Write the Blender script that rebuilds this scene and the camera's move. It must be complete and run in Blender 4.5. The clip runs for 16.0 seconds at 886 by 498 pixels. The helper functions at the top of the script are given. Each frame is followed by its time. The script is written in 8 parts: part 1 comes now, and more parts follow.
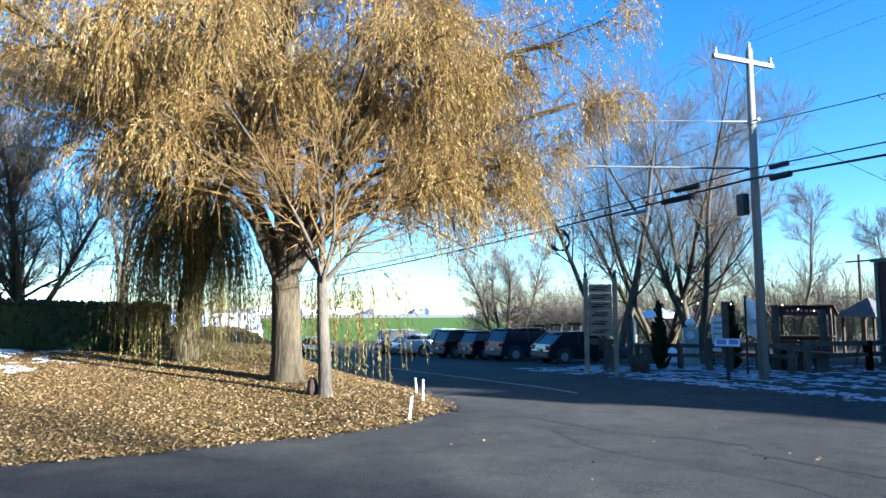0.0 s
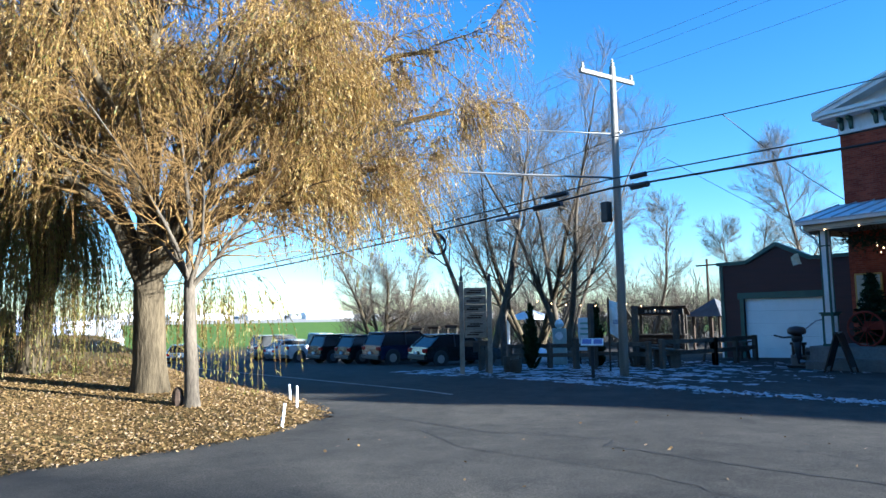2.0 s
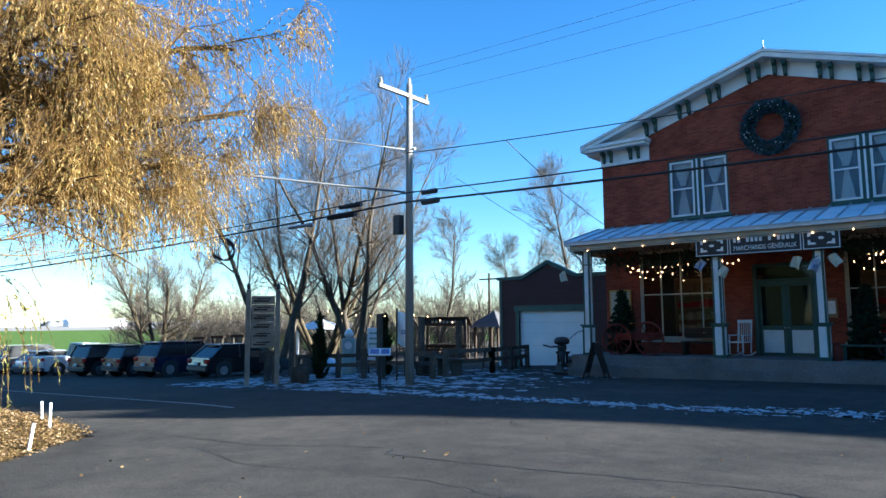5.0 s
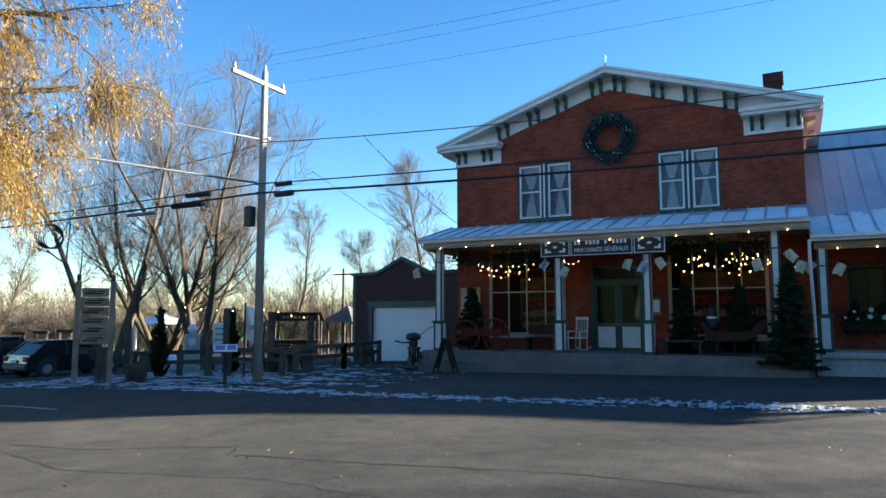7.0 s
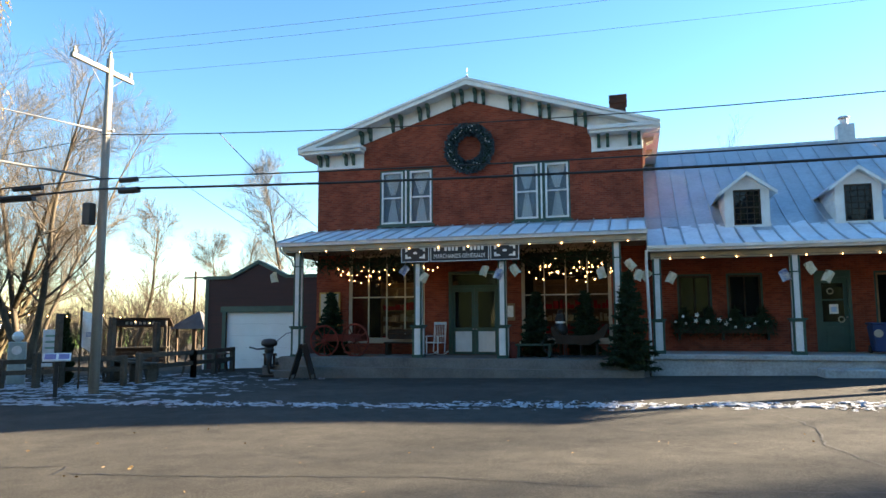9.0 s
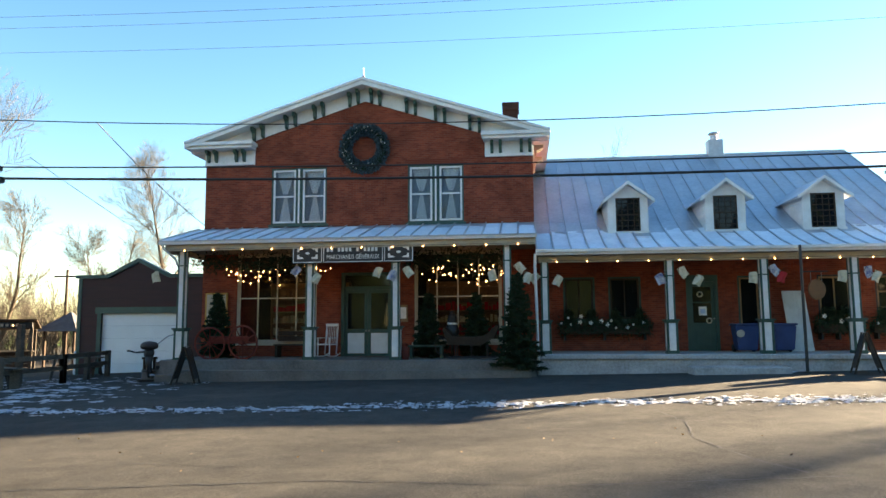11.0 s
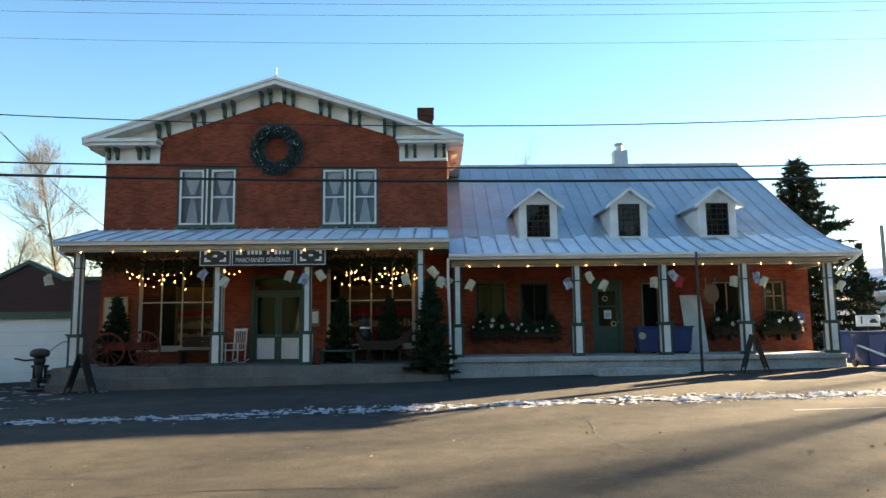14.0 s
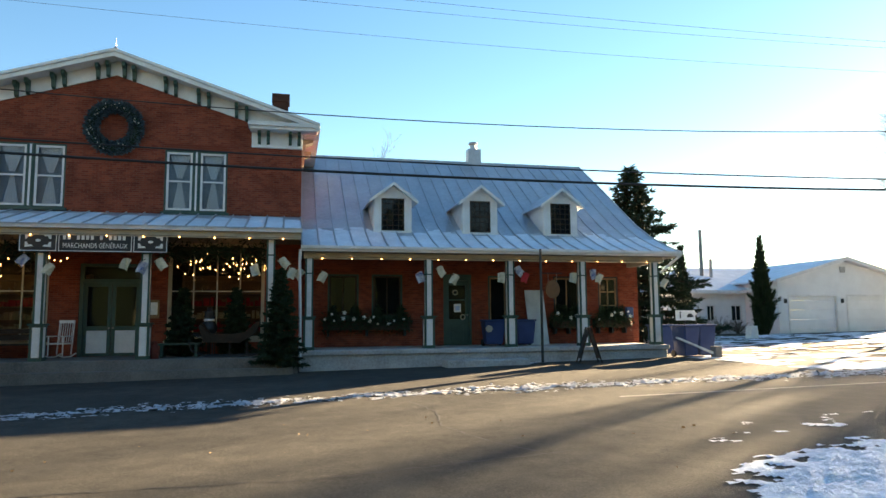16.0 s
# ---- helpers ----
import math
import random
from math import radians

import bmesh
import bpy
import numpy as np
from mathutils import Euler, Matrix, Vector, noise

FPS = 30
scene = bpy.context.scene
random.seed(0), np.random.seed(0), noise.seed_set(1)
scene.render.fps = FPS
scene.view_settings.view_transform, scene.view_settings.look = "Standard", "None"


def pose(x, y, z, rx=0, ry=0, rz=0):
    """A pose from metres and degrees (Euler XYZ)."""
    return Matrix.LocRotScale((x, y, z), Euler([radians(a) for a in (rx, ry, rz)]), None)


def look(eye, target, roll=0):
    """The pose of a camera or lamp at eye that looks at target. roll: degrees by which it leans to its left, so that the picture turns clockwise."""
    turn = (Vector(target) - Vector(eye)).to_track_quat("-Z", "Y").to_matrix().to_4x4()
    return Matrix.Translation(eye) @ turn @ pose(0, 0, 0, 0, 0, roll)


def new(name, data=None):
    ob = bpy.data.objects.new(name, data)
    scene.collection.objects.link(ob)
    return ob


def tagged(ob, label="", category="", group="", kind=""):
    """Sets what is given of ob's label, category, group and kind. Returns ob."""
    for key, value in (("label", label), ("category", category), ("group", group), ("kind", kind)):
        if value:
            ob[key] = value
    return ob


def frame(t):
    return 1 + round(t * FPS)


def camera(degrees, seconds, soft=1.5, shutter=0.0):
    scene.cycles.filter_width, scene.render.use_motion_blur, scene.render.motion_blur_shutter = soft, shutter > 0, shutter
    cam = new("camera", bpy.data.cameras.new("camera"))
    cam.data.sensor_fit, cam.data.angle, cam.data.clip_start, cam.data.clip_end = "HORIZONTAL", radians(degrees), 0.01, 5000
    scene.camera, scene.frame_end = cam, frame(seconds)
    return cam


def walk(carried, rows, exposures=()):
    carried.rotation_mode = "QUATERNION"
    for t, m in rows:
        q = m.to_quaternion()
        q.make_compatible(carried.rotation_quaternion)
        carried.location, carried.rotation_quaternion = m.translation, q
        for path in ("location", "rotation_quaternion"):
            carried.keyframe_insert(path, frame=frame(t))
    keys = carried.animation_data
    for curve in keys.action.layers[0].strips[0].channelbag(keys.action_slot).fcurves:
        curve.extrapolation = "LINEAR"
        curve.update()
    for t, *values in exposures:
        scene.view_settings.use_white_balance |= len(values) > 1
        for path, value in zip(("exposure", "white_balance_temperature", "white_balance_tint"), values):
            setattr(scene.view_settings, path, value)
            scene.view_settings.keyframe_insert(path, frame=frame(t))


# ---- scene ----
cam = camera(66.12, 16.0)
PATH = [
    (0.0, pose(-0.120, -0.053, 1.589, 95.45, 0.15, 66.85)),
    (0.5, pose(-0.111, -0.042, 1.586, 95.49, 0.25, 64.63)),
    (1.0, pose(-0.112, -0.028, 1.596, 95.45, 0.65, 61.86)),
    (1.5, pose(-0.109, -0.015, 1.590, 95.62, 0.76, 59.26)),
    (2.0, pose(-0.107, -0.016, 1.591, 95.66, 0.86, 56.68)),
    (2.5, pose(-0.098, 0.002, 1.589, 95.80, 1.09, 53.36)),
    (3.0, pose(-0.095, -0.006, 1.593, 95.76, 0.98, 50.37)),
    (3.5, pose(-0.085, 0.006, 1.603, 95.80, 0.86, 47.53)),
    (4.0, pose(-0.069, 0.010, 1.603, 95.94, 0.67, 44.62)),
    (6.5, pose(-0.031, 0.015, 1.615, 96.09, 0.18, 30.72)),
    (7.0, pose(-0.001, 0.007, 1.614, 95.83, 0.08, 27.17)),
    (7.5, pose(0.016, 0.016, 1.608, 95.86, 0.08, 23.95)),
    (8.0, pose(0.005, 0.035, 1.609, 96.02, 0.08, 20.88)),
    (8.5, pose(0.014, 0.032, 1.610, 96.21, 0.16, 18.09)),
    (9.0, pose(0.037, 0.035, 1.614, 96.23, 0.26, 15.56)),
    (11.5, pose(0.051, 0.018, 1.613, 96.36, 0.39, 4.89)),
    (12.0, pose(0.053, 0.007, 1.618, 96.47, 0.47, 3.30)),
    (12.5, pose(0.047, 0.005, 1.600, 96.71, 0.57, 1.69)),
    (13.0, pose(0.066, 0.001, 1.598, 96.75, 0.58, 0.91)),
    (13.5, pose(0.072, 0.006, 1.600, 96.74, 0.63, -0.04)),
    (14.0, pose(0.084, 0.009, 1.600, 96.62, 0.65, -0.55)),
    (14.5, pose(0.108, 0.003, 1.595, 96.01, 0.75, -3.30)),
    (15.0, pose(0.121, -0.001, 1.601, 95.59, 0.84, -7.20)),
    (15.5, pose(0.129, 0.001, 1.586, 95.85, 0.64, -10.61)),
    (16.0, pose(0.141, 0.007, 1.579, 95.95, 0.43, -12.76)),
]
EXPOSURES = [(0.0, 2.75, 5000, 8), (3.5, 2.72, 5200, 8), (6.5, 2.75, 5850, 9), (9.0, 3.4, 7600, 12), (12.0, 3.5, 8800, 13), (16.0, 3.08, 9300, 13)]
walk(cam, PATH, EXPOSURES)

# ---- light ----
SUN_AZ, SUN_EL = 55.5, 12.3   # degrees to the right of +y, and above the horizon
world = bpy.data.worlds.new("sky")
scene.world = world
world.use_nodes = True
wn = world.node_tree
sky = wn.nodes.new("ShaderNodeTexSky")
sky.sky_type = "NISHITA"
sky.sun_disc = False
sky.sun_elevation = radians(SUN_EL)
sky.sun_rotation = radians(SUN_AZ)
sky.air_density, sky.dust_density, sky.ozone_density = 1.0, 0.06, 3.0
wn.nodes["Background"].inputs["Strength"].default_value = 0.05
hue = wn.nodes.new("ShaderNodeHueSaturation")
hue.inputs["Saturation"].default_value = 1.2
hue.inputs["Hue"].default_value = 0.503
wn.links.new(sky.outputs[0], hue.inputs["Color"])
wn.links.new(hue.outputs[0], wn.nodes["Background"].inputs["Color"])
sun_data = bpy.data.lights.new("sun", "SUN")
sun_data.energy, sun_data.angle, sun_data.color = 5.0, radians(0.8), (1.0, 0.89, 0.72)
sun = new("sun", sun_data)
sx, sy, sz = math.sin(radians(SUN_AZ)) * math.cos(radians(SUN_EL)), math.cos(radians(SUN_AZ)) * math.cos(radians(SUN_EL)), math.sin(radians(SUN_EL))
sun.matrix_world = look((sx * 60, sy * 60, sz * 60), (0, 0, 0))


# ---- materials ----
def nodes_of(name):
    m = bpy.data.materials.new(name)
    m.use_nodes = True
    nt = m.node_tree
    return m, nt, nt.nodes["Principled BSDF"]


def link(nt, a, b):
    nt.links.new(a, b)


def noise_node(nt, scale, detail=4.0, rough=0.6, vec=None):
    n = nt.nodes.new("ShaderNodeTexNoise")
    n.inputs["Scale"].default_value, n.inputs["Detail"].default_value, n.inputs["Roughness"].default_value = scale, detail, rough
    if vec is not None:
        link(nt, vec, n.inputs["Vector"])
    return n


def ramp_node(nt, fac, stops):
    r = nt.nodes.new("ShaderNodeValToRGB")
    while len(r.color_ramp.elements) < len(stops):
        r.color_ramp.elements.new(0.5)
    for e, (p, c) in zip(r.color_ramp.elements, stops):
        e.position = p
        e.color = (*c, 1) if len(c) == 3 else c
    link(nt, fac, r.inputs["Fac"])
    return r


def mix_node(nt, fac, a, b, mode="MIX"):
    m = nt.nodes.new("ShaderNodeMix")
    m.data_type, m.blend_type = "RGBA", mode
    for sock, v in ((m.inputs["Factor"], fac), (m.inputs["A"], a), (m.inputs["B"], b)):
        if isinstance(v, (int, float)):
            sock.default_value = v
        elif isinstance(v, tuple):
            sock.default_value = (*v, 1)
        else:
            link(nt, v, sock)
    return m


def position(nt):
    return nt.nodes.new("ShaderNodeNewGeometry").outputs["Position"]


def bump(nt, bsdf, height, strength, dist=0.01):
    b = nt.nodes.new("ShaderNodeBump")
    b.inputs["Strength"].default_value, b.inputs["Distance"].default_value = strength, dist
    link(nt, height, b.inputs["Height"])
    link(nt, b.outputs[0], bsdf.inputs["Normal"])


def surf(name, c1, c2, big=1.5, fine=30.0, rough=0.8, metal=0.0, relief=0.3, dist=0.01, per=0.0, stretch=None):
    """Two colours mixed by a wide and a fine noise, with relief; per: how much each piece differs."""
    m, nt, b = nodes_of(name)
    pos = position(nt)
    if stretch:
        mp = nt.nodes.new("ShaderNodeMapping")
        mp.inputs["Scale"].default_value = stretch
        link(nt, pos, mp.inputs["Vector"])
        pos = mp.outputs[0]
    n1, n2 = noise_node(nt, big, 5.0, 0.6, pos), noise_node(nt, fine, 3.0, 0.6, pos)
    add = nt.nodes.new("ShaderNodeMath")
    add.operation = "MULTIPLY_ADD"
    link(nt, n2.outputs[0], add.inputs[0])
    add.inputs[1].default_value = 0.45
    half = nt.nodes.new("ShaderNodeMath")
    half.operation = "MULTIPLY"
    half.inputs[1].default_value = 0.6
    link(nt, n1.outputs[0], half.inputs[0])
    link(nt, half.outputs[0], add.inputs[2])
    r = ramp_node(nt, add.outputs[0], [(0.36, c1), (0.68, c2)])
    col = r.outputs[0]
    if per:
        inf = nt.nodes.new("ShaderNodeObjectInfo")
        rr = ramp_node(nt, inf.outputs["Random"], [(0.0, (1 - per,) * 3), (1.0, (1.0,) * 3)])
        col = mix_node(nt, 1.0, col, rr.outputs[0], "MULTIPLY").outputs["Result"]
    link(nt, col, b.inputs["Base Color"])
    b.inputs["Roughness"].default_value, b.inputs["Metallic"].default_value = rough, metal
    if rough >= 0.8:
        b.inputs["Specular IOR Level"].default_value = 0.15
    if relief:
        bump(nt, b, n2.outputs[0], relief, dist)
    return m


def brick_mat(name, axis, c1, c2, mortar, w=0.21, h=0.068):
    m, nt, b = nodes_of(name)
    sep = nt.nodes.new("ShaderNodeSeparateXYZ")
    link(nt, position(nt), sep.inputs[0])
    com = nt.nodes.new("ShaderNodeCombineXYZ")
    link(nt, sep.outputs[axis], com.inputs[0])
    link(nt, sep.outputs["Z"], com.inputs[1])
    br = nt.nodes.new("ShaderNodeTexBrick")
    br.inputs["Scale"].default_value = 1.0
    br.inputs["Brick Width"].default_value, br.inputs["Row Height"].default_value = w, h
    br.inputs["Mortar Size"].default_value, br.inputs["Mortar Smooth"].default_value = 0.006, 0.2
    br.inputs["Bias"].default_value = -0.1
    br.inputs["Color1"].default_value, br.inputs["Color2"].default_value = (*c1, 1), (*c2, 1)
    br.inputs["Mortar"].default_value = (*mortar, 1)
    link(nt, com.outputs[0], br.inputs["Vector"])
    n = noise_node(nt, 0.9, 6.0, 0.65, com.outputs[0])
    r = ramp_node(nt, n.outputs[0], [(0.3, (0.62, 0.6, 0.6)), (0.55, (1, 1, 1)), (0.8, (1.15, 1.0, 0.95))])
    link(nt, mix_node(nt, 1.0, br.outputs["Color"], r.outputs[0], "MULTIPLY").outputs["Result"], b.inputs["Base Color"])
    b.inputs["Roughness"].default_value = 0.9
    b.inputs["Specular IOR Level"].default_value = 0.12
    bump(nt, b, br.outputs["Fac"], -0.5, 0.008)
    return m


M = {}
BR1, BR2, MOR = (0.275, 0.062, 0.032), (0.17, 0.034, 0.019), (0.23, 0.095, 0.066)
M["brick_x"] = brick_mat("brick_front", "X", BR1, BR2, MOR)
M["brick_y"] = brick_mat("brick_side", "Y", BR1, BR2, MOR)
# chimney brick, a much darker brown than the walls
M["dark_brick"] = brick_mat("dark_brown_chimney_brick", "X", (0.07, 0.03, 0.022), (0.035, 0.02, 0.016), (0.05, 0.035, 0.03))
M["white"] = surf("white_paint", (0.56, 0.555, 0.53), (0.76, 0.755, 0.73), 2.5, 40, 0.5, 0, 0.12)
M["cream"] = surf("cream_paint", (0.334, 0.299, 0.229), (0.458, 0.414, 0.317), 2.5, 40, 0.55, 0, 0.12)
M["green"] = surf("dark_green_paint", (0.012, 0.045, 0.035), (0.025, 0.08, 0.06), 3, 50, 0.45, 0, 0.1)
M["black"] = surf("black_paint", (0.008, 0.008, 0.009), (0.02, 0.02, 0.022), 4, 60, 0.5, 0, 0.1)
M["tin"] = surf("galvanised_roof", (0.36, 0.375, 0.40), (0.52, 0.535, 0.56), 0.9, 9, 0.42, 0.4, 0.15, 0.01, 0.15)
M["frost"] = surf("frosted_roof", (0.62, 0.65, 0.70), (0.86, 0.88, 0.92), 1.4, 9, 0.7, 0.0, 0.3, 0.01, 0.1)
M["concrete"] = surf("weathered_concrete", (0.10, 0.097, 0.09), (0.20, 0.193, 0.18), 0.9, 25, 0.9, 0, 0.5)
M["white_concrete"] = surf("white_painted_concrete", (0.265, 0.257, 0.246), (0.499, 0.491, 0.476), 1.3, 14, 0.8, 0, 0.5)
M["dark_red"] = surf("dark_red_boards", (0.032, 0.008, 0.007), (0.056, 0.012, 0.010), 1.2, 30, 0.7, 0, 0.25, 0.01, 0, (0.6, 0.6, 9))
M["wood"] = surf("grey_weathered_wood", (0.05, 0.042, 0.034), (0.135, 0.112, 0.088), 2.2, 24, 0.85, 0, 0.5, 0.01, 0.25)
M["sign_wood"] = surf("pale_weathered_wood", (0.18, 0.152, 0.116), (0.34, 0.295, 0.235), 2.2, 24, 0.85, 0, 0.4, 0.01, 0.15)
M["dark_wood"] = surf("dark_brown_wood", (0.03, 0.02, 0.014), (0.075, 0.05, 0.035), 2.2, 24, 0.8, 0, 0.4, 0.01, 0.2)
M["pole"] = surf("weathered_pole_wood", (0.187, 0.174, 0.153), (0.323, 0.302, 0.264), 1.2, 30, 0.9, 0, 0.6, 0.01, 0, (6, 6, 0.5))
# ceiling boards toned down: the porch shade is put into their colour
M["porch_ceiling"] = surf("porch_shade_boards", (0.12, 0.115, 0.10), (0.18, 0.17, 0.15), 2.0, 30, 0.7, 0, 0.2)
M["rubber"] = surf("black_rubber", (0.01, 0.01, 0.01), (0.025, 0.025, 0.025), 6, 60, 0.75, 0, 0.2)
M["steel"] = surf("grey_steel", (0.22, 0.22, 0.23), (0.38, 0.38, 0.39), 3, 50, 0.4, 0.8, 0.1)
M["blue"] = surf("blue_plastic", (0.011, 0.036, 0.120), (0.020, 0.060, 0.176), 2, 50, 0.45, 0, 0.1)
M["bark"] = surf("grey_brown_bark", (0.025, 0.019, 0.011), (0.115, 0.089, 0.053), 2.5, 9, 0.95, 0, 1.0, 0.03, 0, (1.6, 1.6, 0.35))
M["bark_light"] = surf("pale_maple_bark", (0.047, 0.038, 0.028), (0.136, 0.112, 0.082), 2.0, 18, 0.95, 0, 0.8, 0.02, 0, (1.5, 1.5, 0.4))
M["twig"] = surf("golden_brown_twigs", (0.106, 0.063, 0.020), (0.230, 0.140, 0.049), 1.2, 14, 0.85, 0, 0)
M["twig_grey"] = surf("grey_brown_twigs", (0.064, 0.052, 0.040), (0.140, 0.116, 0.088), 1.2, 14, 0.9, 0, 0)
M["snow"] = surf("trodden_snow", (0.62, 0.64, 0.68), (0.86, 0.88, 0.91), 1.6, 26, 0.75, 0, 0.8, 0.02)
M["slush"] = surf("dirty_trodden_snow", (0.22, 0.23, 0.245), (0.60, 0.62, 0.65), 3.0, 34, 0.85, 0, 0.9, 0.02)
M["needles"] = surf("dark_spruce_needles", (0.012, 0.026, 0.014), (0.03, 0.055, 0.028), 1.5, 12, 0.8, 0, 0)
M["thuja"] = surf("dark_cedar_foliage", (0.012, 0.02, 0.008), (0.035, 0.055, 0.02), 2.5, 12, 0.85, 0, 0)


def leaf_mat(name, stops, glow=0.25):
    """Leaves differ one by one and let some light through."""
    m, nt, b = nodes_of(name)
    g = nt.nodes.new("ShaderNodeNewGeometry")
    r = ramp_node(nt, g.outputs["Random Per Island"], stops)
    link(nt, r.outputs[0], b.inputs["Base Color"])
    b.inputs["Roughness"].default_value = 0.6
    tr = nt.nodes.new("ShaderNodeBsdfTranslucent")
    link(nt, r.outputs[0], tr.inputs["Color"])
    mx = nt.nodes.new("ShaderNodeMixShader")
    mx.inputs[0].default_value = glow
    link(nt, b.outputs[0], mx.inputs[1])
    link(nt, tr.outputs[0], mx.inputs[2])
    link(nt, mx.outputs[0], nt.nodes["Material Output"].inputs["Surface"])
    return m


M["willow_leaf"] = leaf_mat("golden_willow_leaf", [(0.0, (0.158, 0.091, 0.014)), (0.3, (0.276, 0.170, 0.033)), (0.7, (0.371, 0.241, 0.061)), (1.0, (0.443, 0.332, 0.166))], 0.45)
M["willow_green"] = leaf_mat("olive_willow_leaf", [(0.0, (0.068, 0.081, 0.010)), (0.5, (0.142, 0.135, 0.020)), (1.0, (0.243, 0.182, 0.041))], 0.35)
M["litter"] = leaf_mat("fallen_leaf", [(0.0, (0.086, 0.045, 0.013)), (0.4, (0.135, 0.080, 0.025)), (0.8, (0.180, 0.113, 0.038)), (1.0, (0.238, 0.160, 0.070))], 0.1)
M["hedge_leaf"] = leaf_mat("hedge_leaf", [(0.0, (0.010, 0.014, 0.004)), (0.6, (0.03, 0.034, 0.010)), (1.0, (0.075, 0.06, 0.018))], 0.15)


def glass_mat(name, tint=(0.9, 0.95, 0.95), clear=0.75):
    m, nt, b = nodes_of(name)
    b.inputs["Base Color"].default_value = (0.01, 0.012, 0.014, 1)
    b.inputs["Roughness"].default_value = 0.03
    tp = nt.nodes.new("ShaderNodeBsdfTransparent")
    tp.inputs[0].default_value = (*tint, 1)
    mx = nt.nodes.new("ShaderNodeMixShader")
    mx.inputs[0].default_value = clear
    link(nt, b.outputs[0], mx.inputs[1])
    link(nt, tp.outputs[0], mx.inputs[2])
    link(nt, mx.outputs[0], nt.nodes["Material Output"].inputs["Surface"])
    return m


def plain(name, c, rough=0.5, metal=0.0, coat=0.0):
    m, nt, b = nodes_of(name)
    n = noise_node(nt, 7.0, 4.0, 0.6, position(nt))
    r = ramp_node(nt, n.outputs[0], [(0.3, tuple(v * 0.82 for v in c)), (0.7, tuple(min(1.0, v * 1.1) for v in c))])
    link(nt, r.outputs[0], b.inputs["Base Color"])
    b.inputs["Roughness"].default_value, b.inputs["Metallic"].default_value = rough, metal
    b.inputs["Coat Weight"].default_value = coat
    return m


def glow_mat(name, c, strength):
    m, nt, b = nodes_of(name)
    b.inputs["Base Color"].default_value = (*c, 1)
    b.inputs["Emission Color"].default_value = (*c, 1)
    b.inputs["Emission Strength"].default_value = strength
    return m


M["glass"] = glass_mat("window_glass", (0.93, 0.96, 0.97), 0.8)
M["dark_glass"] = glass_mat("dim_window_glass", (0.3, 0.32, 0.32), 0.22)
M["dark_glass"].node_tree.nodes["Principled BSDF"].inputs["Specular IOR Level"].default_value = 0.25
M["car_glass"] = plain("tinted_car_glass", (0.012, 0.014, 0.016), 0.12)
M["car_glass"].node_tree.nodes["Principled BSDF"].inputs["Specular IOR Level"].default_value = 0.2
M["bulb"] = glow_mat("warm_bulb", (1.0, 0.55, 0.22), 1.5)
M["cloth"] = surf("white_curtain_cloth", (0.82, 0.83, 0.84), (0.90, 0.90, 0.90), 3, 30, 0.9, 0, 0.3)
M["flag_cloth"] = surf("pale_flag_cloth", (0.42, 0.38, 0.27), (0.66, 0.61, 0.47), 5, 20, 0.9, 0, 0.2)
M["flag_blue"] = surf("blue_and_white_flag_cloth", (0.04, 0.08, 0.24), (0.60, 0.60, 0.58), 7, 18, 0.9, 0, 0.2)
M["flag_red"] = plain("red_flag_cloth", (0.45, 0.02, 0.025), 0.9)
# near-black plaster: the shade of the unlit rooms is put into its colour
M["inside"] = surf("room_shade_plaster", (0.018, 0.013, 0.009), (0.04, 0.03, 0.02), 1, 12, 0.9, 0, 0.1)
M["shelf"] = surf("old_shelf_wood", (0.16, 0.09, 0.04), (0.30, 0.18, 0.09), 2, 20, 0.7, 0, 0.2)
M["cable"] = plain("black_cable", (0.012, 0.012, 0.013), 0.6)
M["wire"] = plain("grey_wire", (0.16, 0.16, 0.16), 0.6, 0.3)
M["sign_white"] = plain("white_sign_paint", (0.75, 0.75, 0.72), 0.6)
M["gate_white"] = surf("white_garage_door", (0.70, 0.70, 0.68), (0.82, 0.82, 0.80), 1.2, 20, 0.5, 0, 0.05)
M["siding"] = surf("cream_siding", (0.68, 0.68, 0.66), (0.80, 0.80, 0.78), 1.2, 20, 0.7, 0, 0.1)
M["shingle"] = surf("dark_grey_shingles", (0.07, 0.07, 0.075), (0.13, 0.13, 0.135), 1.5, 20, 0.9, 0, 0.4)


def asphalt():
    m, nt, b = nodes_of("worn_asphalt")
    pos = position(nt)
    big, mid, fine = noise_node(nt, 0.22, 6, 0.62, pos), noise_node(nt, 2.2, 6, 0.65, pos), noise_node(nt, 48, 4, 0.75, pos)
    c = ramp_node(nt, big.outputs[0], [(0.3, (0.046, 0.045, 0.042)), (0.5, (0.066, 0.064, 0.059)), (0.72, (0.088, 0.083, 0.073))])
    d = ramp_node(nt, mid.outputs[0], [(0.3, (0.74, 0.74, 0.75)), (0.7, (1.2, 1.17, 1.12))])
    e = ramp_node(nt, fine.outputs[0], [(0.3, (0.45, 0.45, 0.45)), (0.52, (1, 1, 1)), (0.72, (2.0, 1.95, 1.85))])
    col = mix_node(nt, 1.0, c.outputs[0], d.outputs[0], "MULTIPLY").outputs["Result"]
    col = mix_node(nt, 0.8, col, e.outputs[0], "MULTIPLY").outputs["Result"]
    link(nt, col, b.inputs["Base Color"])
    b.inputs["Roughness"].default_value = 0.9
    b.inputs["Specular IOR Level"].default_value = 0.08
    bump(nt, b, fine.outputs[0], 0.8, 0.012)
    return m


M["asphalt"] = asphalt()


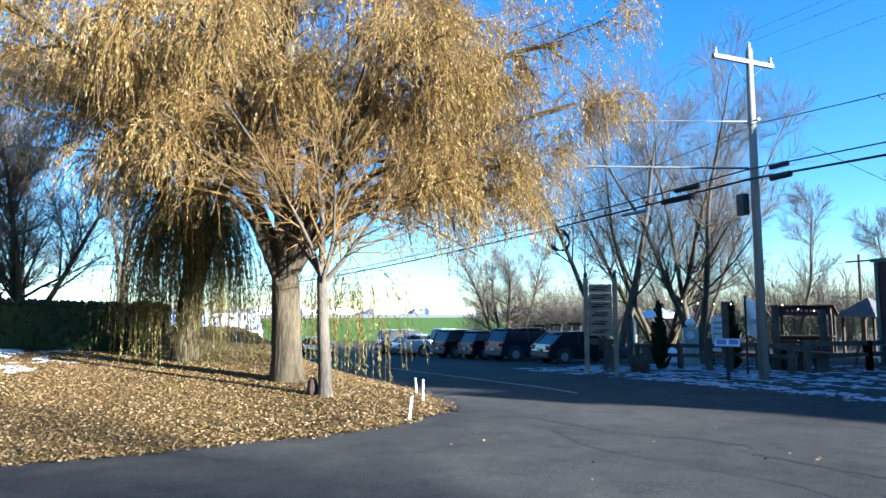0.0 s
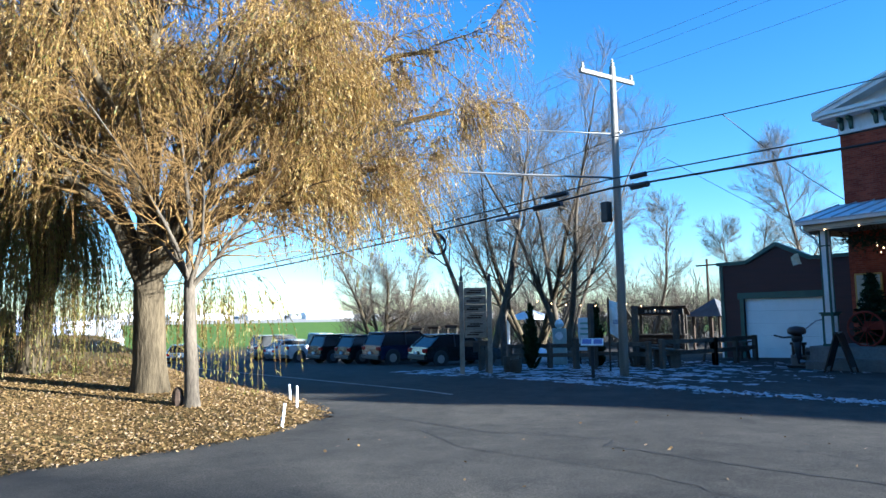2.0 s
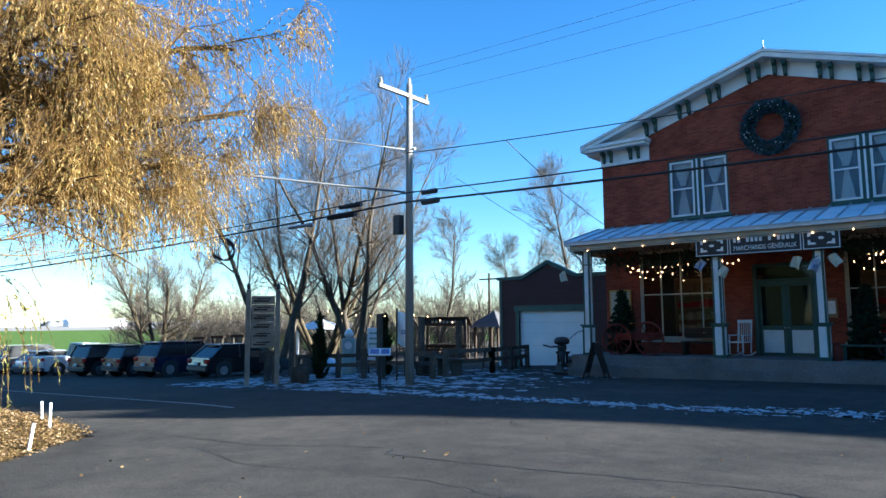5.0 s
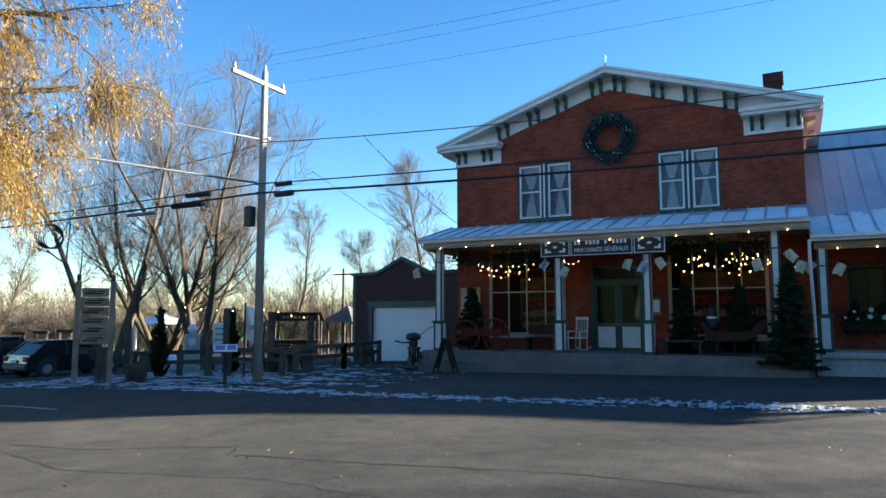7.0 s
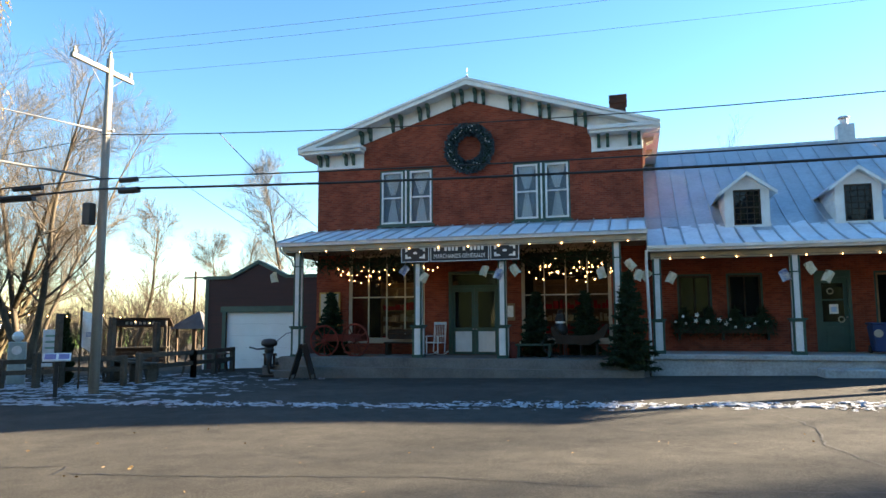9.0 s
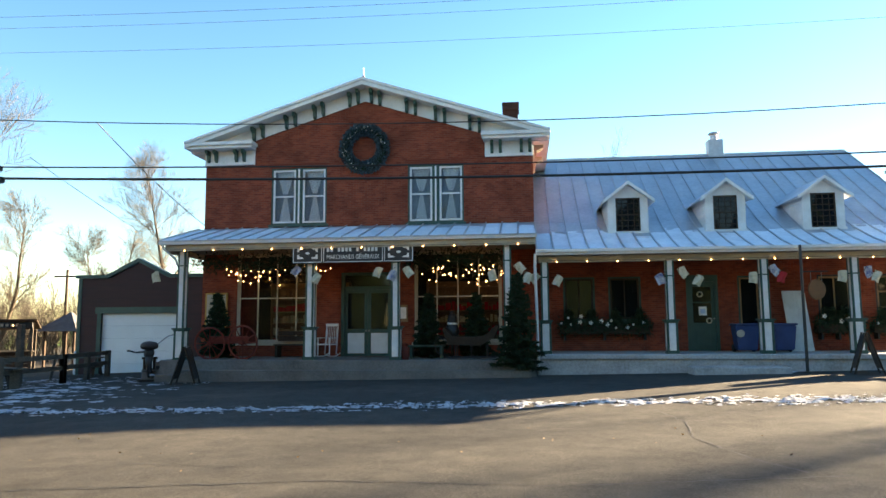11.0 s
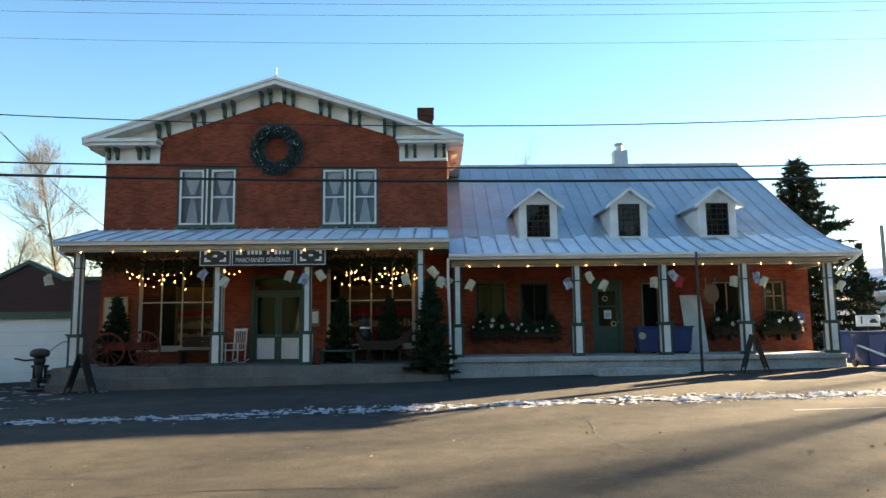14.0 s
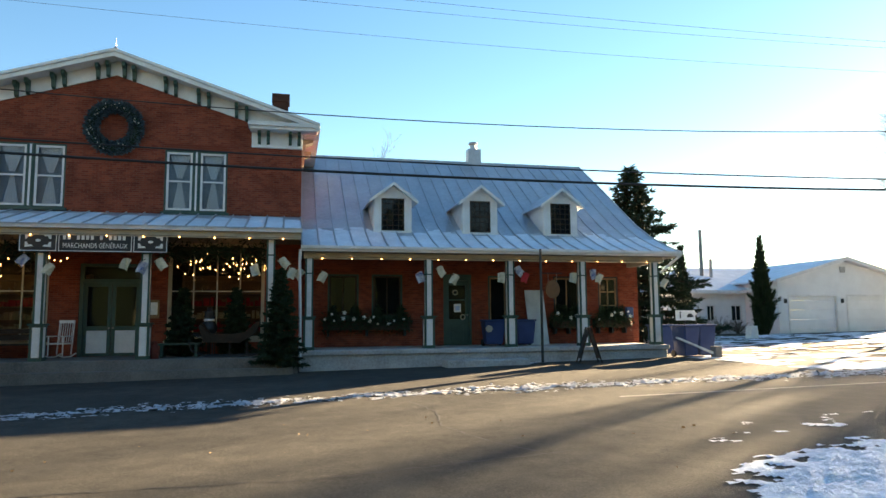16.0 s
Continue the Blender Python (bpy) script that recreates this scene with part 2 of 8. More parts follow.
def field_mat():
    """Meadow and frost: green fields far to the west, pale frosted strips beyond, gravel and patchy snow nearby."""
    m, nt, b = nodes_of("fields_and_verge")
    pos = position(nt)
    sep = nt.nodes.new("ShaderNodeSeparateXYZ")
    link(nt, pos, sep.inputs[0])
    near = noise_node(nt, 0.5, 7, 0.68, pos)
    fine = noise_node(nt, 9, 5, 0.7, pos)
    gravel = ramp_node(nt, fine.outputs[0], [(0.3, (0.045, 0.04, 0.031)), (0.7, (0.12, 0.10, 0.078))])
    grass = ramp_node(nt, near.outputs[0], [(0.3, (0.07, 0.13, 0.016)), (0.7, (0.115, 0.185, 0.03))])
    mp = nt.nodes.new("ShaderNodeMapRange")
    link(nt, sep.outputs["X"], mp.inputs["Value"])
    mp.inputs["From Min"].default_value, mp.inputs["From Max"].default_value = -78, -95
    a = mix_node(nt, mp.outputs[0], gravel.outputs[0], grass.outputs[0])
    mp2 = nt.nodes.new("ShaderNodeMapRange")
    link(nt, sep.outputs["X"], mp2.inputs["Value"])
    mp2.inputs["From Min"].default_value, mp2.inputs["From Max"].default_value = -330, -345
    bb = mix_node(nt, mp2.outputs[0], a.outputs["Result"], (0.34, 0.31, 0.27))
    link(nt, bb.outputs["Result"], b.inputs["Base Color"])
    b.inputs["Roughness"].default_value = 0.95
    b.inputs["Specular IOR Level"].default_value = 0.1
    bump(nt, b, fine.outputs[0], 0.6, 0.03)
    return m


M["field"] = field_mat()


def lawn_mat():
    m, nt, b = nodes_of("leaf_strewn_lawn")
    pos = position(nt)
    vor = nt.nodes.new("ShaderNodeTexVoronoi")
    vor.inputs["Scale"].default_value = 22
    link(nt, pos, vor.inputs["Vector"])
    bw = nt.nodes.new("ShaderNodeRGBToBW")
    link(nt, vor.outputs["Color"], bw.inputs[0])
    lf = ramp_node(nt, bw.outputs[0], [(0.15, (0.070, 0.041, 0.013)), (0.5, (0.127, 0.080, 0.025)), (0.85, (0.184, 0.123, 0.043))])
    n = noise_node(nt, 0.55, 7, 0.7, pos)
    gr = noise_node(nt, 14, 5, 0.7, pos)
    grass = ramp_node(nt, gr.outputs[0], [(0.3, (0.035, 0.035, 0.010)), (0.7, (0.10, 0.085, 0.03))])
    k = ramp_node(nt, n.outputs[0], [(0.5, (1, 1, 1)), (0.66, (0.35, 0.35, 0.35))])
    col = mix_node(nt, k.outputs[0], grass.outputs[0], lf.outputs[0])
    link(nt, col.outputs["Result"], b.inputs["Base Color"])
    b.inputs["Roughness"].default_value = 0.92
    b.inputs["Specular IOR Level"].default_value = 0.1
    bump(nt, b, vor.outputs["Distance"], 0.8, 0.03)
    return m


M["lawn"] = lawn_mat()


# ---- mesh tools ----
def box(bm, lo, hi, bevel=0.0):
    (x0, y0, z0), (x1, y1, z1) = lo, hi
    v = [bm.verts.new(p) for p in ((x0, y0, z0), (x1, y0, z0), (x1, y1, z0), (x0, y1, z0), (x0, y0, z1), (x1, y0, z1), (x1, y1, z1), (x0, y1, z1))]
    f = [bm.faces.new([v[i] for i in q]) for q in ((3, 2, 1, 0), (4, 5, 6, 7), (0, 1, 5, 4), (1, 2, 6, 5), (2, 3, 7, 6), (3, 0, 4, 7))]
    if bevel:
        bmesh.ops.bevel(bm, geom=list({e for q in f for e in q.edges}), offset=bevel, segments=1, affect="EDGES")
    return bm


def boxes(*items, bevel=0.0):
    bm = bmesh.new()
    for lo, hi in items:
        box(bm, lo, hi, bevel)
    return bm


def frame_axes(d):
    d = Vector(d).normalized()
    a = d.cross(Vector((0, 0, 1)) if abs(d.z) < 0.95 else Vector((1, 0, 0))).normalized()
    return a, d.cross(a).normalized()


def rod(bm, p0, p1, r0, r1=None, seg=8, caps=True):
    r1 = r0 if r1 is None else r1
    p0, p1 = Vector(p0), Vector(p1)
    a, b = frame_axes(p1 - p0)
    rings = []
    for p, r in ((p0, r0), (p1, r1)):
        rings.append([bm.verts.new(p + (a * math.cos(t) + b * math.sin(t)) * r) for t in (2 * math.pi * i / seg for i in range(seg))])
    for i in range(seg):
        j = (i + 1) % seg
        bm.faces.new((rings[0][i], rings[0][j], rings[1][j], rings[1][i]))
    if caps:
        bm.faces.new(rings[0][::-1])
        bm.faces.new(rings[1])
    return bm


def tube(bm, pts, r, seg=6):
    pts = [Vector(p) for p in pts]
    rings = []
    for i, p in enumerate(pts):
        d = pts[min(i + 1, len(pts) - 1)] - pts[max(i - 1, 0)]
        a, b = frame_axes(d)
        rr = r[i] if isinstance(r, (list, tuple)) else r
        rings.append([bm.verts.new(p + (a * math.cos(t) + b * math.sin(t)) * rr) for t in (2 * math.pi * k / seg for k in range(seg))])
    for q, s in zip(rings, rings[1:]):
        for k in range(seg):
            bm.faces.new((q[k], q[(k + 1) % seg], s[(k + 1) % seg], s[k]))
    bm.faces.new(rings[0][::-1])
    bm.faces.new(rings[-1])
    return bm


def ring(bm, c, axis, R, r, seg=20, side=6):
    a, b = frame_axes(axis)
    n = Vector(axis).normalized()
    rows = []
    for i in range(seg):
        t = 2 * math.pi * i / seg
        d = a * math.cos(t) + b * math.sin(t)
        rows.append([bm.verts.new(Vector(c) + d * (R + r * math.cos(u)) + n * r * math.sin(u)) for u in (2 * math.pi * k / side for k in range(side))])
    for i in range(seg):
        q, s = rows[i], rows[(i + 1) % seg]
        for k in range(side):
            bm.faces.new((q[k], q[(k + 1) % side], s[(k + 1) % side], s[k]))
    return bm


def prism(bm, pts, offset):
    """A flat polygon, given by its corners, made thick along offset."""
    o = Vector(offset)
    a = [bm.verts.new(p) for p in pts]
    b = [bm.verts.new(Vector(p) + o) for p in pts]
    n = len(a)
    bm.faces.new(a[::-1])
    bm.faces.new(b)
    for i in range(n):
        bm.faces.new((a[i], a[(i + 1) % n], b[(i + 1) % n], b[i]))
    return bm


def lathe(bm, profile, c=(0, 0, 0), seg=16):
    rows = [[bm.verts.new((c[0] + r * math.cos(t), c[1] + r * math.sin(t), c[2] + z)) for t in (2 * math.pi * i / seg for i in range(seg))] for r, z in profile]
    for q, s in zip(rows, rows[1:]):
        for i in range(seg):
            bm.faces.new((q[i], q[(i + 1) % seg], s[(i + 1) % seg], s[i]))
    bm.faces.new(rows[0][::-1])
    bm.faces.new(rows[-1])
    return bm


ORIGIN = {}


def thing(name, at, label, category, group="", kind="", rz=0.0, empty=True):
    ob = new(name)
    ob.matrix_world = pose(*at, 0, 0, rz)
    ORIGIN[ob.name] = Vector((0, 0, 0))
    return tagged(ob, label, category, group, kind)


def house_thing(name, at, label, category, kind=""):
    """A thing whose parts are given in world coordinates."""
    ob = new(name)
    ob.matrix_world = pose(*at)
    ORIGIN[ob.name] = Vector(at)
    return tagged(ob, label, category, "", kind)


def finish(bm, name, smooth=False):
    bmesh.ops.recalc_face_normals(bm, faces=bm.faces)
    me = bpy.data.meshes.new(name)
    bm.to_mesh(me)
    bm.free()
    if smooth:
        me.shade_smooth()
    return me


def part(name, bm, material, parent, label="", smooth=False):
    o = ORIGIN.get(parent.name, Vector((0, 0, 0)))
    if o.length:
        bmesh.ops.translate(bm, verts=bm.verts, vec=-o)
    me = finish(bm, name, smooth)
    me.materials.append(material if not isinstance(material, str) else M[material])
    ob = new(name, me)
    ob.parent = parent
    ORIGIN[ob.name] = o
    if label:
        ob["label"] = label
    return ob


def piece(name, me, parent, at):
    """One of many alike pieces, on a shared mesh."""
    ob = new(name, me)
    ob.parent = parent
    ob.location = Vector(at) - ORIGIN.get(parent.name, Vector((0, 0, 0)))
    return ob


def solo(name, bm, material, label, category, group="", kind="", smooth=False):
    """A thing or a piece of the setting that is one mesh, in world coordinates."""
    me = finish(bm, name, smooth)
    me.materials.append(material if not isinstance(material, str) else M[material])
    return tagged(new(name, me), label, category, group, kind)


def raw(name, verts, faces, material, smooth=False):
    me = bpy.data.meshes.new(name)
    verts, faces = np.asarray(verts, dtype=np.float32), np.asarray(faces, dtype=np.int32)
    k = faces.shape[1]
    me.vertices.add(len(verts))
    me.vertices.foreach_set("co", verts.ravel())
    me.loops.add(faces.size)
    me.loops.foreach_set("vertex_index", faces.ravel())
    me.polygons.add(len(faces))
    me.polygons.foreach_set("loop_start", np.arange(0, faces.size, k, dtype=np.int32))
    me.update(calc_edges=True)
    if smooth:
        me.shade_smooth()
    me.materials.append(M[material])
    return me


# ---- ground ----
def ramp01(v, a, b):
    t = np.clip((v - a) / (b - a), 0, 1)
    return t * t * (3 - 2 * t)


def gz(x, y):
    """Height of the ground: it falls gently to the west and levels out in the fields."""
    x, y = np.asarray(x, float), np.asarray(y, float)
    z = 0.017 * np.clip(x, -200, 40) + 0.018 * np.clip(x + 15, -50, 0)
    far = -x
    z = np.where(far > 65, -2.0 + ramp01(far, 140, 520) * 3.2 + ramp01(far, 520, 1500) * 4.0, z)
    return z


EDGE = [(-9.2, -9), (-9.45, -3), (-9.6, -0.4), (-9.84, 0.95), (-10.1, 2.5), (-10.7, 3.8), (-11.6, 4.8), (-12.7, 5.4), (-14.7, 5.75), (-21, 6.4), (-40, 8.0), (-60, 9.0)]


def inside_lawn(x, y):
    """Distance from the lawn's edge, positive inside."""
    x, y = np.asarray(x, float), np.asarray(y, float)
    best = np.full(x.shape, 1e9)
    ex, ey = np.array([p[0] for p in EDGE]), np.array([p[1] for p in EDGE])
    for i in range(len(EDGE) - 1):
        ax, ay, bx, by = ex[i], ey[i], ex[i + 1], ey[i + 1]
        t = np.clip(((x - ax) * (bx - ax) + (y - ay) * (by - ay)) / ((bx - ax) ** 2 + (by - ay) ** 2), 0, 1)
        best = np.minimum(best, np.hypot(x - ax - t * (bx - ax), y - ay - t * (by - ay)))
    top = np.interp(-x, -ex, ey, left=-99, right=9.0)
    return np.where((y < top) & (x < -9.2), best, -best)


def lz(x, y):
    """Height of the raised lawn."""
    x, y = np.asarray(x, float), np.asarray(y, float)
    d = inside_lawn(x, y)
    hill = -0.2 + 0.034 * np.clip(-10 - x, 0, 22) - 0.02 * (np.clip(y, -14, 8) - 2)
    g = gz(x, y)
    return g + ramp01(d, -0.1, 3.0) * (np.maximum(hill, g + 0.02) - g) + 0.025 + 0.05 * ramp01(d, 0.0, 0.5)


def sheet(xs, ys, zfun, keep=None, jitter=0.0):
    X, Y = np.meshgrid(xs, ys, indexing="ij")
    v = np.stack([X, Y, zfun(X, Y)], -1).reshape(-1, 3)
    nx, ny = len(xs), len(ys)
    i, j = np.meshgrid(np.arange(nx - 1), np.arange(ny - 1), indexing="ij")
    a = (i * ny + j).ravel()
    f = np.stack([a, a + ny, a + ny + 1, a + 1], 1)
    if keep is not None:
        k = keep(X, Y).ravel()
        f = f[k[f].all(axis=1)]
        used = np.unique(f)
        remap = np.zeros(len(v), int)
        remap[used] = np.arange(len(used))
        v, f = v[used], remap[f]
    return v, f


def spread(a, b, n, p=3.0):
    t = np.linspace(-1, 1, n)
    return np.where(t < 0, -np.abs(t) ** p * -a, np.abs(t) ** p * b)


gx = np.unique(np.concatenate([np.linspace(-100, 60, 81), -np.geomspace(100, 3500, 40), np.geomspace(60, 3500, 30)]))
gy = np.unique(np.concatenate([np.linspace(-60, 100, 41), -np.geomspace(60, 3500, 25), np.geomspace(100, 3500, 30)]))
v, f = sheet(gx, gy, lambda x, y: gz(x, y) - 0.03)
tagged(new("ground", raw("ground", v, f, "field", True)), "fields, gravel and frosted verge round the village street", "ground", kind="structure")


def road_zone(x, y):
    """Street along x, the apron before the shops, the car park and the side street where the camera stands."""
    street = (y > 5.0 + 0.02 * np.abs(x)) & (y < 15.2) & (x > -75)
    apron = (y >= 15.0) & (y < 24.6) & (x > -12.5 - (y - 15) * 0.9) & (x < 17 + (y - 15) * 0.2)
    side = (y <= 5.6) & (x > -12) & (x < 3.2 + (y + 4) * 0.15)
    park = (x < -20) & (x > -75) & (y > 5) & (y < 25)
    drive = (x > -20.5) & (x < -12) & (y > 21) & (y < 27.2)
    return street | apron | side | park | drive


ax = np.concatenate([np.arange(-75, -22, 1.0), np.arange(-22, 22, 0.25), np.arange(22, 120, 2.0)])
ay = np.arange(-14, 27.4, 0.25)
v, f = sheet(ax, ay, lambda x, y: gz(x, y) + 0.0, road_zone)
tagged(new("road", raw("road", v, f, "asphalt", True)), "worn grey asphalt of street and forecourt", "road", kind="structure")

lx = np.concatenate([np.arange(-62, -26, 1.0), np.arange(-26, -9, 0.2)])
ly = np.concatenate([np.arange(-30, -8, 1.0), np.arange(-8, 9.2, 0.2)])
v, f = sheet(lx, ly, lz, lambda x, y: inside_lawn(x, y) > -0.12 + 0.10 * np.sin(3.1 * x + 2.3 * y) * np.sin(1.7 * y - 2.9 * x))
tagged(new("lawn", raw("lawn", v, f, "lawn", True)), "raised lawn covered with brown fallen leaves", "lawn", kind="structure")


# ---- the brick store ----
def wall_sheet(bm, axis, at, back, u0, u1, z0, z1, openings):
    """A wall with openings that go through it. axis 'y': the wall stands in x and z at y = at; its other face is at back."""
    us = sorted({u0, u1, *(o[0] for o in openings), *(o[1] for o in openings)})
    zs = sorted({z0, z1, *(o[2] for o in openings), *(o[3] for o in openings)})

    def P(u, w, z):
        return (u, w, z) if axis == "y" else (w, u, z)
    for a, b in zip(us, us[1:]):
        for c, d in zip(zs, zs[1:]):
            mu, mz = (a + b) / 2, (c + d) / 2
            if any(o[0] < mu < o[1] and o[2] < mz < o[3] for o in openings):
                continue
            for w in (at, back):
                bm.faces.new([bm.verts.new(P(u, w, z)) for u, z in ((a, c), (b, c), (b, d), (a, d))])
    rims = [(o, False) for o in openings] + [((u0, u1, z0, z1), True)]
    for (a, b, c, d), _ in rims:
        for (p, q) in (((a, c), (b, c)), ((b, c), (b, d)), ((b, d), (a, d)), ((a, d), (a, c))):
            bm.faces.new([bm.verts.new(P(u, w, z)) for u, z, w in ((*p, at), (*q, at), (*q, back), (*p, back))])
    return bm


def sash_window(parent, x0, x1, z0, z1, y, frame_mat="white", surround="green", muntins=(1, 2), curtain=False, glass="glass", sill=True, bar=0.05):
    """A window set back in its opening, as a part with frame, bars, panes and sill as its own parts."""
    w = part("window", boxes(((x0, y + 0.03, z0), (x0 + 0.06, y + 0.14, z1)), ((x1 - 0.06, y + 0.03, z0), (x1, y + 0.14, z1)), ((x0 + 0.06, y + 0.03, z1 - 0.06), (x1 - 0.06, y + 0.14, z1)), ((x0 + 0.06, y + 0.03, z0), (x1 - 0.06, y + 0.14, z0 + 0.06))), surround, parent)
    a, b, c, d = x0 + 0.06, x1 - 0.06, z0 + 0.06, z1 - 0.06
    part("window_frame", boxes(((a, y + 0.05, c), (a + bar, y + 0.12, d)), ((b - bar, y + 0.05, c), (b, y + 0.12, d)), ((a + bar, y + 0.05, d - bar), (b - bar, y + 0.12, d)), ((a + bar, y + 0.05, c), (b - bar, y + 0.12, c + bar))), frame_mat, w)
    nx, nz = muntins
    for i in range(1, nx):
        u = a + (b - a) * i / nx
        part("mullion", boxes(((u - bar * 0.4, y + 0.06, c + bar), (u + bar * 0.4, y + 0.11, d - bar))), frame_mat, w)
    for i in range(1, nz):
        h = c + (d - c) * i / nz
        part("glazing_bar", boxes(((a + bar, y + 0.065, h - bar * 0.4), (b - bar, y + 0.105, h + bar * 0.4))), frame_mat, w)
    g = part("pane", boxes(((a + 0.01, y + 0.083, c + 0.01), (b - 0.01, y + 0.089, d - 0.01))), glass, w)
    g.visible_shadow = False
    if sill:
        part("window_sill", boxes(((x0 - 0.08, y - 0.07, z0 - 0.09), (x1 + 0.08, y + 0.03, z0)), bevel=0.01), surround, w)
    if curtain:
        bm = bmesh.new()
        mid, n = (a + b) / 2, 14
        for lo, hi, w0, w1 in ((d - 0.02, c + (d - c) * 0.56, 0.42, 0.10), (c + (d - c) * 0.52, c + 0.03, 0.06, 0.27)):
            rows = []
            for k in range(7):
                t = k / 6
                half = (w0 + (w1 - w0) * t) * (b - a)
                rows.append([bm.verts.new((mid + half * s, y + 0.17 + 0.02 * math.sin(s * 16 + k * 0.3), lo + (hi - lo) * t)) for s in (2 * i / n - 1 for i in range(n + 1))])
            for q, r in zip(rows, rows[1:]):
                for i in range(n):
                    bm.faces.new((q[i], q[i + 1], r[i + 1], r[i]))
        part("curtain", bm, "cloth", w, "white tied-back curtain", True)
        # full-width sheer; its pale blue also stands for sky reflected in the pane
        part("sheer_with_sky", boxes(((a, y + 0.215, c), (b, y + 0.22, d))), M["sheer_with_sky"], w, "pale sheer curtain behind the glass, toned with reflected sky")
    return w


def porch_post(parent, x, y, z0, z1):
    """White post with green edges on a wider base with a moulded cap."""
    p = part("porch_post", boxes(((x - 0.075, y - 0.115, z0 + 1.06), (x + 0.075, y + 0.115, z1)), ((x - 0.115, y - 0.075, z0 + 1.06), (x + 0.115, y + 0.075, z1))), "white", parent)
    part("corner_strip", boxes(*[((x + sx * 0.1 - 0.026, y + sy * 0.1 - 0.026, z0 + 1.06), (x + sx * 0.1 + 0.026, y + sy * 0.1 + 0.026, z1)) for sx in (-1, 1) for sy in (-1, 1)]), "green", p)
    part("pedestal", boxes(((x - 0.10, y - 0.165, z0 + 0.1), (x + 0.10, y + 0.165, z0 + 0.95)), ((x - 0.165, y - 0.10, z0 + 0.1), (x + 0.165, y + 0.10, z0 + 0.95))), "white", p)
    part("pedestal_edge", boxes(((x - 0.18, y - 0.18, z0), (x + 0.18, y + 0.18, z0 + 0.1)), *[((x + sx * 0.14 - 0.03, y + sy * 0.14 - 0.03, z0 + 0.1), (x + sx * 0.14 + 0.03, y + sy * 0.14 + 0.03, z0 + 0.95)) for sx in (-1, 1) for sy in (-1, 1)]), "green", p)
    part("cap", boxes(((x - 0.19, y - 0.19, z0 + 0.95), (x + 0.19, y + 0.19, z0 + 1.01)), ((x - 0.23, y - 0.23, z0 + 1.01), (x + 0.23, y + 0.23, z0 + 1.06)), bevel=0.008), "green", p)
    part("collar", boxes(((x - 0.135, y - 0.135, z1 - 0.5), (x + 0.135, y + 0.135, z1 - 0.46))), "green", p)
    return p


def seam_roof(parent, x0, x1, profile, pitch, thick=0.03, frost=None, lean=0.0):
    """A metal roof of pans laid along x with raised seams between them; profile: (y, z) from the eave up."""
    n = max(1, round((x1 - x0) / pitch))
    w = (x1 - x0) / n
    bm = bmesh.new()
    for (ya, za), (yb, zb) in zip(profile, profile[1:]):
        prism(bm, [(0, ya, za), (w, ya, za), (w, yb, zb), (0, yb, zb)], (0, 0, -thick))
    tin = finish(bm, "roof_pan")
    tin.materials.append(M["tin"])
    bm = bmesh.new()
    for (ya, za), (yb, zb) in zip(profile, profile[1:]):
        prism(bm, [(-0.018, ya, za), (0.018, ya, za), (0.018, yb, zb), (-0.018, yb, zb)], (0, 0, 0.045))
    seam = finish(bm, "seam")
    seam.materials.append(M["tin"])
    for i in range(n):
        piece("roof_pan", tin, parent, (x0 + i * w, 0, 0))
        piece("seam", seam, parent, (x0 + i * w, 0, 0))
    piece("seam", seam, parent, (x1, 0, 0))
    if frost:
        # thin frost lying on the lower part of each pan
        rng = random.Random(5)
        for i in range(n):
            bm = bmesh.new()
            a, b = x0 + i * w + 0.03, x0 + (i + 1) * w - 0.03
            top = frost * (0.75 + 0.35 * rng.random())
            pts = []
            for (ya, za), (yb, zb) in zip(profile, profile[1:]):
                m = max(2, int((yb - ya) / 0.12))
                for k in range(m):
                    t = k / m
                    y, z = ya + (yb - ya) * t, za + (zb - za) * t
                    if y - profile[0][0] < top:
                        pts.append((y, z))
            cols = 6
            rows = []
            for k, (y, z) in enumerate(pts):
                row = []
                for c in range(cols + 1):
                    u = a + (b - a) * c / cols
                    dy = 0.0 if k < len(pts) - 3 else (noise.noise((u * 2.2, i * 1.7, k)) * 0.22)
                    row.append(bm.verts.new((u, y + max(dy, -0.1), z + 0.006 + max(dy, -0.1) * (profile[1][1] - profile[0][1]) / (profile[1][0] - profile[0][0]))))
                rows.append(row)
            for q, r in zip(rows, rows[1:]):
                for c in range(cols):
                    bm.faces.new((q[c], q[c + 1], r[c + 1], r[c]))
            part("frost", bm, "frost", parent, "thin white frost and snow")


# sheer cloth with the blue of reflected sky put into its colour
M["sheer_with_sky"] = surf("sky_reflection_sheer", (0.30, 0.36, 0.41), (0.42, 0.48, 0.53), 3, 30, 0.9, 0, 0.2)
store = house_thing("store_building", (-5.5, 23.9, 0), "two-storey red brick general store with white gable cornice and porch", "house")
SX0, SX1, SY, SB = -11.63, 0.52, 23.9, 36.5
UPPER = [(-9.08, -6.98, 5.27, 7.38), (-3.97, -1.95, 5.24, 7.34)]
SHOP = [(-10.3, -7.3, 0.98, 4.2), (-3.74, -0.65, 0.98, 4.2)]
DOOR = (-6.40, -4.48, 0.5, 3.48)
EAVE, PEAK, MIDX = 7.98, 9.98, (SX0 + SX1) / 2
bm = wall_sheet(bmesh.new(), "y", SY, SY + 0.3, SX0, SX1, -0.2, EAVE, UPPER + SHOP + [DOOR])
prism(bm, [(SX0, SY, EAVE), (SX1, SY, EAVE), (MIDX, SY, PEAK)], (0, 0.3, 0))
part("front_wall", bm, "brick_x", store)
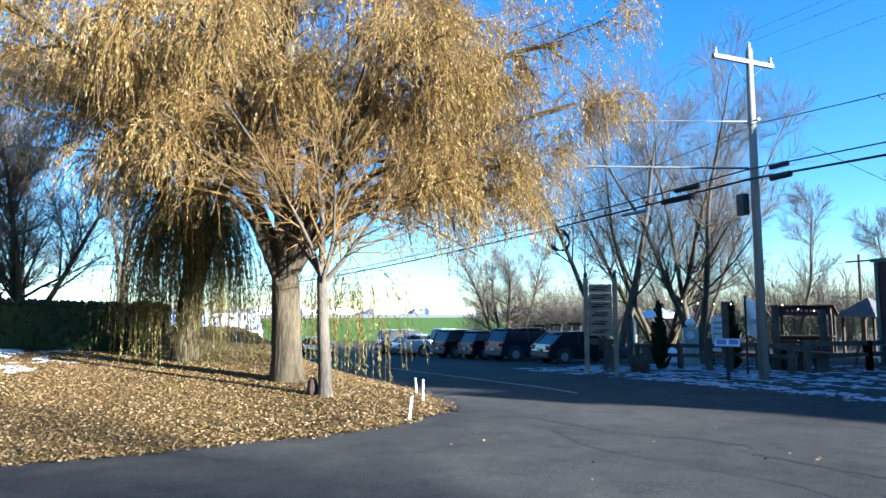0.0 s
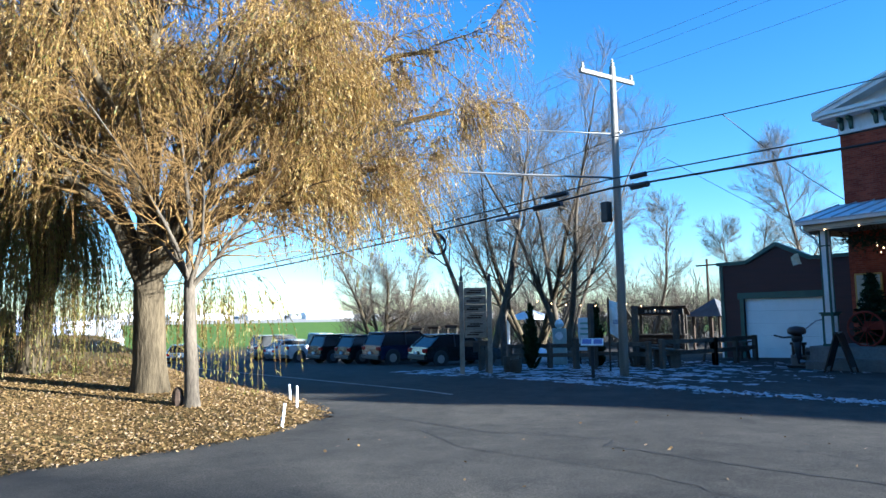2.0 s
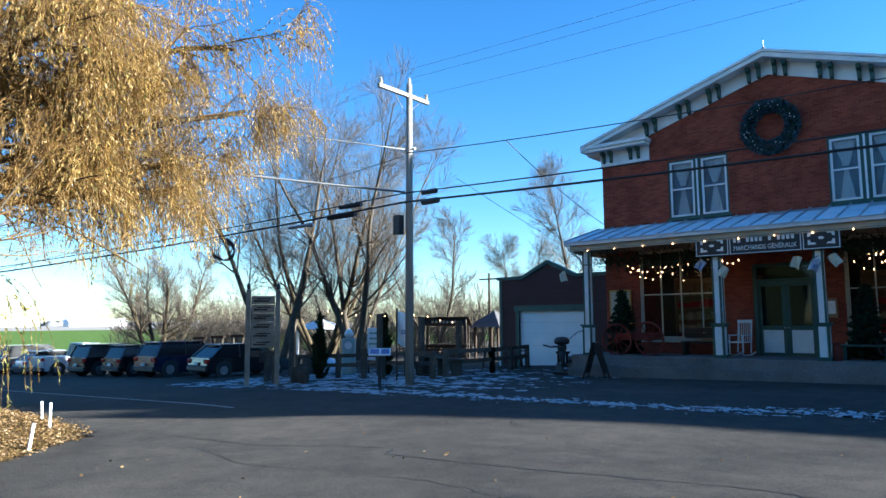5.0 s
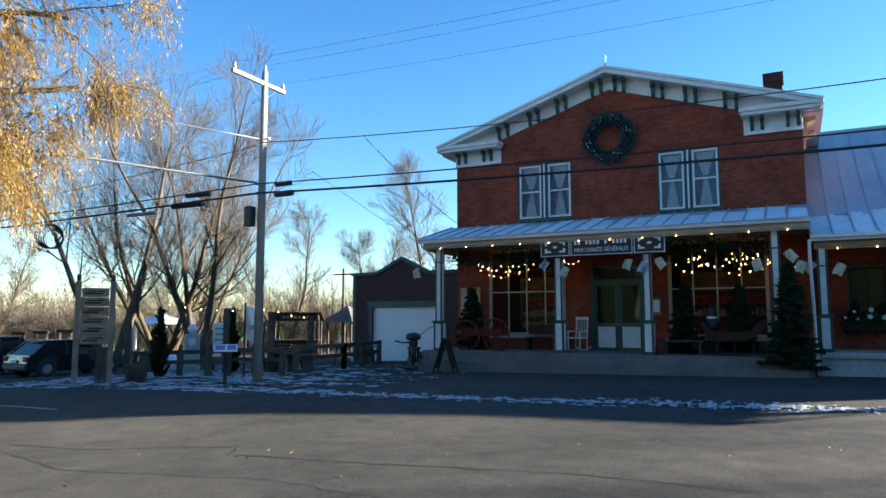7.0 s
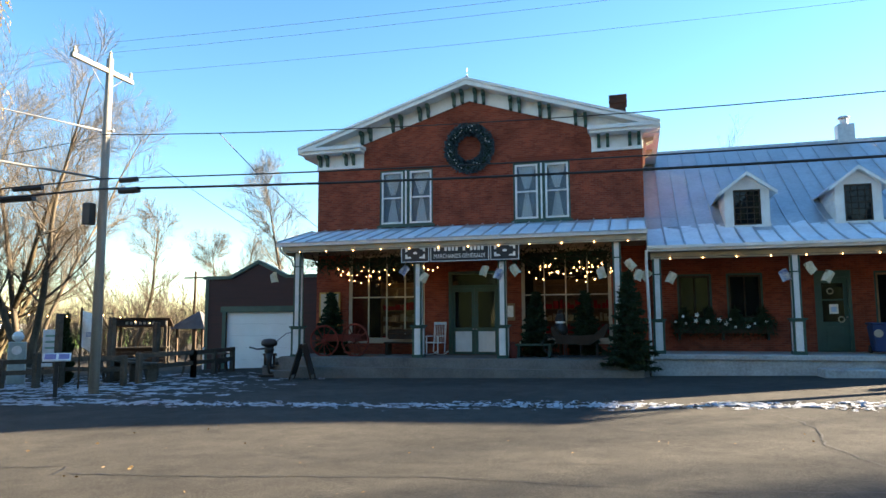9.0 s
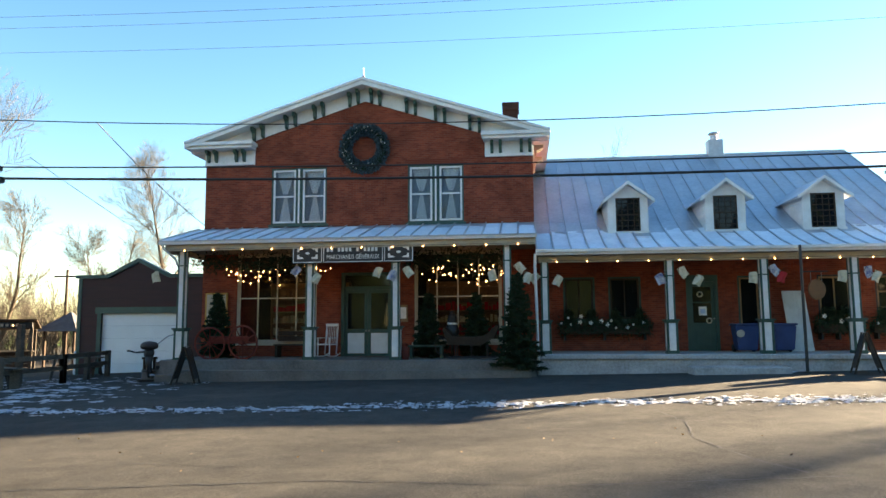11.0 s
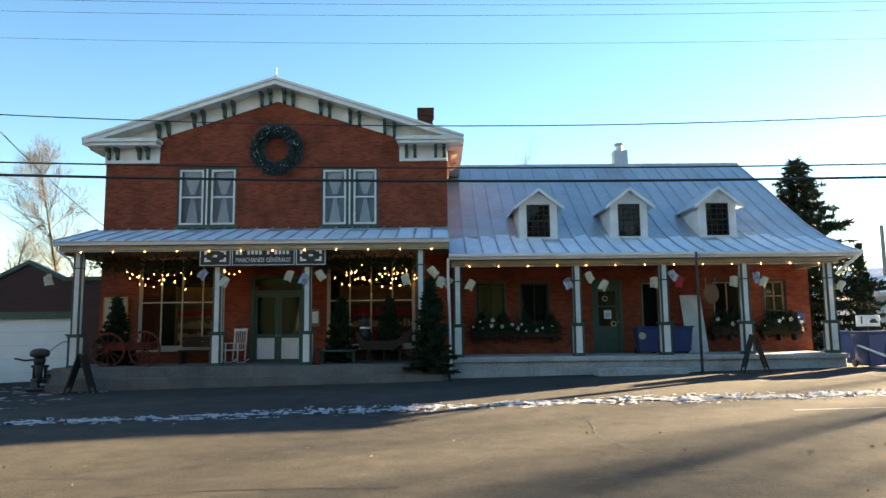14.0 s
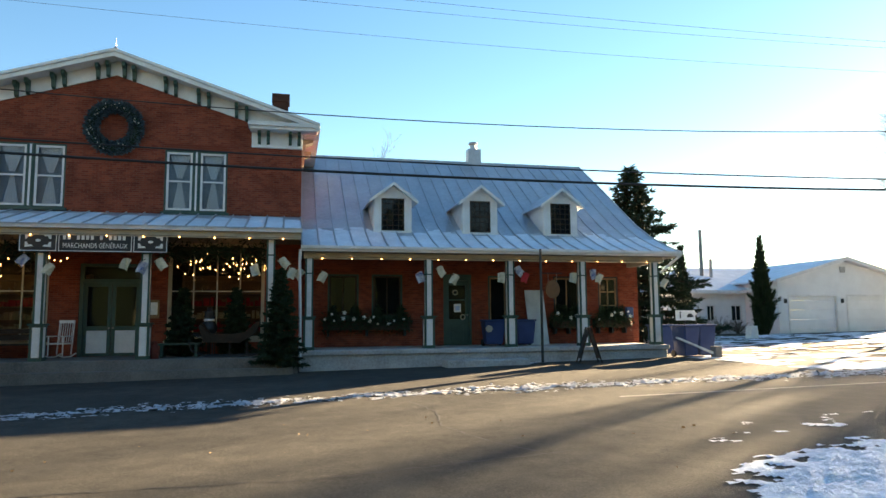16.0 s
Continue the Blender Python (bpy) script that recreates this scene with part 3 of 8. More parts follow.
part("side_wall", boxes(((SX0, SY + 0.3, -0.4), (SX0 + 0.3, SB, EAVE))), "brick_y", store)
part("side_wall", boxes(((SX1 - 0.3, SY + 0.3, -0.2), (SX1, SB, EAVE))), "brick_y", store)
bm = boxes(((SX0, SB, -0.4), (SX1, SB + 0.3, EAVE)))
prism(bm, [(SX0, SB, EAVE), (SX1, SB, EAVE), (MIDX, SB, PEAK)], (0, 0.3, 0))
part("back_wall", bm, "brick_x", store)
# flat brick arches over the upper windows
arch_brick = finish(box(bmesh.new(), (0.004, -0.012, 0.01), (0.071, 0.02, 0.21)), "arch_brick")
arch_brick.materials.append(M["brick_y"])
for a, b, c, d in UPPER:
    n = int((b - a + 0.2) / 0.075)
    for i in range(n):
        piece("brick", arch_brick, store, (a - 0.1 + i * 0.075, SY, d))
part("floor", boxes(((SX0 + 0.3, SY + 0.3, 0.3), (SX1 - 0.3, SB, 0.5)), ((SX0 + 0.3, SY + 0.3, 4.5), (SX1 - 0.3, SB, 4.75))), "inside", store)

# roof slabs, cornice, frieze and brackets
OX0, OX1, OY = -12.23, 1.12, 23.35
PK = 10.45
slope = (PK - 8.32) / (MIDX - OX0)
for sx, name in ((OX0, "roof"), (OX1, "roof")):
    bm = bmesh.new()
    prism(bm, [(sx, OY, 8.34), (MIDX, OY, PK + 0.04), (MIDX, SB + 0.6, PK + 0.04), (sx, SB + 0.6, 8.34)], (0, 0, -0.07))
    part(name, bm, "shingle", store)
    bm = bmesh.new()
    prism(bm, [(sx, OY - 0.03, 8.26), (MIDX, OY - 0.03, PK - 0.04), (MIDX, OY - 0.03, PK - 0.19), (sx, OY - 0.03, 8.11)], (0, 0.14, 0))
    prism(bm, [(sx, OY - 0.08, 8.36), (MIDX, OY - 0.08, PK + 0.06), (MIDX, OY - 0.08, PK - 0.03), (sx, OY - 0.08, 8.27)], (0, 0.12, 0))
    part("rake_board", bm, "white", store)
    # soffit
    bm = bmesh.new()
    s2 = -1 if sx < MIDX else 1
    prism(bm, [(sx, OY + 0.11, 8.16), (MIDX, OY + 0.11, PK - 0.14), (MIDX, SY, PK - 0.14), (sx, SY, 8.16)], (0, 0, -0.04))
    part("soffit", bm, "white", store)
    # frieze on the wall under the rake
    bm = bmesh.new()
    edge = SX0 if sx < MIDX else SX1
    zt = PK - 0.18 - slope * abs(edge - MIDX)
    prism(bm, [(edge, SY - 0.05, zt), (MIDX, SY - 0.05, PK - 0.18), (MIDX, SY - 0.05, PK - 0.66), (edge, SY - 0.05, zt - 0.48)], (0, 0.047, 0))
    part("frieze", bm, "white", store)
    # level return of the cornice
    e0, e1 = (OX0, -9.62) if sx < MIDX else (-1.28, OX1)
    f0, f1 = (SX0 - 0.02, -9.72) if sx < MIDX else (-1.18, SX1 + 0.02)
    part("cornice_return", boxes(((e0, OY - 0.05, 8.20), (e1, SY - 0.055, 8.33)), ((e0 + 0.06, OY + 0.03, 8.09), (e1 - 0.06, SY - 0.055, 8.20)), ((f0, SY - 0.06, 7.58), (f1, SY - 0.005, 8.09)), ((f0, SY - 0.09, 7.54), (f1, SY - 0.005, 7.60)), bevel=0.008), "white", store)
    # eave cornice along the side
    q0, q1 = (OX0, SX0) if sx < MIDX else (SX1, OX1)
    part("eave_cornice", boxes(((q0, SY - 0.05, 8.06), (q1, SB + 0.5, 8.2))), "white", store)
for d in (0.25, 0.56, 1.56, 1.88, 2.62, 2.95, 3.86, 4.2):
    for s in (-1, 1):
        x = MIDX + s * d
        z = PK - 0.2 - slope * d
        bm = bmesh.new()
        prism(bm, [(x - 0.055, SY - 0.05, z), (x - 0.055, SY - 0.36, z), (x - 0.055, SY - 0.36, z - 0.13), (x - 0.055, SY - 0.2, z - 0.2), (x - 0.055, SY - 0.17, z - 0.42), (x - 0.055, SY - 0.05, z - 0.48)], (0.11, 0, 0))
        part("bracket", bm, "green", store)
for x in (-11.5, -11.2, -10.42, -10.12, -0.92, -0.62, 0.12, 0.42):
    bm = bmesh.new()
    prism(bm, [(x - 0.055, SY - 0.06, 8.09), (x - 0.055, SY - 0.34, 8.09), (x - 0.055, SY - 0.34, 7.99), (x - 0.055, SY - 0.18, 7.92), (x - 0.055, SY - 0.15, 7.72), (x - 0.055, SY - 0.06, 7.66)], (0.11, 0, 0))
    part("bracket", bm, "green", store)
for y in (24.4, 24.7, 26.2, 26.5):
    bm = bmesh.new()
    prism(bm, [(SX1, y, 8.06), (SX1 + 0.4, y, 8.06), (SX1 + 0.4, y, 7.95), (SX1 + 0.15, y, 7.85), (SX1 + 0.12, y, 7.5), (SX1, y, 7.45)], (0, 0.11, 0))
    part("bracket", bm, "cream", store)
bm = bmesh.new()
rod(bm, (MIDX, OY + 0.2, PK), (MIDX, OY + 0.2, PK + 0.5), 0.025, 0.012, 8)
lathe(bm, [(0.02, 0.0), (0.07, 0.06), (0.02, 0.13)], (MIDX, OY + 0.2, PK + 0.08), 10)
part("finial", bm, "steel", store)
part("chimney", boxes(((-0.58, 27.7, 8.6), (0.02, 28.3, 10.6)), ((-0.63, 27.65, 10.45), (0.07, 28.35, 10.78))), "dark_brick", store)

for (a, b, c, d) in UPPER:
    mid = (a + b) / 2
    part("window_mullion", boxes(((mid - 0.07, SY + 0.0, c), (mid + 0.07, SY + 0.16, d))), "green", store)
    part("mullion_board", boxes(((mid - 0.03, SY - 0.012, c + 0.05), (mid + 0.03, SY + 0.0, d - 0.05))), "white", store)
    sash_window(store, a, mid - 0.07, c, d, SY, curtain=True, bar=0.07)
    sash_window(store, mid + 0.07, b, c, d, SY, curtain=True, bar=0.07)
for (a, b, c, d) in SHOP:
    sash_window(store, a, b, c, d, SY, "cream", "cream", (4, 2), glass="glass", bar=0.055)
# double door with transom
a, b, c, d = DOOR
fr = part("door_frame", boxes(((a, SY + 0.02, c), (a + 0.12, SY + 0.2, d)), ((b - 0.12, SY + 0.02, c), (b, SY + 0.2, d)), ((a + 0.12, SY + 0.02, d - 0.1), (b - 0.12, SY + 0.2, d)), ((a + 0.12, SY + 0.02, 2.86), (b - 0.12, SY + 0.2, 2.98))), "green", store)
g = part("transom_pane", boxes(((a + 0.12, SY + 0.1, 2.98), (b - 0.12, SY + 0.11, d - 0.1))), "glass", fr)
g.visible_shadow = False
mid = (a + b) / 2
for p, q in ((a + 0.12, mid - 0.008), (mid + 0.008, b - 0.12)):
    dr = part("door_leaf", boxes(((p, SY + 0.08, c), (p + 0.11, SY + 0.14, 2.86)), ((q - 0.11, SY + 0.08, c), (q, SY + 0.14, 2.86)), ((p + 0.11, SY + 0.08, c), (q - 0.11, SY + 0.14, c + 0.1)), ((p + 0.11, SY + 0.08, 1.32), (q - 0.11, SY + 0.14, 1.46)), ((p + 0.11, SY + 0.08, 2.74), (q - 0.11, SY + 0.14, 2.86))), "green", store)
    part("lower_panel", boxes(((p + 0.11, SY + 0.1, c + 0.1), (q - 0.11, SY + 0.13, 1.32))), "white", dr, "white lower door panel")
    g = part("door_pane", boxes(((p + 0.11, SY + 0.108, 1.46), (q - 0.11, SY + 0.114, 2.74))), "dark_glass", dr)
    g.visible_shadow = False
    part("door_knob", rod(bmesh.new(), (mid + (0.06 if p > mid else -0.06), SY + 0.08, 1.4), (mid + (0.06 if p > mid else -0.06), SY + 0.02, 1.4), 0.028, 0.022, 8), "steel", dr)

# porch of the store
FL1 = 0.5
bm = boxes(((-11.75, 21.3, -0.3), (0.45, SY, FL1)), bevel=0.015)
box(bm, (-10.9, 20.95, -0.3), (0.3, 21.3, 0.2), 0.015)
box(bm, (-11.75, 21.0, -0.4), (-10.9, 21.3, 0.05), 0.015)
tagged(solo("porch_floor", bm, "concrete", "grey concrete porch floor with a front step", "step", "", "structure"))
porch = part("porch_roof", boxes(((-11.7, 21.28, 4.08), (0.5, 21.4, 4.33)), ((-11.7, 21.4, 4.02), (-11.58, 23.9, 4.33))), "cream", store)
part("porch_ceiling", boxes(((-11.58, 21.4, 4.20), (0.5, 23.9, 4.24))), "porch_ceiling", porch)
part("gutter_board", boxes(((-11.85, 21.13, 4.28), (0.53, 21.28, 4.40))), "white", porch)
seam_roof(porch, -11.82, 0.52, [(21.1, 4.40), (23.88, 5.16)], 0.56, frost=2.5)
prism_bm = bmesh.new()
prism(prism_bm, [(-11.8, 21.3, 4.36), (-11.8, 23.9, 4.36), (-11.8, 23.9, 5.12)], (0.06, 0, 0))
part("porch_gable", prism_bm, "cream", porch)
for x in (-11.2, -6.8, -3.98, -0.4):
    porch_post(store, x, 21.6, FL1 if x > -11 else FL1 - 0.02, 4.08)
bm = tube(bmesh.new(), [(-11.7, 21.15, 4.3), (-11.72, 21.2, 4.15), (-11.45, 21.5, 3.85), (-11.38, 21.55, 3.6)], 0.035, 8)
part("downpipe", bm, "white", store)

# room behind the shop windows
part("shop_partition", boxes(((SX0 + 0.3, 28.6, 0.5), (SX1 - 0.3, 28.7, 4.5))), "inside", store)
rng = random.Random(8)
for k, (a, b) in enumerate(((-10.6, -7.2), (-3.9, -0.5))):
    sh = thing("shop_shelf", ((a + b) / 2, 28.3, 0.5), "tall wooden shop shelf crowded with goods", "shelf", "shop shelves")
    w = (b - a) / 2
    part("shelf_case", boxes(((-w, -0.2, 0), (-w + 0.05, 0.25, 2.9)), ((w - 0.05, -0.2, 0), (w, 0.25, 2.9)), ((-w, 0.2, 0), (w, 0.25, 2.9))), "shelf", sh)
    for j in range(6):
        part("shelf_board", boxes(((-w + 0.05, -0.2, 0.15 + j * 0.5), (w - 0.05, 0.2, 0.19 + j * 0.5))), "shelf", sh)
        if j < 5:
            bm = bmesh.new()
            u = -w + 0.1
            while u < w - 0.3:
                ww, hh = rng.uniform(0.08, 0.24), rng.uniform(0.14, 0.38)
                box(bm, (u, -0.15, 0.19 + j * 0.5), (u + ww, 0.1, 0.19 + j * 0.5 + hh))
                u += ww + rng.uniform(0.01, 0.08)
            part("goods", bm, rng.choice(["flag_cloth", "cream", "shelf", "flag_red"]), sh)["kind"] = "stuff"
for x in (-8.8, -2.2):
    ld = bpy.data.lights.new("shop_lamp_light", "POINT")
    ld.energy, ld.color, ld.shadow_soft_size = 1.3, (1.0, 0.62, 0.30), 0.08
    lo = new("shop_lamp_light", ld)
    lo.location = (x, 26.2, 3.25)
    lp = thing("pendant_lamp", (x, 26.2, 3.36), "warm glowing pendant lamp inside the shop", "lamp", "shop lamps")
    part("shade", lathe(bmesh.new(), [(0.02, 0.12), (0.16, 0.0), (0.17, 0.0), (0.03, 0.14)]), "black", lp)
    part("cord", rod(bmesh.new(), (0, 0, 0.12), (0, 0, 1.15), 0.008, None, 5), "black", lp)


# ---- the long low brick house ----
inn = house_thing("long_house", (7.0, 24.3, 0), "long low brick house with flared metal roof and three dormers", "house")
HX0, HX1, HY, HB = 0.53, 13.45, 24.3, 35.6
PROFILE = [(21.6, 3.90), (22.5, 4.20), (23.6, 4.66), (24.6, 5.20), (25.8, 6.0), (27.4, 7.1), (30.0, 8.81)]
WINS = [(1.49, 2.58, 1.7, 3.22, 2), (3.04, 4.15, 1.7, 3.22, 2), (7.37, 8.12, 1.4, 3.2, 1), (9.95, 11.05, 1.6, 3.2, 2), (11.78, 12.62, 1.5, 3.2, 2)]
FL2 = 0.66
DO2 = (5.66, 6.72, FL2, 3.24)
bm = wall_sheet(bmesh.new(), "y", HY, HY + 0.3, HX0, HX1, -0.1, 4.9, [w[:4] for w in WINS] + [DO2])
part("front_wall", bm, "brick_x", inn)
for x in (HX0, HX1 - 0.3):
    bm = bmesh.new()
    prism(bm, [(x, HY + 0.3, -0.1), (x, HB, -0.1), (x, HB, 4.9), (x, 34.2, 5.9), (x, 30.0, 8.65), (x, 25.9, 5.9), (x, HY + 0.3, 4.9)], (0.3, 0, 0))
    part("gable_wall", bm, "brick_y", inn)
part("back_wall", boxes(((HX0, HB, -0.1), (HX1, HB + 0.3, 4.9))), "brick_x", inn)
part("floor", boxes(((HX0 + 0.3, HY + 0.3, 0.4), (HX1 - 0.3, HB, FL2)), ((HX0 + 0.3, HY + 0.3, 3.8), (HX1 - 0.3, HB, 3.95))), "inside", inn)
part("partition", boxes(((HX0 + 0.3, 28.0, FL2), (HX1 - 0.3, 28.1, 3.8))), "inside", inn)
front = part("roof", boxes(((HX0, 29.94, 8.74), (13.7, 30.06, 8.86))), "tin", inn)
seam_roof(front, HX0, 13.72, PROFILE, 0.55, frost=2.3)
back = [(60.0 - y, z) for y, z in PROFILE][::-1]
bm = bmesh.new()
for (ya, za), (yb, zb) in zip(back, back[1:]):
    prism(bm, [(HX0, ya, za), (13.72, ya, za), (13.72, yb, zb), (HX0, yb, zb)], (0, 0, -0.03))
part("roof_back", bm, "tin", inn)
part("eave_board", boxes(((0.5, 21.58, 3.76), (13.74, 21.66, 3.9)), ((0.5, 21.5, 3.84), (13.76, 21.58, 3.93))), "white", inn)
part("porch_beam", boxes(((0.6, 21.95, 3.56), (13.2, 22.2, 3.74)), ((13.0, 22.2, 3.56), (13.2, HY, 3.74))), "cream", inn)
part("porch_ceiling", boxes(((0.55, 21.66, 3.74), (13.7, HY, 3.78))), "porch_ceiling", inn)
bm = bmesh.new()
prism(bm, [(13.66, 21.6, 3.78), (13.66, 22.5, 4.16), (13.66, 23.6, 4.62), (13.66, 24.6, 5.16), (13.66, 25.8, 5.96), (13.66, 27.4, 7.06), (13.66, 30.0, 8.77), (13.66, 30.0, 8.62), (13.66, 27.4, 6.9), (13.66, 25.8, 5.8), (13.66, 24.6, 5.0), (13.66, 24.3, 3.78)], (0.05, 0, 0))
part("verge_board", bm, "white", inn)
for x in (0.78, 4.66, 7.49, 10.12, 12.9):
    porch_post(inn, x, 22.1, FL2, 3.56)
tagged(solo("porch_slab", box(box(bmesh.new(), (0.5, 21.8, -0.2), (13.15, HY, FL2), 0.03), (0.46, 21.72, FL2 - 0.16), (13.2, 21.8, FL2 - 0.01), 0.02), "white_concrete", "white painted concrete porch slab with worn edge", "step", "", "structure"))
tagged(solo("step", box(bmesh.new(), (5.0, 20.9, -0.1), (7.75, 21.7, 0.32), 0.03), "white_concrete", "chipped white concrete entrance step", "step", "", "structure"))
for a, b, c, d, n in WINS:
    w = sash_window(inn, a, b, c, d, HY, "dark_wood" if n == 2 and a < 9 else "shelf", "green" if a < 9 else "black", (n, 3 if a > 11 else 1), glass="dark_glass", bar=0.06)
    if n == 2:
        part("blind", boxes(((a + 0.1, HY + 0.2, d - 0.45), (b - 0.1, HY + 0.22, d - 0.08))), "cloth", w, "half-drawn pale blind")
a, b, c, d = DO2
fr = part("door_frame", boxes(((a, HY + 0.0, c), (a + 0.1, HY + 0.2, d)), ((b - 0.1, HY + 0.0, c), (b, HY + 0.2, d)), ((a + 0.1, HY + 0.0, d - 0.22), (b - 0.1, HY + 0.2, d))), "green", inn)
dr = part("door_leaf", boxes(((a + 0.1, HY + 0.06, c), (a + 0.22, HY + 0.11, d - 0.22)), ((b - 0.22, HY + 0.06, c), (b - 0.1, HY + 0.11, d - 0.22)), ((a + 0.22, HY + 0.06, c), (b - 0.22, HY + 0.11, c + 0.95)), ((a + 0.22, HY + 0.06, d - 0.4), (b - 0.22, HY + 0.11, d - 0.22)), ((a + 0.22, HY + 0.065, 2.28), (b - 0.22, HY + 0.105, 2.33))), "green", inn)
g = part("door_pane", boxes(((a + 0.22, HY + 0.085, c + 0.95), (b - 0.22, HY + 0.09, d - 0.4))), "dark_glass", dr)
g.visible_shadow = False
part("notice", boxes(((6.07, HY + 0.045, 1.86), (6.33, HY + 0.06, 2.16))), "sign_white", dr, "white paper notice with a blurred blue square")
part("notice_print", boxes(((6.12, HY + 0.042, 1.92), (6.28, HY + 0.045, 2.08))), plain("pale_blue_print", (0.35, 0.5, 0.7)), dr)
for zz in (2.58, 1.68):
    bm = ring(bmesh.new(), (6.12 if zz > 2 else 6.4, HY + 0.05, zz), (0, 1, 0), 0.085, 0.02, 18, 6)
    part("round_plaque", bm, "cream", dr, "small round door plaque")
part("door_handle", rod(bmesh.new(), (6.57, HY + 0.06, 1.75), (6.57, HY - 0.0, 1.75), 0.03, 0.02, 8), "steel", dr)
part("lower_panel", boxes(((a + 0.3, HY + 0.045, c + 0.15), (b - 0.3, HY + 0.06, c + 0.8)), bevel=0.006), "green", dr)


def dormer(x0, x1, peak_x, yf, zb, ze, zp):
    """Small gabled dormer with clapboard cheeks, white corner boards, its own roof and a many-paned sash."""
    d = part("dormer", boxes(((x0, yf, zb), (x0 + 0.26, yf + 0.08, ze)), ((x1 - 0.26, yf, zb), (x1, yf + 0.08, ze)), ((x0 - 0.04, yf - 0.03, zb - 0.05), (x1 + 0.04, yf + 0.06, zb + 0.06))), "white", inn, "white clapboard dormer")
    mid = (x0 + x1) / 2
    bm = bmesh.new()
    prism(bm, [(x0, yf + 0.004, ze), (x1, yf + 0.004, ze), (mid, yf + 0.004, zp - 0.1)], (0, 0.08, 0))
    part("gable", bm, "white", d)
    ys = [y for y, z in PROFILE]
    zs = [z for y, z in PROFILE]

    def on_roof(z):
        return float(np.interp(z, zs, ys))
    for x in (x0, x1 - 0.05):
        bm = bmesh.new()
        prism(bm, [(x, yf + 0.08, zb), (x, on_roof(zb + 0.5) + 0.15, zb + 0.5), (x, on_roof(ze) + 0.1, ze), (x, yf + 0.08, ze)], (0.05, 0, 0))
        part("cheek", bm, "white", d)
        n = int((ze - zb) / 0.12)
        for k in range(n):
            z = zb + 0.06 + k * 0.12
            yb = on_roof(z)
            if yb > yf + 0.2:
                part("clapboard", boxes(((x - 0.014 if x == x0 else x + 0.05, yf + 0.1, z), (x if x == x0 else x + 0.064, yb, z + 0.085))), "white", d)
    for s in (-1, 1):
        ex = mid + s * ((x1 - x0) / 2 + 0.2)
        ez = ze - 0.12
        bm = bmesh.new()
        prism(bm, [(ex, yf - 0.22, ez), (mid, yf - 0.22, zp), (mid, on_roof(zp) + 0.1, zp), (ex, on_roof(ez) + 0.15, ez)], (0, 0, -0.05))
        part("dormer_roof", bm, "frost" if s > 0 else "tin", d)
        bm = bmesh.new()
        prism(bm, [(ex, yf - 0.26, ez + 0.01), (mid, yf - 0.26, zp + 0.01), (mid, yf - 0.26, zp - 0.1), (ex, yf - 0.26, ez - 0.1)], (0, 0.05, 0))
        part("rake_board", bm, "white", d)
        bm = bmesh.new()
        prism(bm, [(ex, yf - 0.21, ez - 0.055), (mid, yf - 0.21, zp - 0.055), (mid, yf, zp - 0.055), (ex, yf, ez - 0.055)], (0, 0, -0.02))
        part("soffit", bm, "white", d)
    a, b, c, e = x0 + 0.26, x1 - 0.26, zb + 0.06, ze
    part("sash_frame", boxes(((a, yf + 0.02, c), (a + 0.05, yf + 0.07, e)), ((b - 0.05, yf + 0.02, c), (b, yf + 0.07, e)), ((a + 0.05, yf + 0.02, e - 0.05), (b - 0.05, yf + 0.07, e)), ((a + 0.05, yf + 0.02, c), (b - 0.05, yf + 0.07, c + 0.05)), ((a + 0.05, yf + 0.03, (c + e) / 2 - 0.02), (b - 0.05, yf + 0.07, (c + e) / 2 + 0.02))), "dark_wood", d, "dark brown sash frame")
    for k in (1, 2, 3):
        u = a + (b - a) * k / 4
        part("glazing_bar", boxes(((u - 0.011, yf + 0.035, c + 0.05), (u + 0.011, yf + 0.06, e - 0.05))), "dark_wood", d)
    for k in (1, 2, 4, 5):
        h = c + (e - c) * k / 6
        part("glazing_bar", boxes(((a + 0.05, yf + 0.036, h - 0.011), (b - 0.05, yf + 0.059, h + 0.011))), "dark_wood", d)
    g = part("pane", boxes(((a + 0.04, yf + 0.045, c + 0.04), (b - 0.04, yf + 0.05, e - 0.04))), "dark_glass", d)
    # near-black sheet behind the pane in place of the room's shade
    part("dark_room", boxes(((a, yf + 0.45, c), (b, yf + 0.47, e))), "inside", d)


for x0, x1 in ((3.03, 4.37), (6.25, 7.55), (9.36, 10.68)):
    dormer(x0, x1, 0, 23.6, 4.66, 5.88, 6.42)
part("chimney", boxes(((8.15, 29.8, 8.4), (8.75, 30.3, 9.45))), "tin", inn)
part("chimney_cap", rod(rod(bmesh.new(), (8.45, 30.05, 9.45), (8.45, 30.05, 9.68), 0.16, None, 12), (8.45, 30.05, 9.72), (8.45, 30.05, 9.80), 0.24, 0.2, 12), "tin", inn)
for pts in ([(0.48, 21.55, 3.8), (0.47, 21.62, 3.4), (0.5, 21.64, 2.0), (0.52, 21.62, 0.25)], [(13.6, 21.55, 3.75), (13.5, 21.75, 3.6), (13.1, 22.0, 3.2)]):
    part("downpipe", tube(bmesh.new(), pts, 0.045, 8), "white", inn)


# ---- garage ----
garage = house_thing("garage_shed", (-15.8, 26.8, -0.3), "dark red wooden garage with stepped false front and white door", "garage")
GX0, GX1, GY = -18.5, -12.6, 26.8
bm = wall_sheet(bmesh.new(), "y", GY, GY + 0.2, GX0, GX1, -0.6, 3.62, [(-17.45, -14.1, -0.6, 2.14)])
prism(bm, [(-17.15, GY, 3.62), (-14.55, GY, 3.62), (-15.85, GY, 4.24)], (0, 0.2, 0))
part("front_wall", bm, "dark_red", garage)
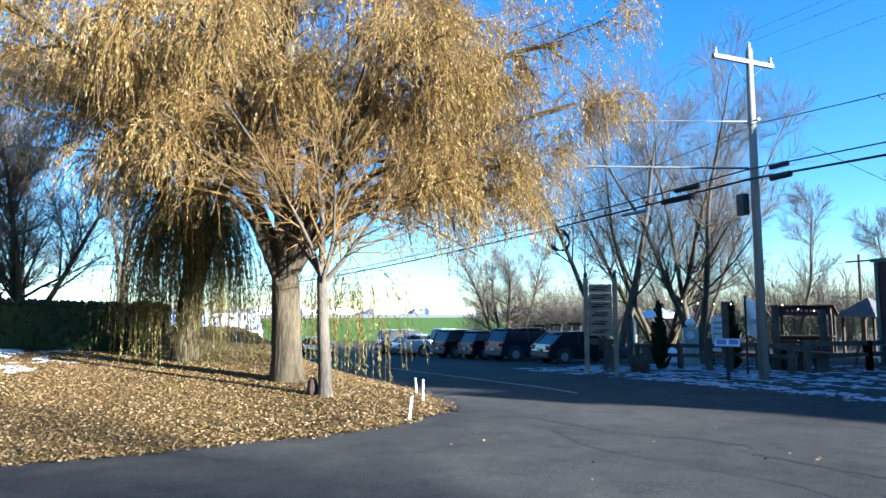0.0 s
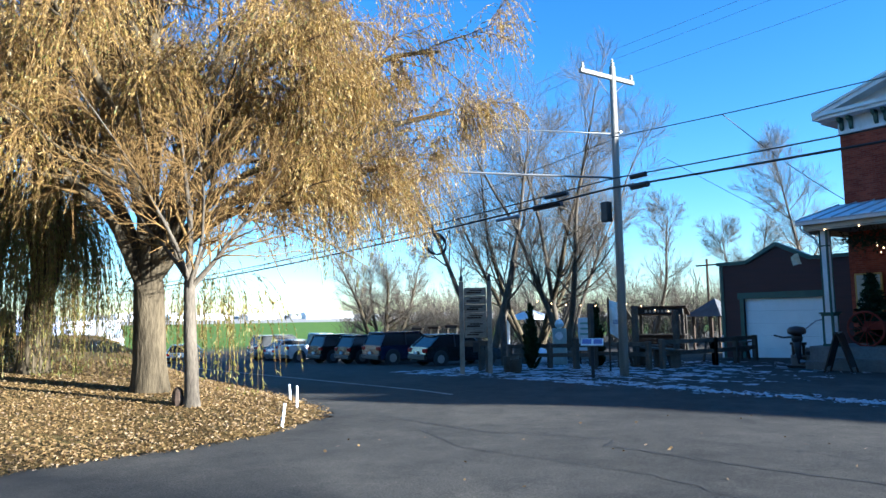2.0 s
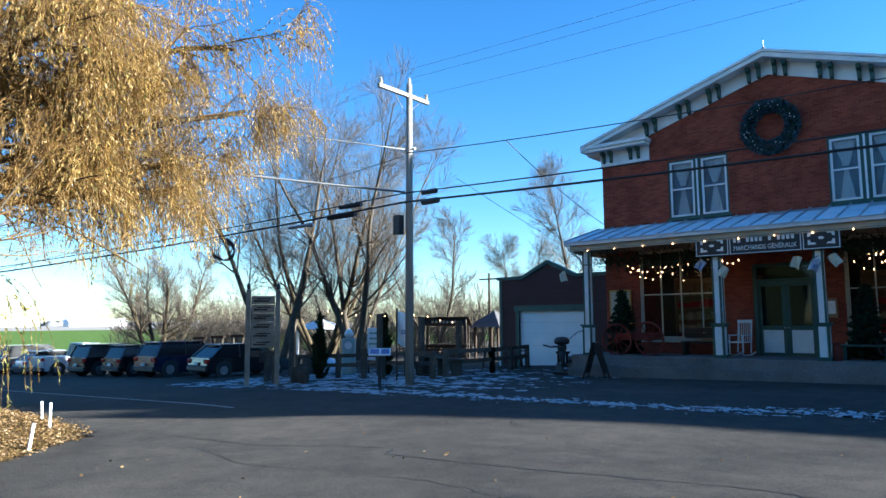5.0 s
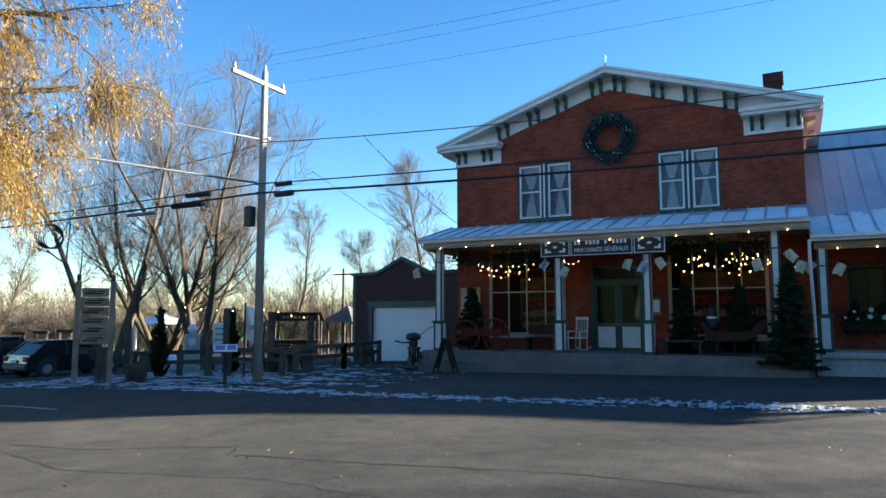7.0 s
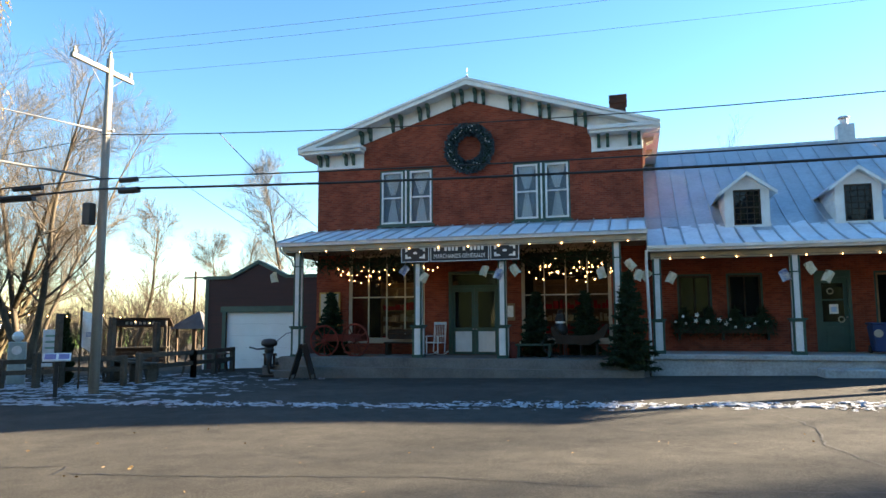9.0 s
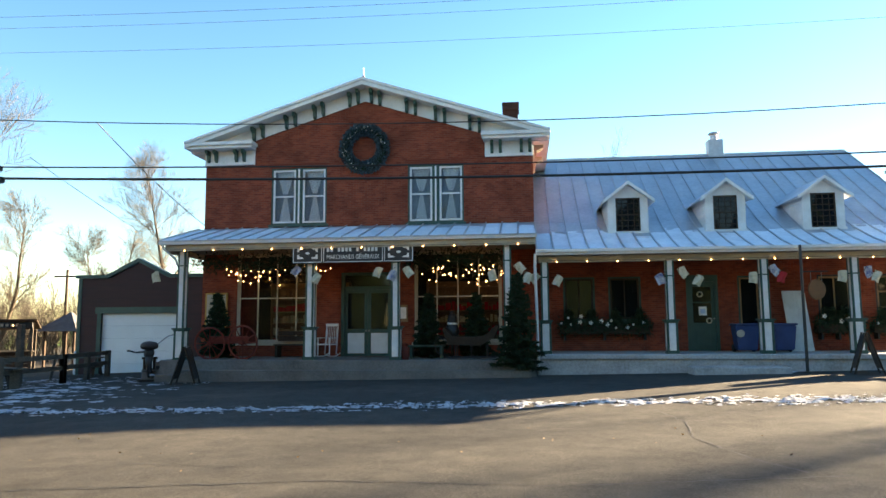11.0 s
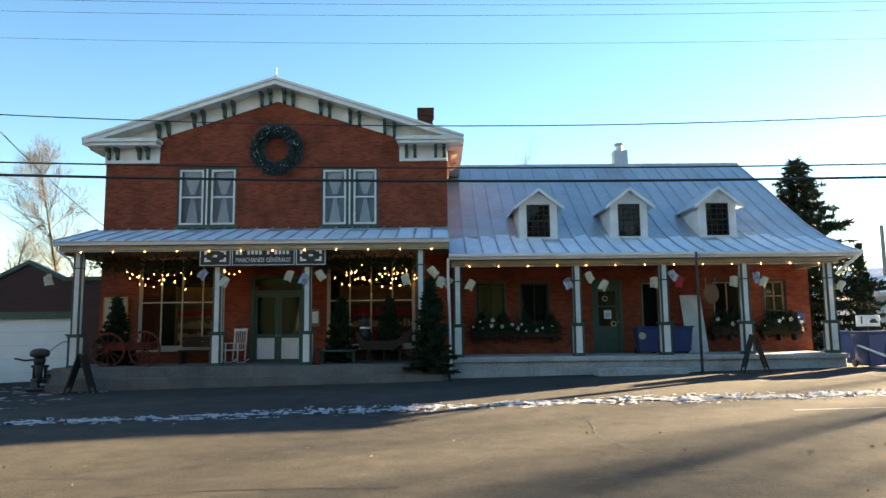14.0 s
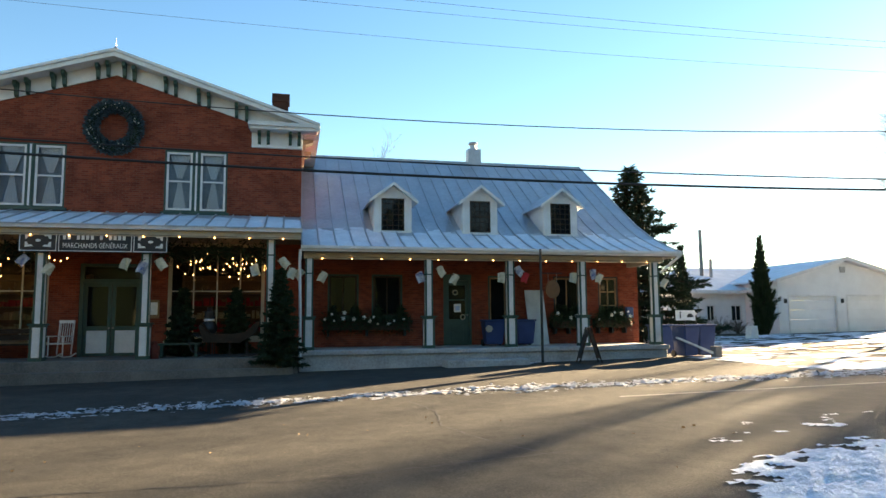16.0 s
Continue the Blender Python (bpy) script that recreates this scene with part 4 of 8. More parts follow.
part("side_wall", boxes(((GX0, GY + 0.2, -0.6), (GX0 + 0.2, 34, 3.4)), ((GX1 - 0.2, GY + 0.2, -0.6), (GX1, 34, 3.4)), ((GX0, 34, -0.6), (GX1, 34.2, 3.4))), "dark_red", garage)
part("roof", boxes(((GX0 - 0.1, GY + 0.2, 3.4), (GX1 + 0.1, 34.3, 3.5))), "tin", garage)
bm = bmesh.new()
prism(bm, [(GX0 - 0.12, GY - 0.1, 3.62), (-17.2, GY - 0.1, 3.62), (-15.85, GY - 0.1, 4.28), (-14.5, GY - 0.1, 3.62), (GX1 + 0.1, GY - 0.1, 3.62), (GX1 + 0.1, GY - 0.1, 3.76), (-14.45, GY - 0.1, 3.76), (-15.85, GY - 0.1, 4.44), (-17.25, GY - 0.1, 3.76), (GX0 - 0.12, GY - 0.1, 3.76)], (0, 0.3, 0))
part("cornice", bm, "green", garage)
part("frame_board", boxes(((-17.62, GY - 0.03, -0.5), (-17.45, GY + 0.02, 2.3)), ((-14.1, GY - 0.03, -0.5), (-13.93, GY + 0.02, 2.3)), ((-17.7, GY - 0.05, 2.14), (-13.85, GY + 0.02, 2.4)), ((GX0 - 0.03, GY - 0.03, -0.5), (GX0 + 0.13, GY + 0.02, 3.6))), "green", garage)
dr = part("garage_door", boxes(*[((-17.45, GY + 0.1, -0.45 + k * 0.52), (-14.1, GY + 0.15, -0.45 + k * 0.52 + 0.515)) for k in range(5)]), "gate_white", garage, "white sectional garage door")
part("white_corner_board", boxes(((GX0 - 0.06, GY - 0.05, -0.5), (GX0 + 0.02, GY - 0.031, 0.6))), "white", garage)


# ---- trees ----
def unit(v):
    return v / (np.linalg.norm(v) + 1e-9)


def tubes(lines, sides):
    """Vertices and quads of tapering tubes along many polylines of (points, radii)."""
    V, F, base = [], [], 0
    ang = np.arange(sides) * 2 * np.pi / sides
    ca, sa = np.cos(ang), np.sin(ang)
    for pts, rad in lines:
        n = len(pts)
        d = np.gradient(pts, axis=0)
        d /= np.linalg.norm(d, axis=1, keepdims=True) + 1e-9
        up = np.where(np.abs(d[:, 2:3]) < 0.9, np.array([[0, 0, 1.0]]), np.array([[1.0, 0, 0]]))
        a = np.cross(d, up)
        a /= np.linalg.norm(a, axis=1, keepdims=True) + 1e-9
        b = np.cross(d, a)
        v = pts[:, None, :] + rad[:, None, None] * (a[:, None, :] * ca[None, :, None] + b[:, None, :] * sa[None, :, None])
        V.append(v.reshape(-1, 3))
        i = np.arange(n - 1)[:, None] * sides
        k = np.arange(sides)[None, :]
        k2 = (k + 1) % sides
        F.append(np.stack([i + k, i + k2, i + sides + k2, i + sides + k], -1).reshape(-1, 4) + base)
        base += n * sides
    return np.concatenate(V), np.concatenate(F)


def limb(rng, p, d, length, r0, r1, n, wobble, lift):
    """One bending branch: lift > 0 turns it up, < 0 lets it hang."""
    pts, rad = [p.copy()], [r0]
    step = length / n
    for i in range(n):
        d = unit(d + rng.normal(0, wobble, 3) + np.array([0, 0, lift]) / n)
        p = p + d * step
        pts.append(p.copy())
        rad.append(r0 + (r1 - r0) * (i + 1) / n)
    return np.array(pts), np.array(rad)


def side_way(rng, d, angle):
    a = unit(np.cross(d, rng.normal(0, 1, 3)))
    return unit(d * math.cos(angle) + a * math.sin(angle))


def branch_out(rng, line, count, length, ratio, angle, wobble, lift, n, start=0.25, tip=0.25, flat=0.0):
    """Side branches of one limb, shorter towards its tip."""
    pts, rad = line
    out = []
    for t in np.sort(rng.uniform(start, 1.0, count)):
        f = t * (len(pts) - 1)
        i = min(int(f), len(pts) - 2)
        p = pts[i] + (pts[i + 1] - pts[i]) * (f - i)
        d = unit(pts[i + 1] - pts[i])
        r = (rad[i] + (rad[i + 1] - rad[i]) * (f - i)) * ratio
        L = length * (1.15 - 0.65 * t) * rng.uniform(0.7, 1.2)
        w = side_way(rng, d, rng.normal(angle, 0.18))
        if flat and w[2] < -0.2:
            w[2] *= -0.5
        out.append(limb(rng, p, w, L, r, r * tip, n, wobble, lift))
    return out


def tree_thing(name, at, label, category, group=""):
    return thing(name, at, label, category, group)


def mesh_part(name, parent, vf, material, smooth=True, label=""):
    ob = new(name, raw(name, vf[0], vf[1], material, smooth))
    ob.parent = parent
    if label:
        ob["label"] = label
    if name in ("branches", "twigs", "shoots", "leaves", "needles"):
        ob["kind"] = "stuff"
    return ob


def bare_tree(seed, at, height, label, stems=1, spread=0.25, r=0.2, lean=(0, 0), bark="bark_light", twig="twig_grey", density=1.0, low=0.3, lift=0.9, group="bare trees", levels=3):
    """Leafless tree: stems, limbs, boughs and fine twigs."""
    rng = np.random.default_rng(seed)
    t = tree_thing("bare_tree", at, label, "tree", group)
    trunks, limbs, boughs, twigs = [], [], [], []
    for s in range(stems):
        a = rng.uniform(0, 6.28) if stems == 1 else 6.28 * s / stems + rng.uniform(-0.4, 0.4)
        tilt = spread * (0.15 if stems == 1 else rng.uniform(0.5, 1.1))
        d = unit(np.array([math.cos(a) * tilt + lean[0], math.sin(a) * tilt + lean[1], 1.0]))
        h = height * rng.uniform(0.78, 1.0) if stems > 1 else height * 0.92
        start = np.array([math.cos(a), math.sin(a), 0]) * (0.0 if stems == 1 else r * 0.7) + np.array([0, 0, -0.15])
        tr = limb(rng, start, d, h, r * (1.0 if s == 0 else rng.uniform(0.6, 0.95)), 0.02, 14, 0.05, 0.35)
        tr[1][0] *= 1.35
        trunks.append(tr)
    for tr in trunks:
        limbs += branch_out(rng, tr, int(13 * density), height * 0.30, 0.42, 0.72, 0.06, lift, 8, low, 0.14)
    for l in limbs:
        boughs += branch_out(rng, l, int(9 * density), height * 0.14, 0.5, 0.66, 0.08, lift * 0.6, 5, 0.15, 0.25)
    for l in trunks:
        boughs += branch_out(rng, l, int(12 * density), height * 0.12, 0.22, 0.6, 0.07, lift, 5, 0.45, 0.3)
    if levels > 2:
        for l in boughs:
            twigs += branch_out(rng, l, int(6 * density), height * 0.06, 0.55, 0.65, 0.08, 0.3, 2, 0.1, 0.5)
    for l in twigs:
        l[1][:] = np.maximum(l[1], 0.0038)
    for l in boughs:
        l[1][:] = np.maximum(l[1], 0.008)
    for tr in trunks:
        mesh_part("trunk", t, tubes([tr], 9), bark)
    mesh_part("branches", t, tubes(limbs, 5), bark)
    for b in (boughs, twigs):
        if b:
            mesh_part("twigs", t, tubes(b, 3), twig)
    return t


def leaf_quads(rng, pts, ways, length, width, jitter=0.35):
    """Narrow pointed leaves, one diamond each."""
    n = len(pts)
    d = ways + rng.normal(0, jitter, (n, 3))
    d /= np.linalg.norm(d, axis=1, keepdims=True) + 1e-9
    s = np.cross(d, rng.normal(0, 1, (n, 3)))
    s /= np.linalg.norm(s, axis=1, keepdims=True) + 1e-9
    L = (length * rng.uniform(0.6, 1.3, n))[:, None]
    W = (width * rng.uniform(0.6, 1.3, n))[:, None]
    v = np.stack([pts, pts + d * L * 0.45 + s * W, pts + d * L, pts + d * L * 0.45 - s * W], 1).reshape(-1, 3)
    f = np.arange(n * 4).reshape(n, 4)
    return v, f


def strands(rng, starts, ways, length, n, hang=1.6, wobble=0.10):
    """Many drooping shoots at once: arrays of points (count, n + 1, 3)."""
    c = len(starts)
    L = length * rng.uniform(0.45, 1.25, c)
    p, d = starts.copy(), ways.copy()
    out = [p.copy()]
    for i in range(n):
        d = d + np.array([0, 0, -hang / n * 1.6]) + rng.normal(0, wobble, (c, 3))
        d /= np.linalg.norm(d, axis=1, keepdims=True)
        p = p + d * (L / n)[:, None]
        out.append(p.copy())
    return np.stack(out, 1)


def strand_tubes(P, r0, r1):
    """Three-sided shoots from strand points."""
    c, n, _ = P.shape
    rad = np.linspace(r0, r1, n)
    off = np.array([[1, 0, 0], [-0.5, 0.87, 0], [-0.5, -0.87, 0]])
    V = (P[:, :, None, :] + rad[None, :, None, None] * off[None, None]).reshape(-1, 3)
    base = (np.arange(c) * n * 3)[:, None, None]
    i = (np.arange(n - 1) * 3)[None, :, None]
    k = np.arange(3)[None, None, :]
    k2 = (k + 1) % 3
    F = np.stack([base + i + k, base + i + k2, base + i + 3 + k2, base + i + 3 + k], -1).reshape(-1, 4)
    return V, F


def arch(rng, p, out, up, length, r0, r1, n):
    """A willow limb: it leaves the trunk steeply, then leans out and levels off."""
    pts, rad = [p.copy()], [r0]
    wob = np.zeros(3)
    for i in range(n):
        s = (i + 1) / n
        wob = wob * 0.6 + rng.normal(0, 0.09, 3)
        d = unit(np.array([out[0] * (0.10 + 0.92 * s), out[1] * (0.10 + 0.92 * s), up * (1.0 - 0.45 * s * s)]) + wob * (0.3 + s))
        p = p + d * (length / n)
        pts.append(p.copy())
        rad.append(r0 * 0.85 * (1 - s) ** 0.8 + r1)
    return np.array(pts), np.array(rad)


def willow(seed, at, height, label, crown, trunk_r, fork, limbs_spec, n_strand, leaves, olive, low_skirt=0, rz=0.0, strand_len=1.5):
    """Weeping willow: forked trunk, spreading limbs, drooping shoots set with narrow leaves."""
    rng = np.random.default_rng(seed)
    t = tree_thing("willow_tree", at, label, "tree", "weeping willows")
    main, limbs, boughs = [], [], []
    base = limb(rng, np.array([0, 0, -0.2]), np.array([0.03, 0.02, 1.0]), fork + 0.3, trunk_r * 1.12, trunk_r * 0.9, 8, 0.02, 0)
    base[1][0] *= 1.3
    base[1][1] *= 1.1
    base[1][-2:] *= np.array([0.85, 0.6])
    top = base[0][-1]
    for (ax_, ay_, up, L, rr) in limbs_spec:
        main.append(arch(rng, top + np.array([ax_, ay_, 0]) * 0.1 + np.array([0, 0, -0.9]), np.array([ax_, ay_]), up, L, trunk_r * rr, 0.04, 16))
    for m in main:
        limbs += branch_out(rng, m, 10, crown * 0.62, 0.5, 0.7, 0.10, 0.05, 9, 0.3, 0.2)
    for l in main + limbs:
        boughs += branch_out(rng, l, 8, crown * 0.28, 0.5, 0.75, 0.12, -0.3, 5, 0.25, 0.3)
    mesh_part("trunk", t, tubes([base], 14), "bark")
    for m in main:
        mesh_part("limb", t, tubes([m], 9), "bark")
    mesh_part("branches", t, tubes(limbs, 6), "bark")
    for b in boughs:
        b[1][:] = np.maximum(b[1], 0.009)
    mesh_part("twigs", t, tubes(boughs, 4), "twig")
    pool = boughs + limbs
    pw = rng.random(len(pool)) ** 1.3
    pick = rng.choice(len(pool), n_strand, p=pw / pw.sum())
    S, W = [], []
    for i in pick:
        pts = pool[i][0]
        f = rng.uniform(0.25, 1.0) * (len(pts) - 1)
        j = min(int(f), len(pts) - 2)
        S.append(pts[j] + (pts[j + 1] - pts[j]) * (f - j))
        W.append(unit(unit(pts[j + 1] - pts[j]) * 0.7 + rng.normal(0, 0.5, 3) + np.array([0, 0, 0.15])))
    P = strands(rng, np.array(S), np.array(W), strand_len, 5)
    keep = P[:, -1, 2] > (3.1 + rng.normal(0, 0.6, len(P)) if not low_skirt else 1.2)
    P = P[keep]
    mesh_part("shoots", t, strand_tubes(P, 0.0065, 0.003), "twig", False)
    c, n, _ = P.shape
    # leaves thin out on some shoots and gather on others
    weight = rng.random(c) ** 1.2
    which = rng.choice(c, leaves, p=weight / weight.sum())
    f = rng.uniform(0.1, 0.999, leaves) * (n - 1)
    j = f.astype(int)
    q = P[which, j] + (P[which, np.minimum(j + 1, n - 1)] - P[which, j]) * (f - j)[:, None]
    w = P[which, np.minimum(j + 1, n - 1)] - P[which, j]
    w = w / (np.linalg.norm(w, axis=1, keepdims=True) + 1e-9) + np.array([0, 0, -0.5])
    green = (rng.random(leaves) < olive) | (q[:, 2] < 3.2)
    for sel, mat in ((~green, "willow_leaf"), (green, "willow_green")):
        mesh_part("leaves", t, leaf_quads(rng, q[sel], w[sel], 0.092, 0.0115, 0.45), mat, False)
    return t


def on_lawn(x, y, dz=0.0):
    return (x, y, float(lz(x, y)) + dz)


def on_ground(x, y, dz=0.0):
    return (x, y, float(gz(x, y)) + dz)


SPEC_A = [(0.40, 0.95, 1.0, 10.5, 0.42), (0.55, 1.15, 0.75, 9.0, 0.36), (0.15, 0.5, 1.0, 10.0, 0.5), (-0.20, -0.25, 1.0, 10.5, 0.62), (0.2, 0.1, 1.0, 10.5, 0.62), (0.8, 0.4, 0.8, 6.5, 0.34), (-0.85, 0.2, 0.9, 8.5, 0.42), (0.0, -0.85, 0.8, 9.0, 0.4), (-0.4, 0.8, 0.8, 8.5, 0.4), (-0.5, -1.0, 0.6, 8.5, 0.36), (0.7, -0.6, 0.75, 7.0, 0.34), (0.35, -1.2, 0.6, 8.5, 0.32), (0.25, 0.9, 0.5, 6.0, 0.28), (0.5, 1.2, 0.42, 8.0, 0.28), (0.25, 1.0, 0.32, 7.0, 0.26), (0.6, 0.9, 0.36, 6.0, 0.24)]
willow(3, on_lawn(-16.2, 2.9), 14.0, "large weeping willow with golden autumn leaves on a lawn", 5.2, 0.33, 3.0, SPEC_A, 20000, 200000, 0.16, strand_len=1.1)
SPEC_B = [(-0.2, -0.2, 1.0, 10.0, 0.7), (0.3, 0.2, 1.0, 10.0, 0.7), (-0.8, 0.1, 0.8, 8.5, 0.42), (0.1, -1.0, 0.8, 9.0, 0.42), (0.3, 0.8, 0.8, 7.0, 0.42), (-0.5, -0.9, 0.8, 9.0, 0.36)]
willow(11, on_lawn(-21.2, 0.9), 12.5, "weeping willow with olive and gold hanging shoots", 5.4, 0.34, 3.0, SPEC_B, 9000, 105000, 0.25, low_skirt=1, strand_len=1.4)

# hanging shoots round the lower trunk of the second willow and before the road
rng = np.random.default_rng(21)


def hanging_curtain(name, cx, cy, rad, ztop, length, count, leaves, label):
    t = tree_thing(name, on_lawn(cx, cy), label, "foliage", "low hanging willow shoots")
    a = rng.uniform(0, 6.28, count)
    rr = rad * np.sqrt(rng.random(count))
    z0 = float(lz(cx, cy))
    S = np.stack([rr * np.cos(a), rr * np.sin(a), ztop + rng.normal(0, 0.4, count)], 1)
    P = strands(rng, S, np.stack([np.cos(a) * 0.5, np.sin(a) * 0.5, np.zeros(count)], 1) + rng.normal(0, 0.3, (count, 3)), length, 8, 3.0, 0.06)
    P[:, :, 2] = np.maximum(P[:, :, 2], 0.03)
    mesh_part("shoots", t, strand_tubes(P, 0.006, 0.003), "twig", False)
    which = rng.integers(0, count, leaves)
    f = rng.uniform(0.05, 0.999, leaves) * 8
    j = f.astype(int)
    q = P[which, j] + (P[which, j + 1] - P[which, j]) * (f - j)[:, None]
    w = P[which, j + 1] - P[which, j]
    w = w / (np.linalg.norm(w, axis=1, keepdims=True) + 1e-9) + np.array([0, 0, -0.3])
    mesh_part("leaves", t, leaf_quads(rng, q, w, 0.12, 0.014, 0.3), "willow_green", False)


hanging_curtain("willow_shoots", -21.2, 0.9, 1.0, 4.6, 4.2, 850, 34000, "olive hanging willow shoots round a trunk")
hanging_curtain("willow_shoots", -19.6, 4.2, 1.3, 2.6, 2.3, 130, 3600, "thin olive willow shoots hanging over the lawn edge")
hanging_curtain("willow_shoots", -16.9, 4.9, 0.6, 2.4, 2.3, 45, 1300, "thin olive willow shoots hanging over the lawn edge")


def young_tree(at):
    rng = np.random.default_rng(17)
    t = tree_thing("young_tree", at, "slender young tree with bare golden-grey twigs on the lawn", "tree")
    tr = limb(rng, np.array([0, 0, -0.1]), np.array([0.0, 0.0, 1.0]), 2.5, 0.145, 0.105, 8, 0.015, 0)
    tr[1][0] *= 1.35
    top = tr[0][-1]
    mains = []
    for i in range(7):
        a = i * 2.4 + rng.uniform(-0.3, 0.3)
        tilt = rng.uniform(0.45, 1.35)
        mains.append(limb(rng, top + np.array([0, 0, rng.uniform(-0.35, 0.1)]), unit(np.array([math.cos(a) * tilt, math.sin(a) * tilt, 1.0])), rng.uniform(2.8, 4.0), 0.045, 0.010, 10, 0.07, 0.25))
    mains.append(limb(rng, top, np.array([0.05, 0, 1.0]), 3.6, 0.08, 0.012, 10, 0.05, 0))
    b1, b2, b3 = [], [], []
    for m in mains:
        b1 += branch_out(rng, m, 9, 1.6, 0.5, 0.6, 0.10, 0.25, 7, 0.15, 0.3)
    for m in b1 + mains:
        b2 += branch_out(rng, m, 7, 0.85, 0.5, 0.65, 0.12, 0.0, 5, 0.15, 0.4)
    for m in b2:
        b3 += branch_out(rng, m, 4, 0.45, 0.6, 0.6, 0.12, -0.1, 3, 0.1, 0.6)
    for g, r in ((b1, 0.008), (b2, 0.005), (b3, 0.0035)):
        for l in g:
            l[1][:] = np.maximum(l[1], r)
    mesh_part("trunk", t, tubes([tr], 12), "bark_light")
    for m in mains:
        mesh_part("limb", t, tubes([m], 7), "bark_light")
    mesh_part("twigs", t, tubes(b1, 5), "twig")
    mesh_part("twigs", t, tubes(b2, 4), "twig")
    mesh_part("twigs", t, tubes(b3, 3), "twig")
    part("dark_stub", lathe(bmesh.new(), [(0.10, 0.0), (0.12, 0.12), (0.09, 0.3), (0.04, 0.36)], (-0.14, -0.22, 0), 10), "dark_wood", t, "dark stub at the foot of the trunk")
    return t


young_tree(on_lawn(-13.75, 3.2))

# trees round the market yard
bare_tree(31, on_ground(-30.2, 22.8), 15.5, "tall bare maple with pale upright limbs", 3, 0.5, 0.21, lift=0.4, group="bare yard maples", density=1.45, low=0.22)
bare_tree(32, on_ground(-30.8, 26.6), 16.0, "tall bare maple with several dark stems", 4, 0.6, 0.21, bark="bark", lift=0.4, group="bare yard maples", density=1.45, low=0.22)
bare_tree(33, on_ground(-27.9, 26.2), 15.0, "tall bare maple with clustered pale stems", 4, 0.4, 0.19, lift=0.4, group="bare yard maples", density=1.45, low=0.22)
bare_tree(34, on_ground(-54.0, 28.9), 10.5, "old gnarled bare willow with wide limbs", 4, 0.9, 0.30, low=0.2, lift=0.3, density=1.7, bark="bark")
bare_tree(35, on_ground(-29.5, 35.0), 9.0, "bare tree behind the market stalls", 2, 0.45, 0.15, density=1.6, low=0.2, lift=0.3)
bare_tree(36, on_ground(-27.0, 42.0), 9.0, "slim bare tree beyond the yard", 2, 0.45, 0.13, density=1.6, low=0.2, lift=0.3)
bare_tree(37, on_ground(-22.6, 42.0), 13.5, "bare tree behind the garage", 1, 0.3, 0.17, density=1.9, low=0.22, lift=0.35)
bare_tree(38, on_ground(-36.0, 33.0), 9.5, "bare tree behind the market stalls", 3, 0.5, 0.16, density=1.3, lift=0.5)
bare_tree(39, on_ground(6.0, 50.0), 14.6, "bare tree top behind the long house", 1, 0.3, 0.2, density=0.8)
bare_tree(40, on_ground(30.2, 27.6), 13.0, "slim bare tree in snowy yard", 1, 0.3, 0.16, density=1.4, low=0.25, lift=0.4)
bare_tree(41, on_ground(38.0, 29.0), 12.0, "bare tree by the street", 2, 0.3, 0.15, density=1.0)
bare_tree(42, on_ground(42.0, 25.5), 11.0, "bare tree by the street", 1, 0.3, 0.13, density=1.0)
bare_tree(47, on_ground(56.0, 37.0), 13.0, "bare tree far along the street", 3, 0.35, 0.16, density=1.1)
bare_tree(48, on_ground(50.0, 41.0), 14.0, "bare tree far along the street", 3, 0.35, 0.16, density=1.1)
bare_tree(50, on_ground(41.0, 30.5), 12.0, "bare tree by the street", 2, 0.35, 0.17, density=1.2)
bare_tree(51, on_ground(46.5, 33.0), 13.0, "bare tree by the street", 3, 0.35, 0.16, density=1.2)
bare_tree(52, on_ground(36.5, 22.5), 11.0, "bare tree by the street", 2, 0.4, 0.15, density=1.2)
bare_tree(43, on_lawn(-30.5, -4.6), 10.5, "dark bare tree behind a hedge", 3, 0.6, 0.18, bark="bark", low=0.12, lift=0.2, density=1.8)
bare_tree(44, on_lawn(-31.5, -8.0), 10.5, "dark bare tree behind a hedge", 3, 0.5, 0.17, bark="bark", low=0.15, lift=0.25, density=1.8)
bare_tree(49, on_lawn(-37.0, -5.6), 10.0, "dark bare tree behind a hedge", 2, 0.5, 0.17, bark="bark", low=0.15, lift=0.25, density=1.7)
bare_tree(45, on_lawn(-36.0, -1.3), 9.0, "sunlit bare tree behind a hedge", 2, 0.4, 0.26, low=0.3, lift=0.5)
bare_tree(46, on_lawn(-25.5, -5.3), 7.0, "sunlit bare tree on the lawn", 2, 0.5, 0.2, low=0.3, lift=0.5)


def thicket(name, seed, x0, x1, y0, y1, count, h, label):
    """A far belt of leafless shrubs."""
    rng = np.random.default_rng(seed)
    L = []
    for _ in range(count):
        x, y = rng.uniform(x0, x1), rng.uniform(y0, y1)
        p = np.array(on_ground(x, y))
        for _ in range(5):
            st = limb(rng, p, unit(np.array([rng.normal(0, 0.35), rng.normal(0, 0.35), 1.0])), h * rng.uniform(0.5, 1.1), 0.03, 0.012, 5, 0.1, 0.2)
            L.append(st)
            L += branch_out(rng, st, 7, h * 0.35, 0.6, 0.6, 0.12, 0.2, 3, 0.15, 0.7)
    for l in L:
        l[1][:] = np.maximum(l[1], 0.014)
    v, f = tubes(L, 3)
    tagged(new(name, raw(name, v, f, "twig_grey")), label, "bushes", kind="stuff")


thicket("thicket", 51, -75, -40, 34, 48, 190, 6.0, "belt of brown leafless bushes beyond the car park")
thicket("thicket", 52, -46, -22, 44, 62, 170, 5.6, "belt of brown leafless bushes behind the market yard")


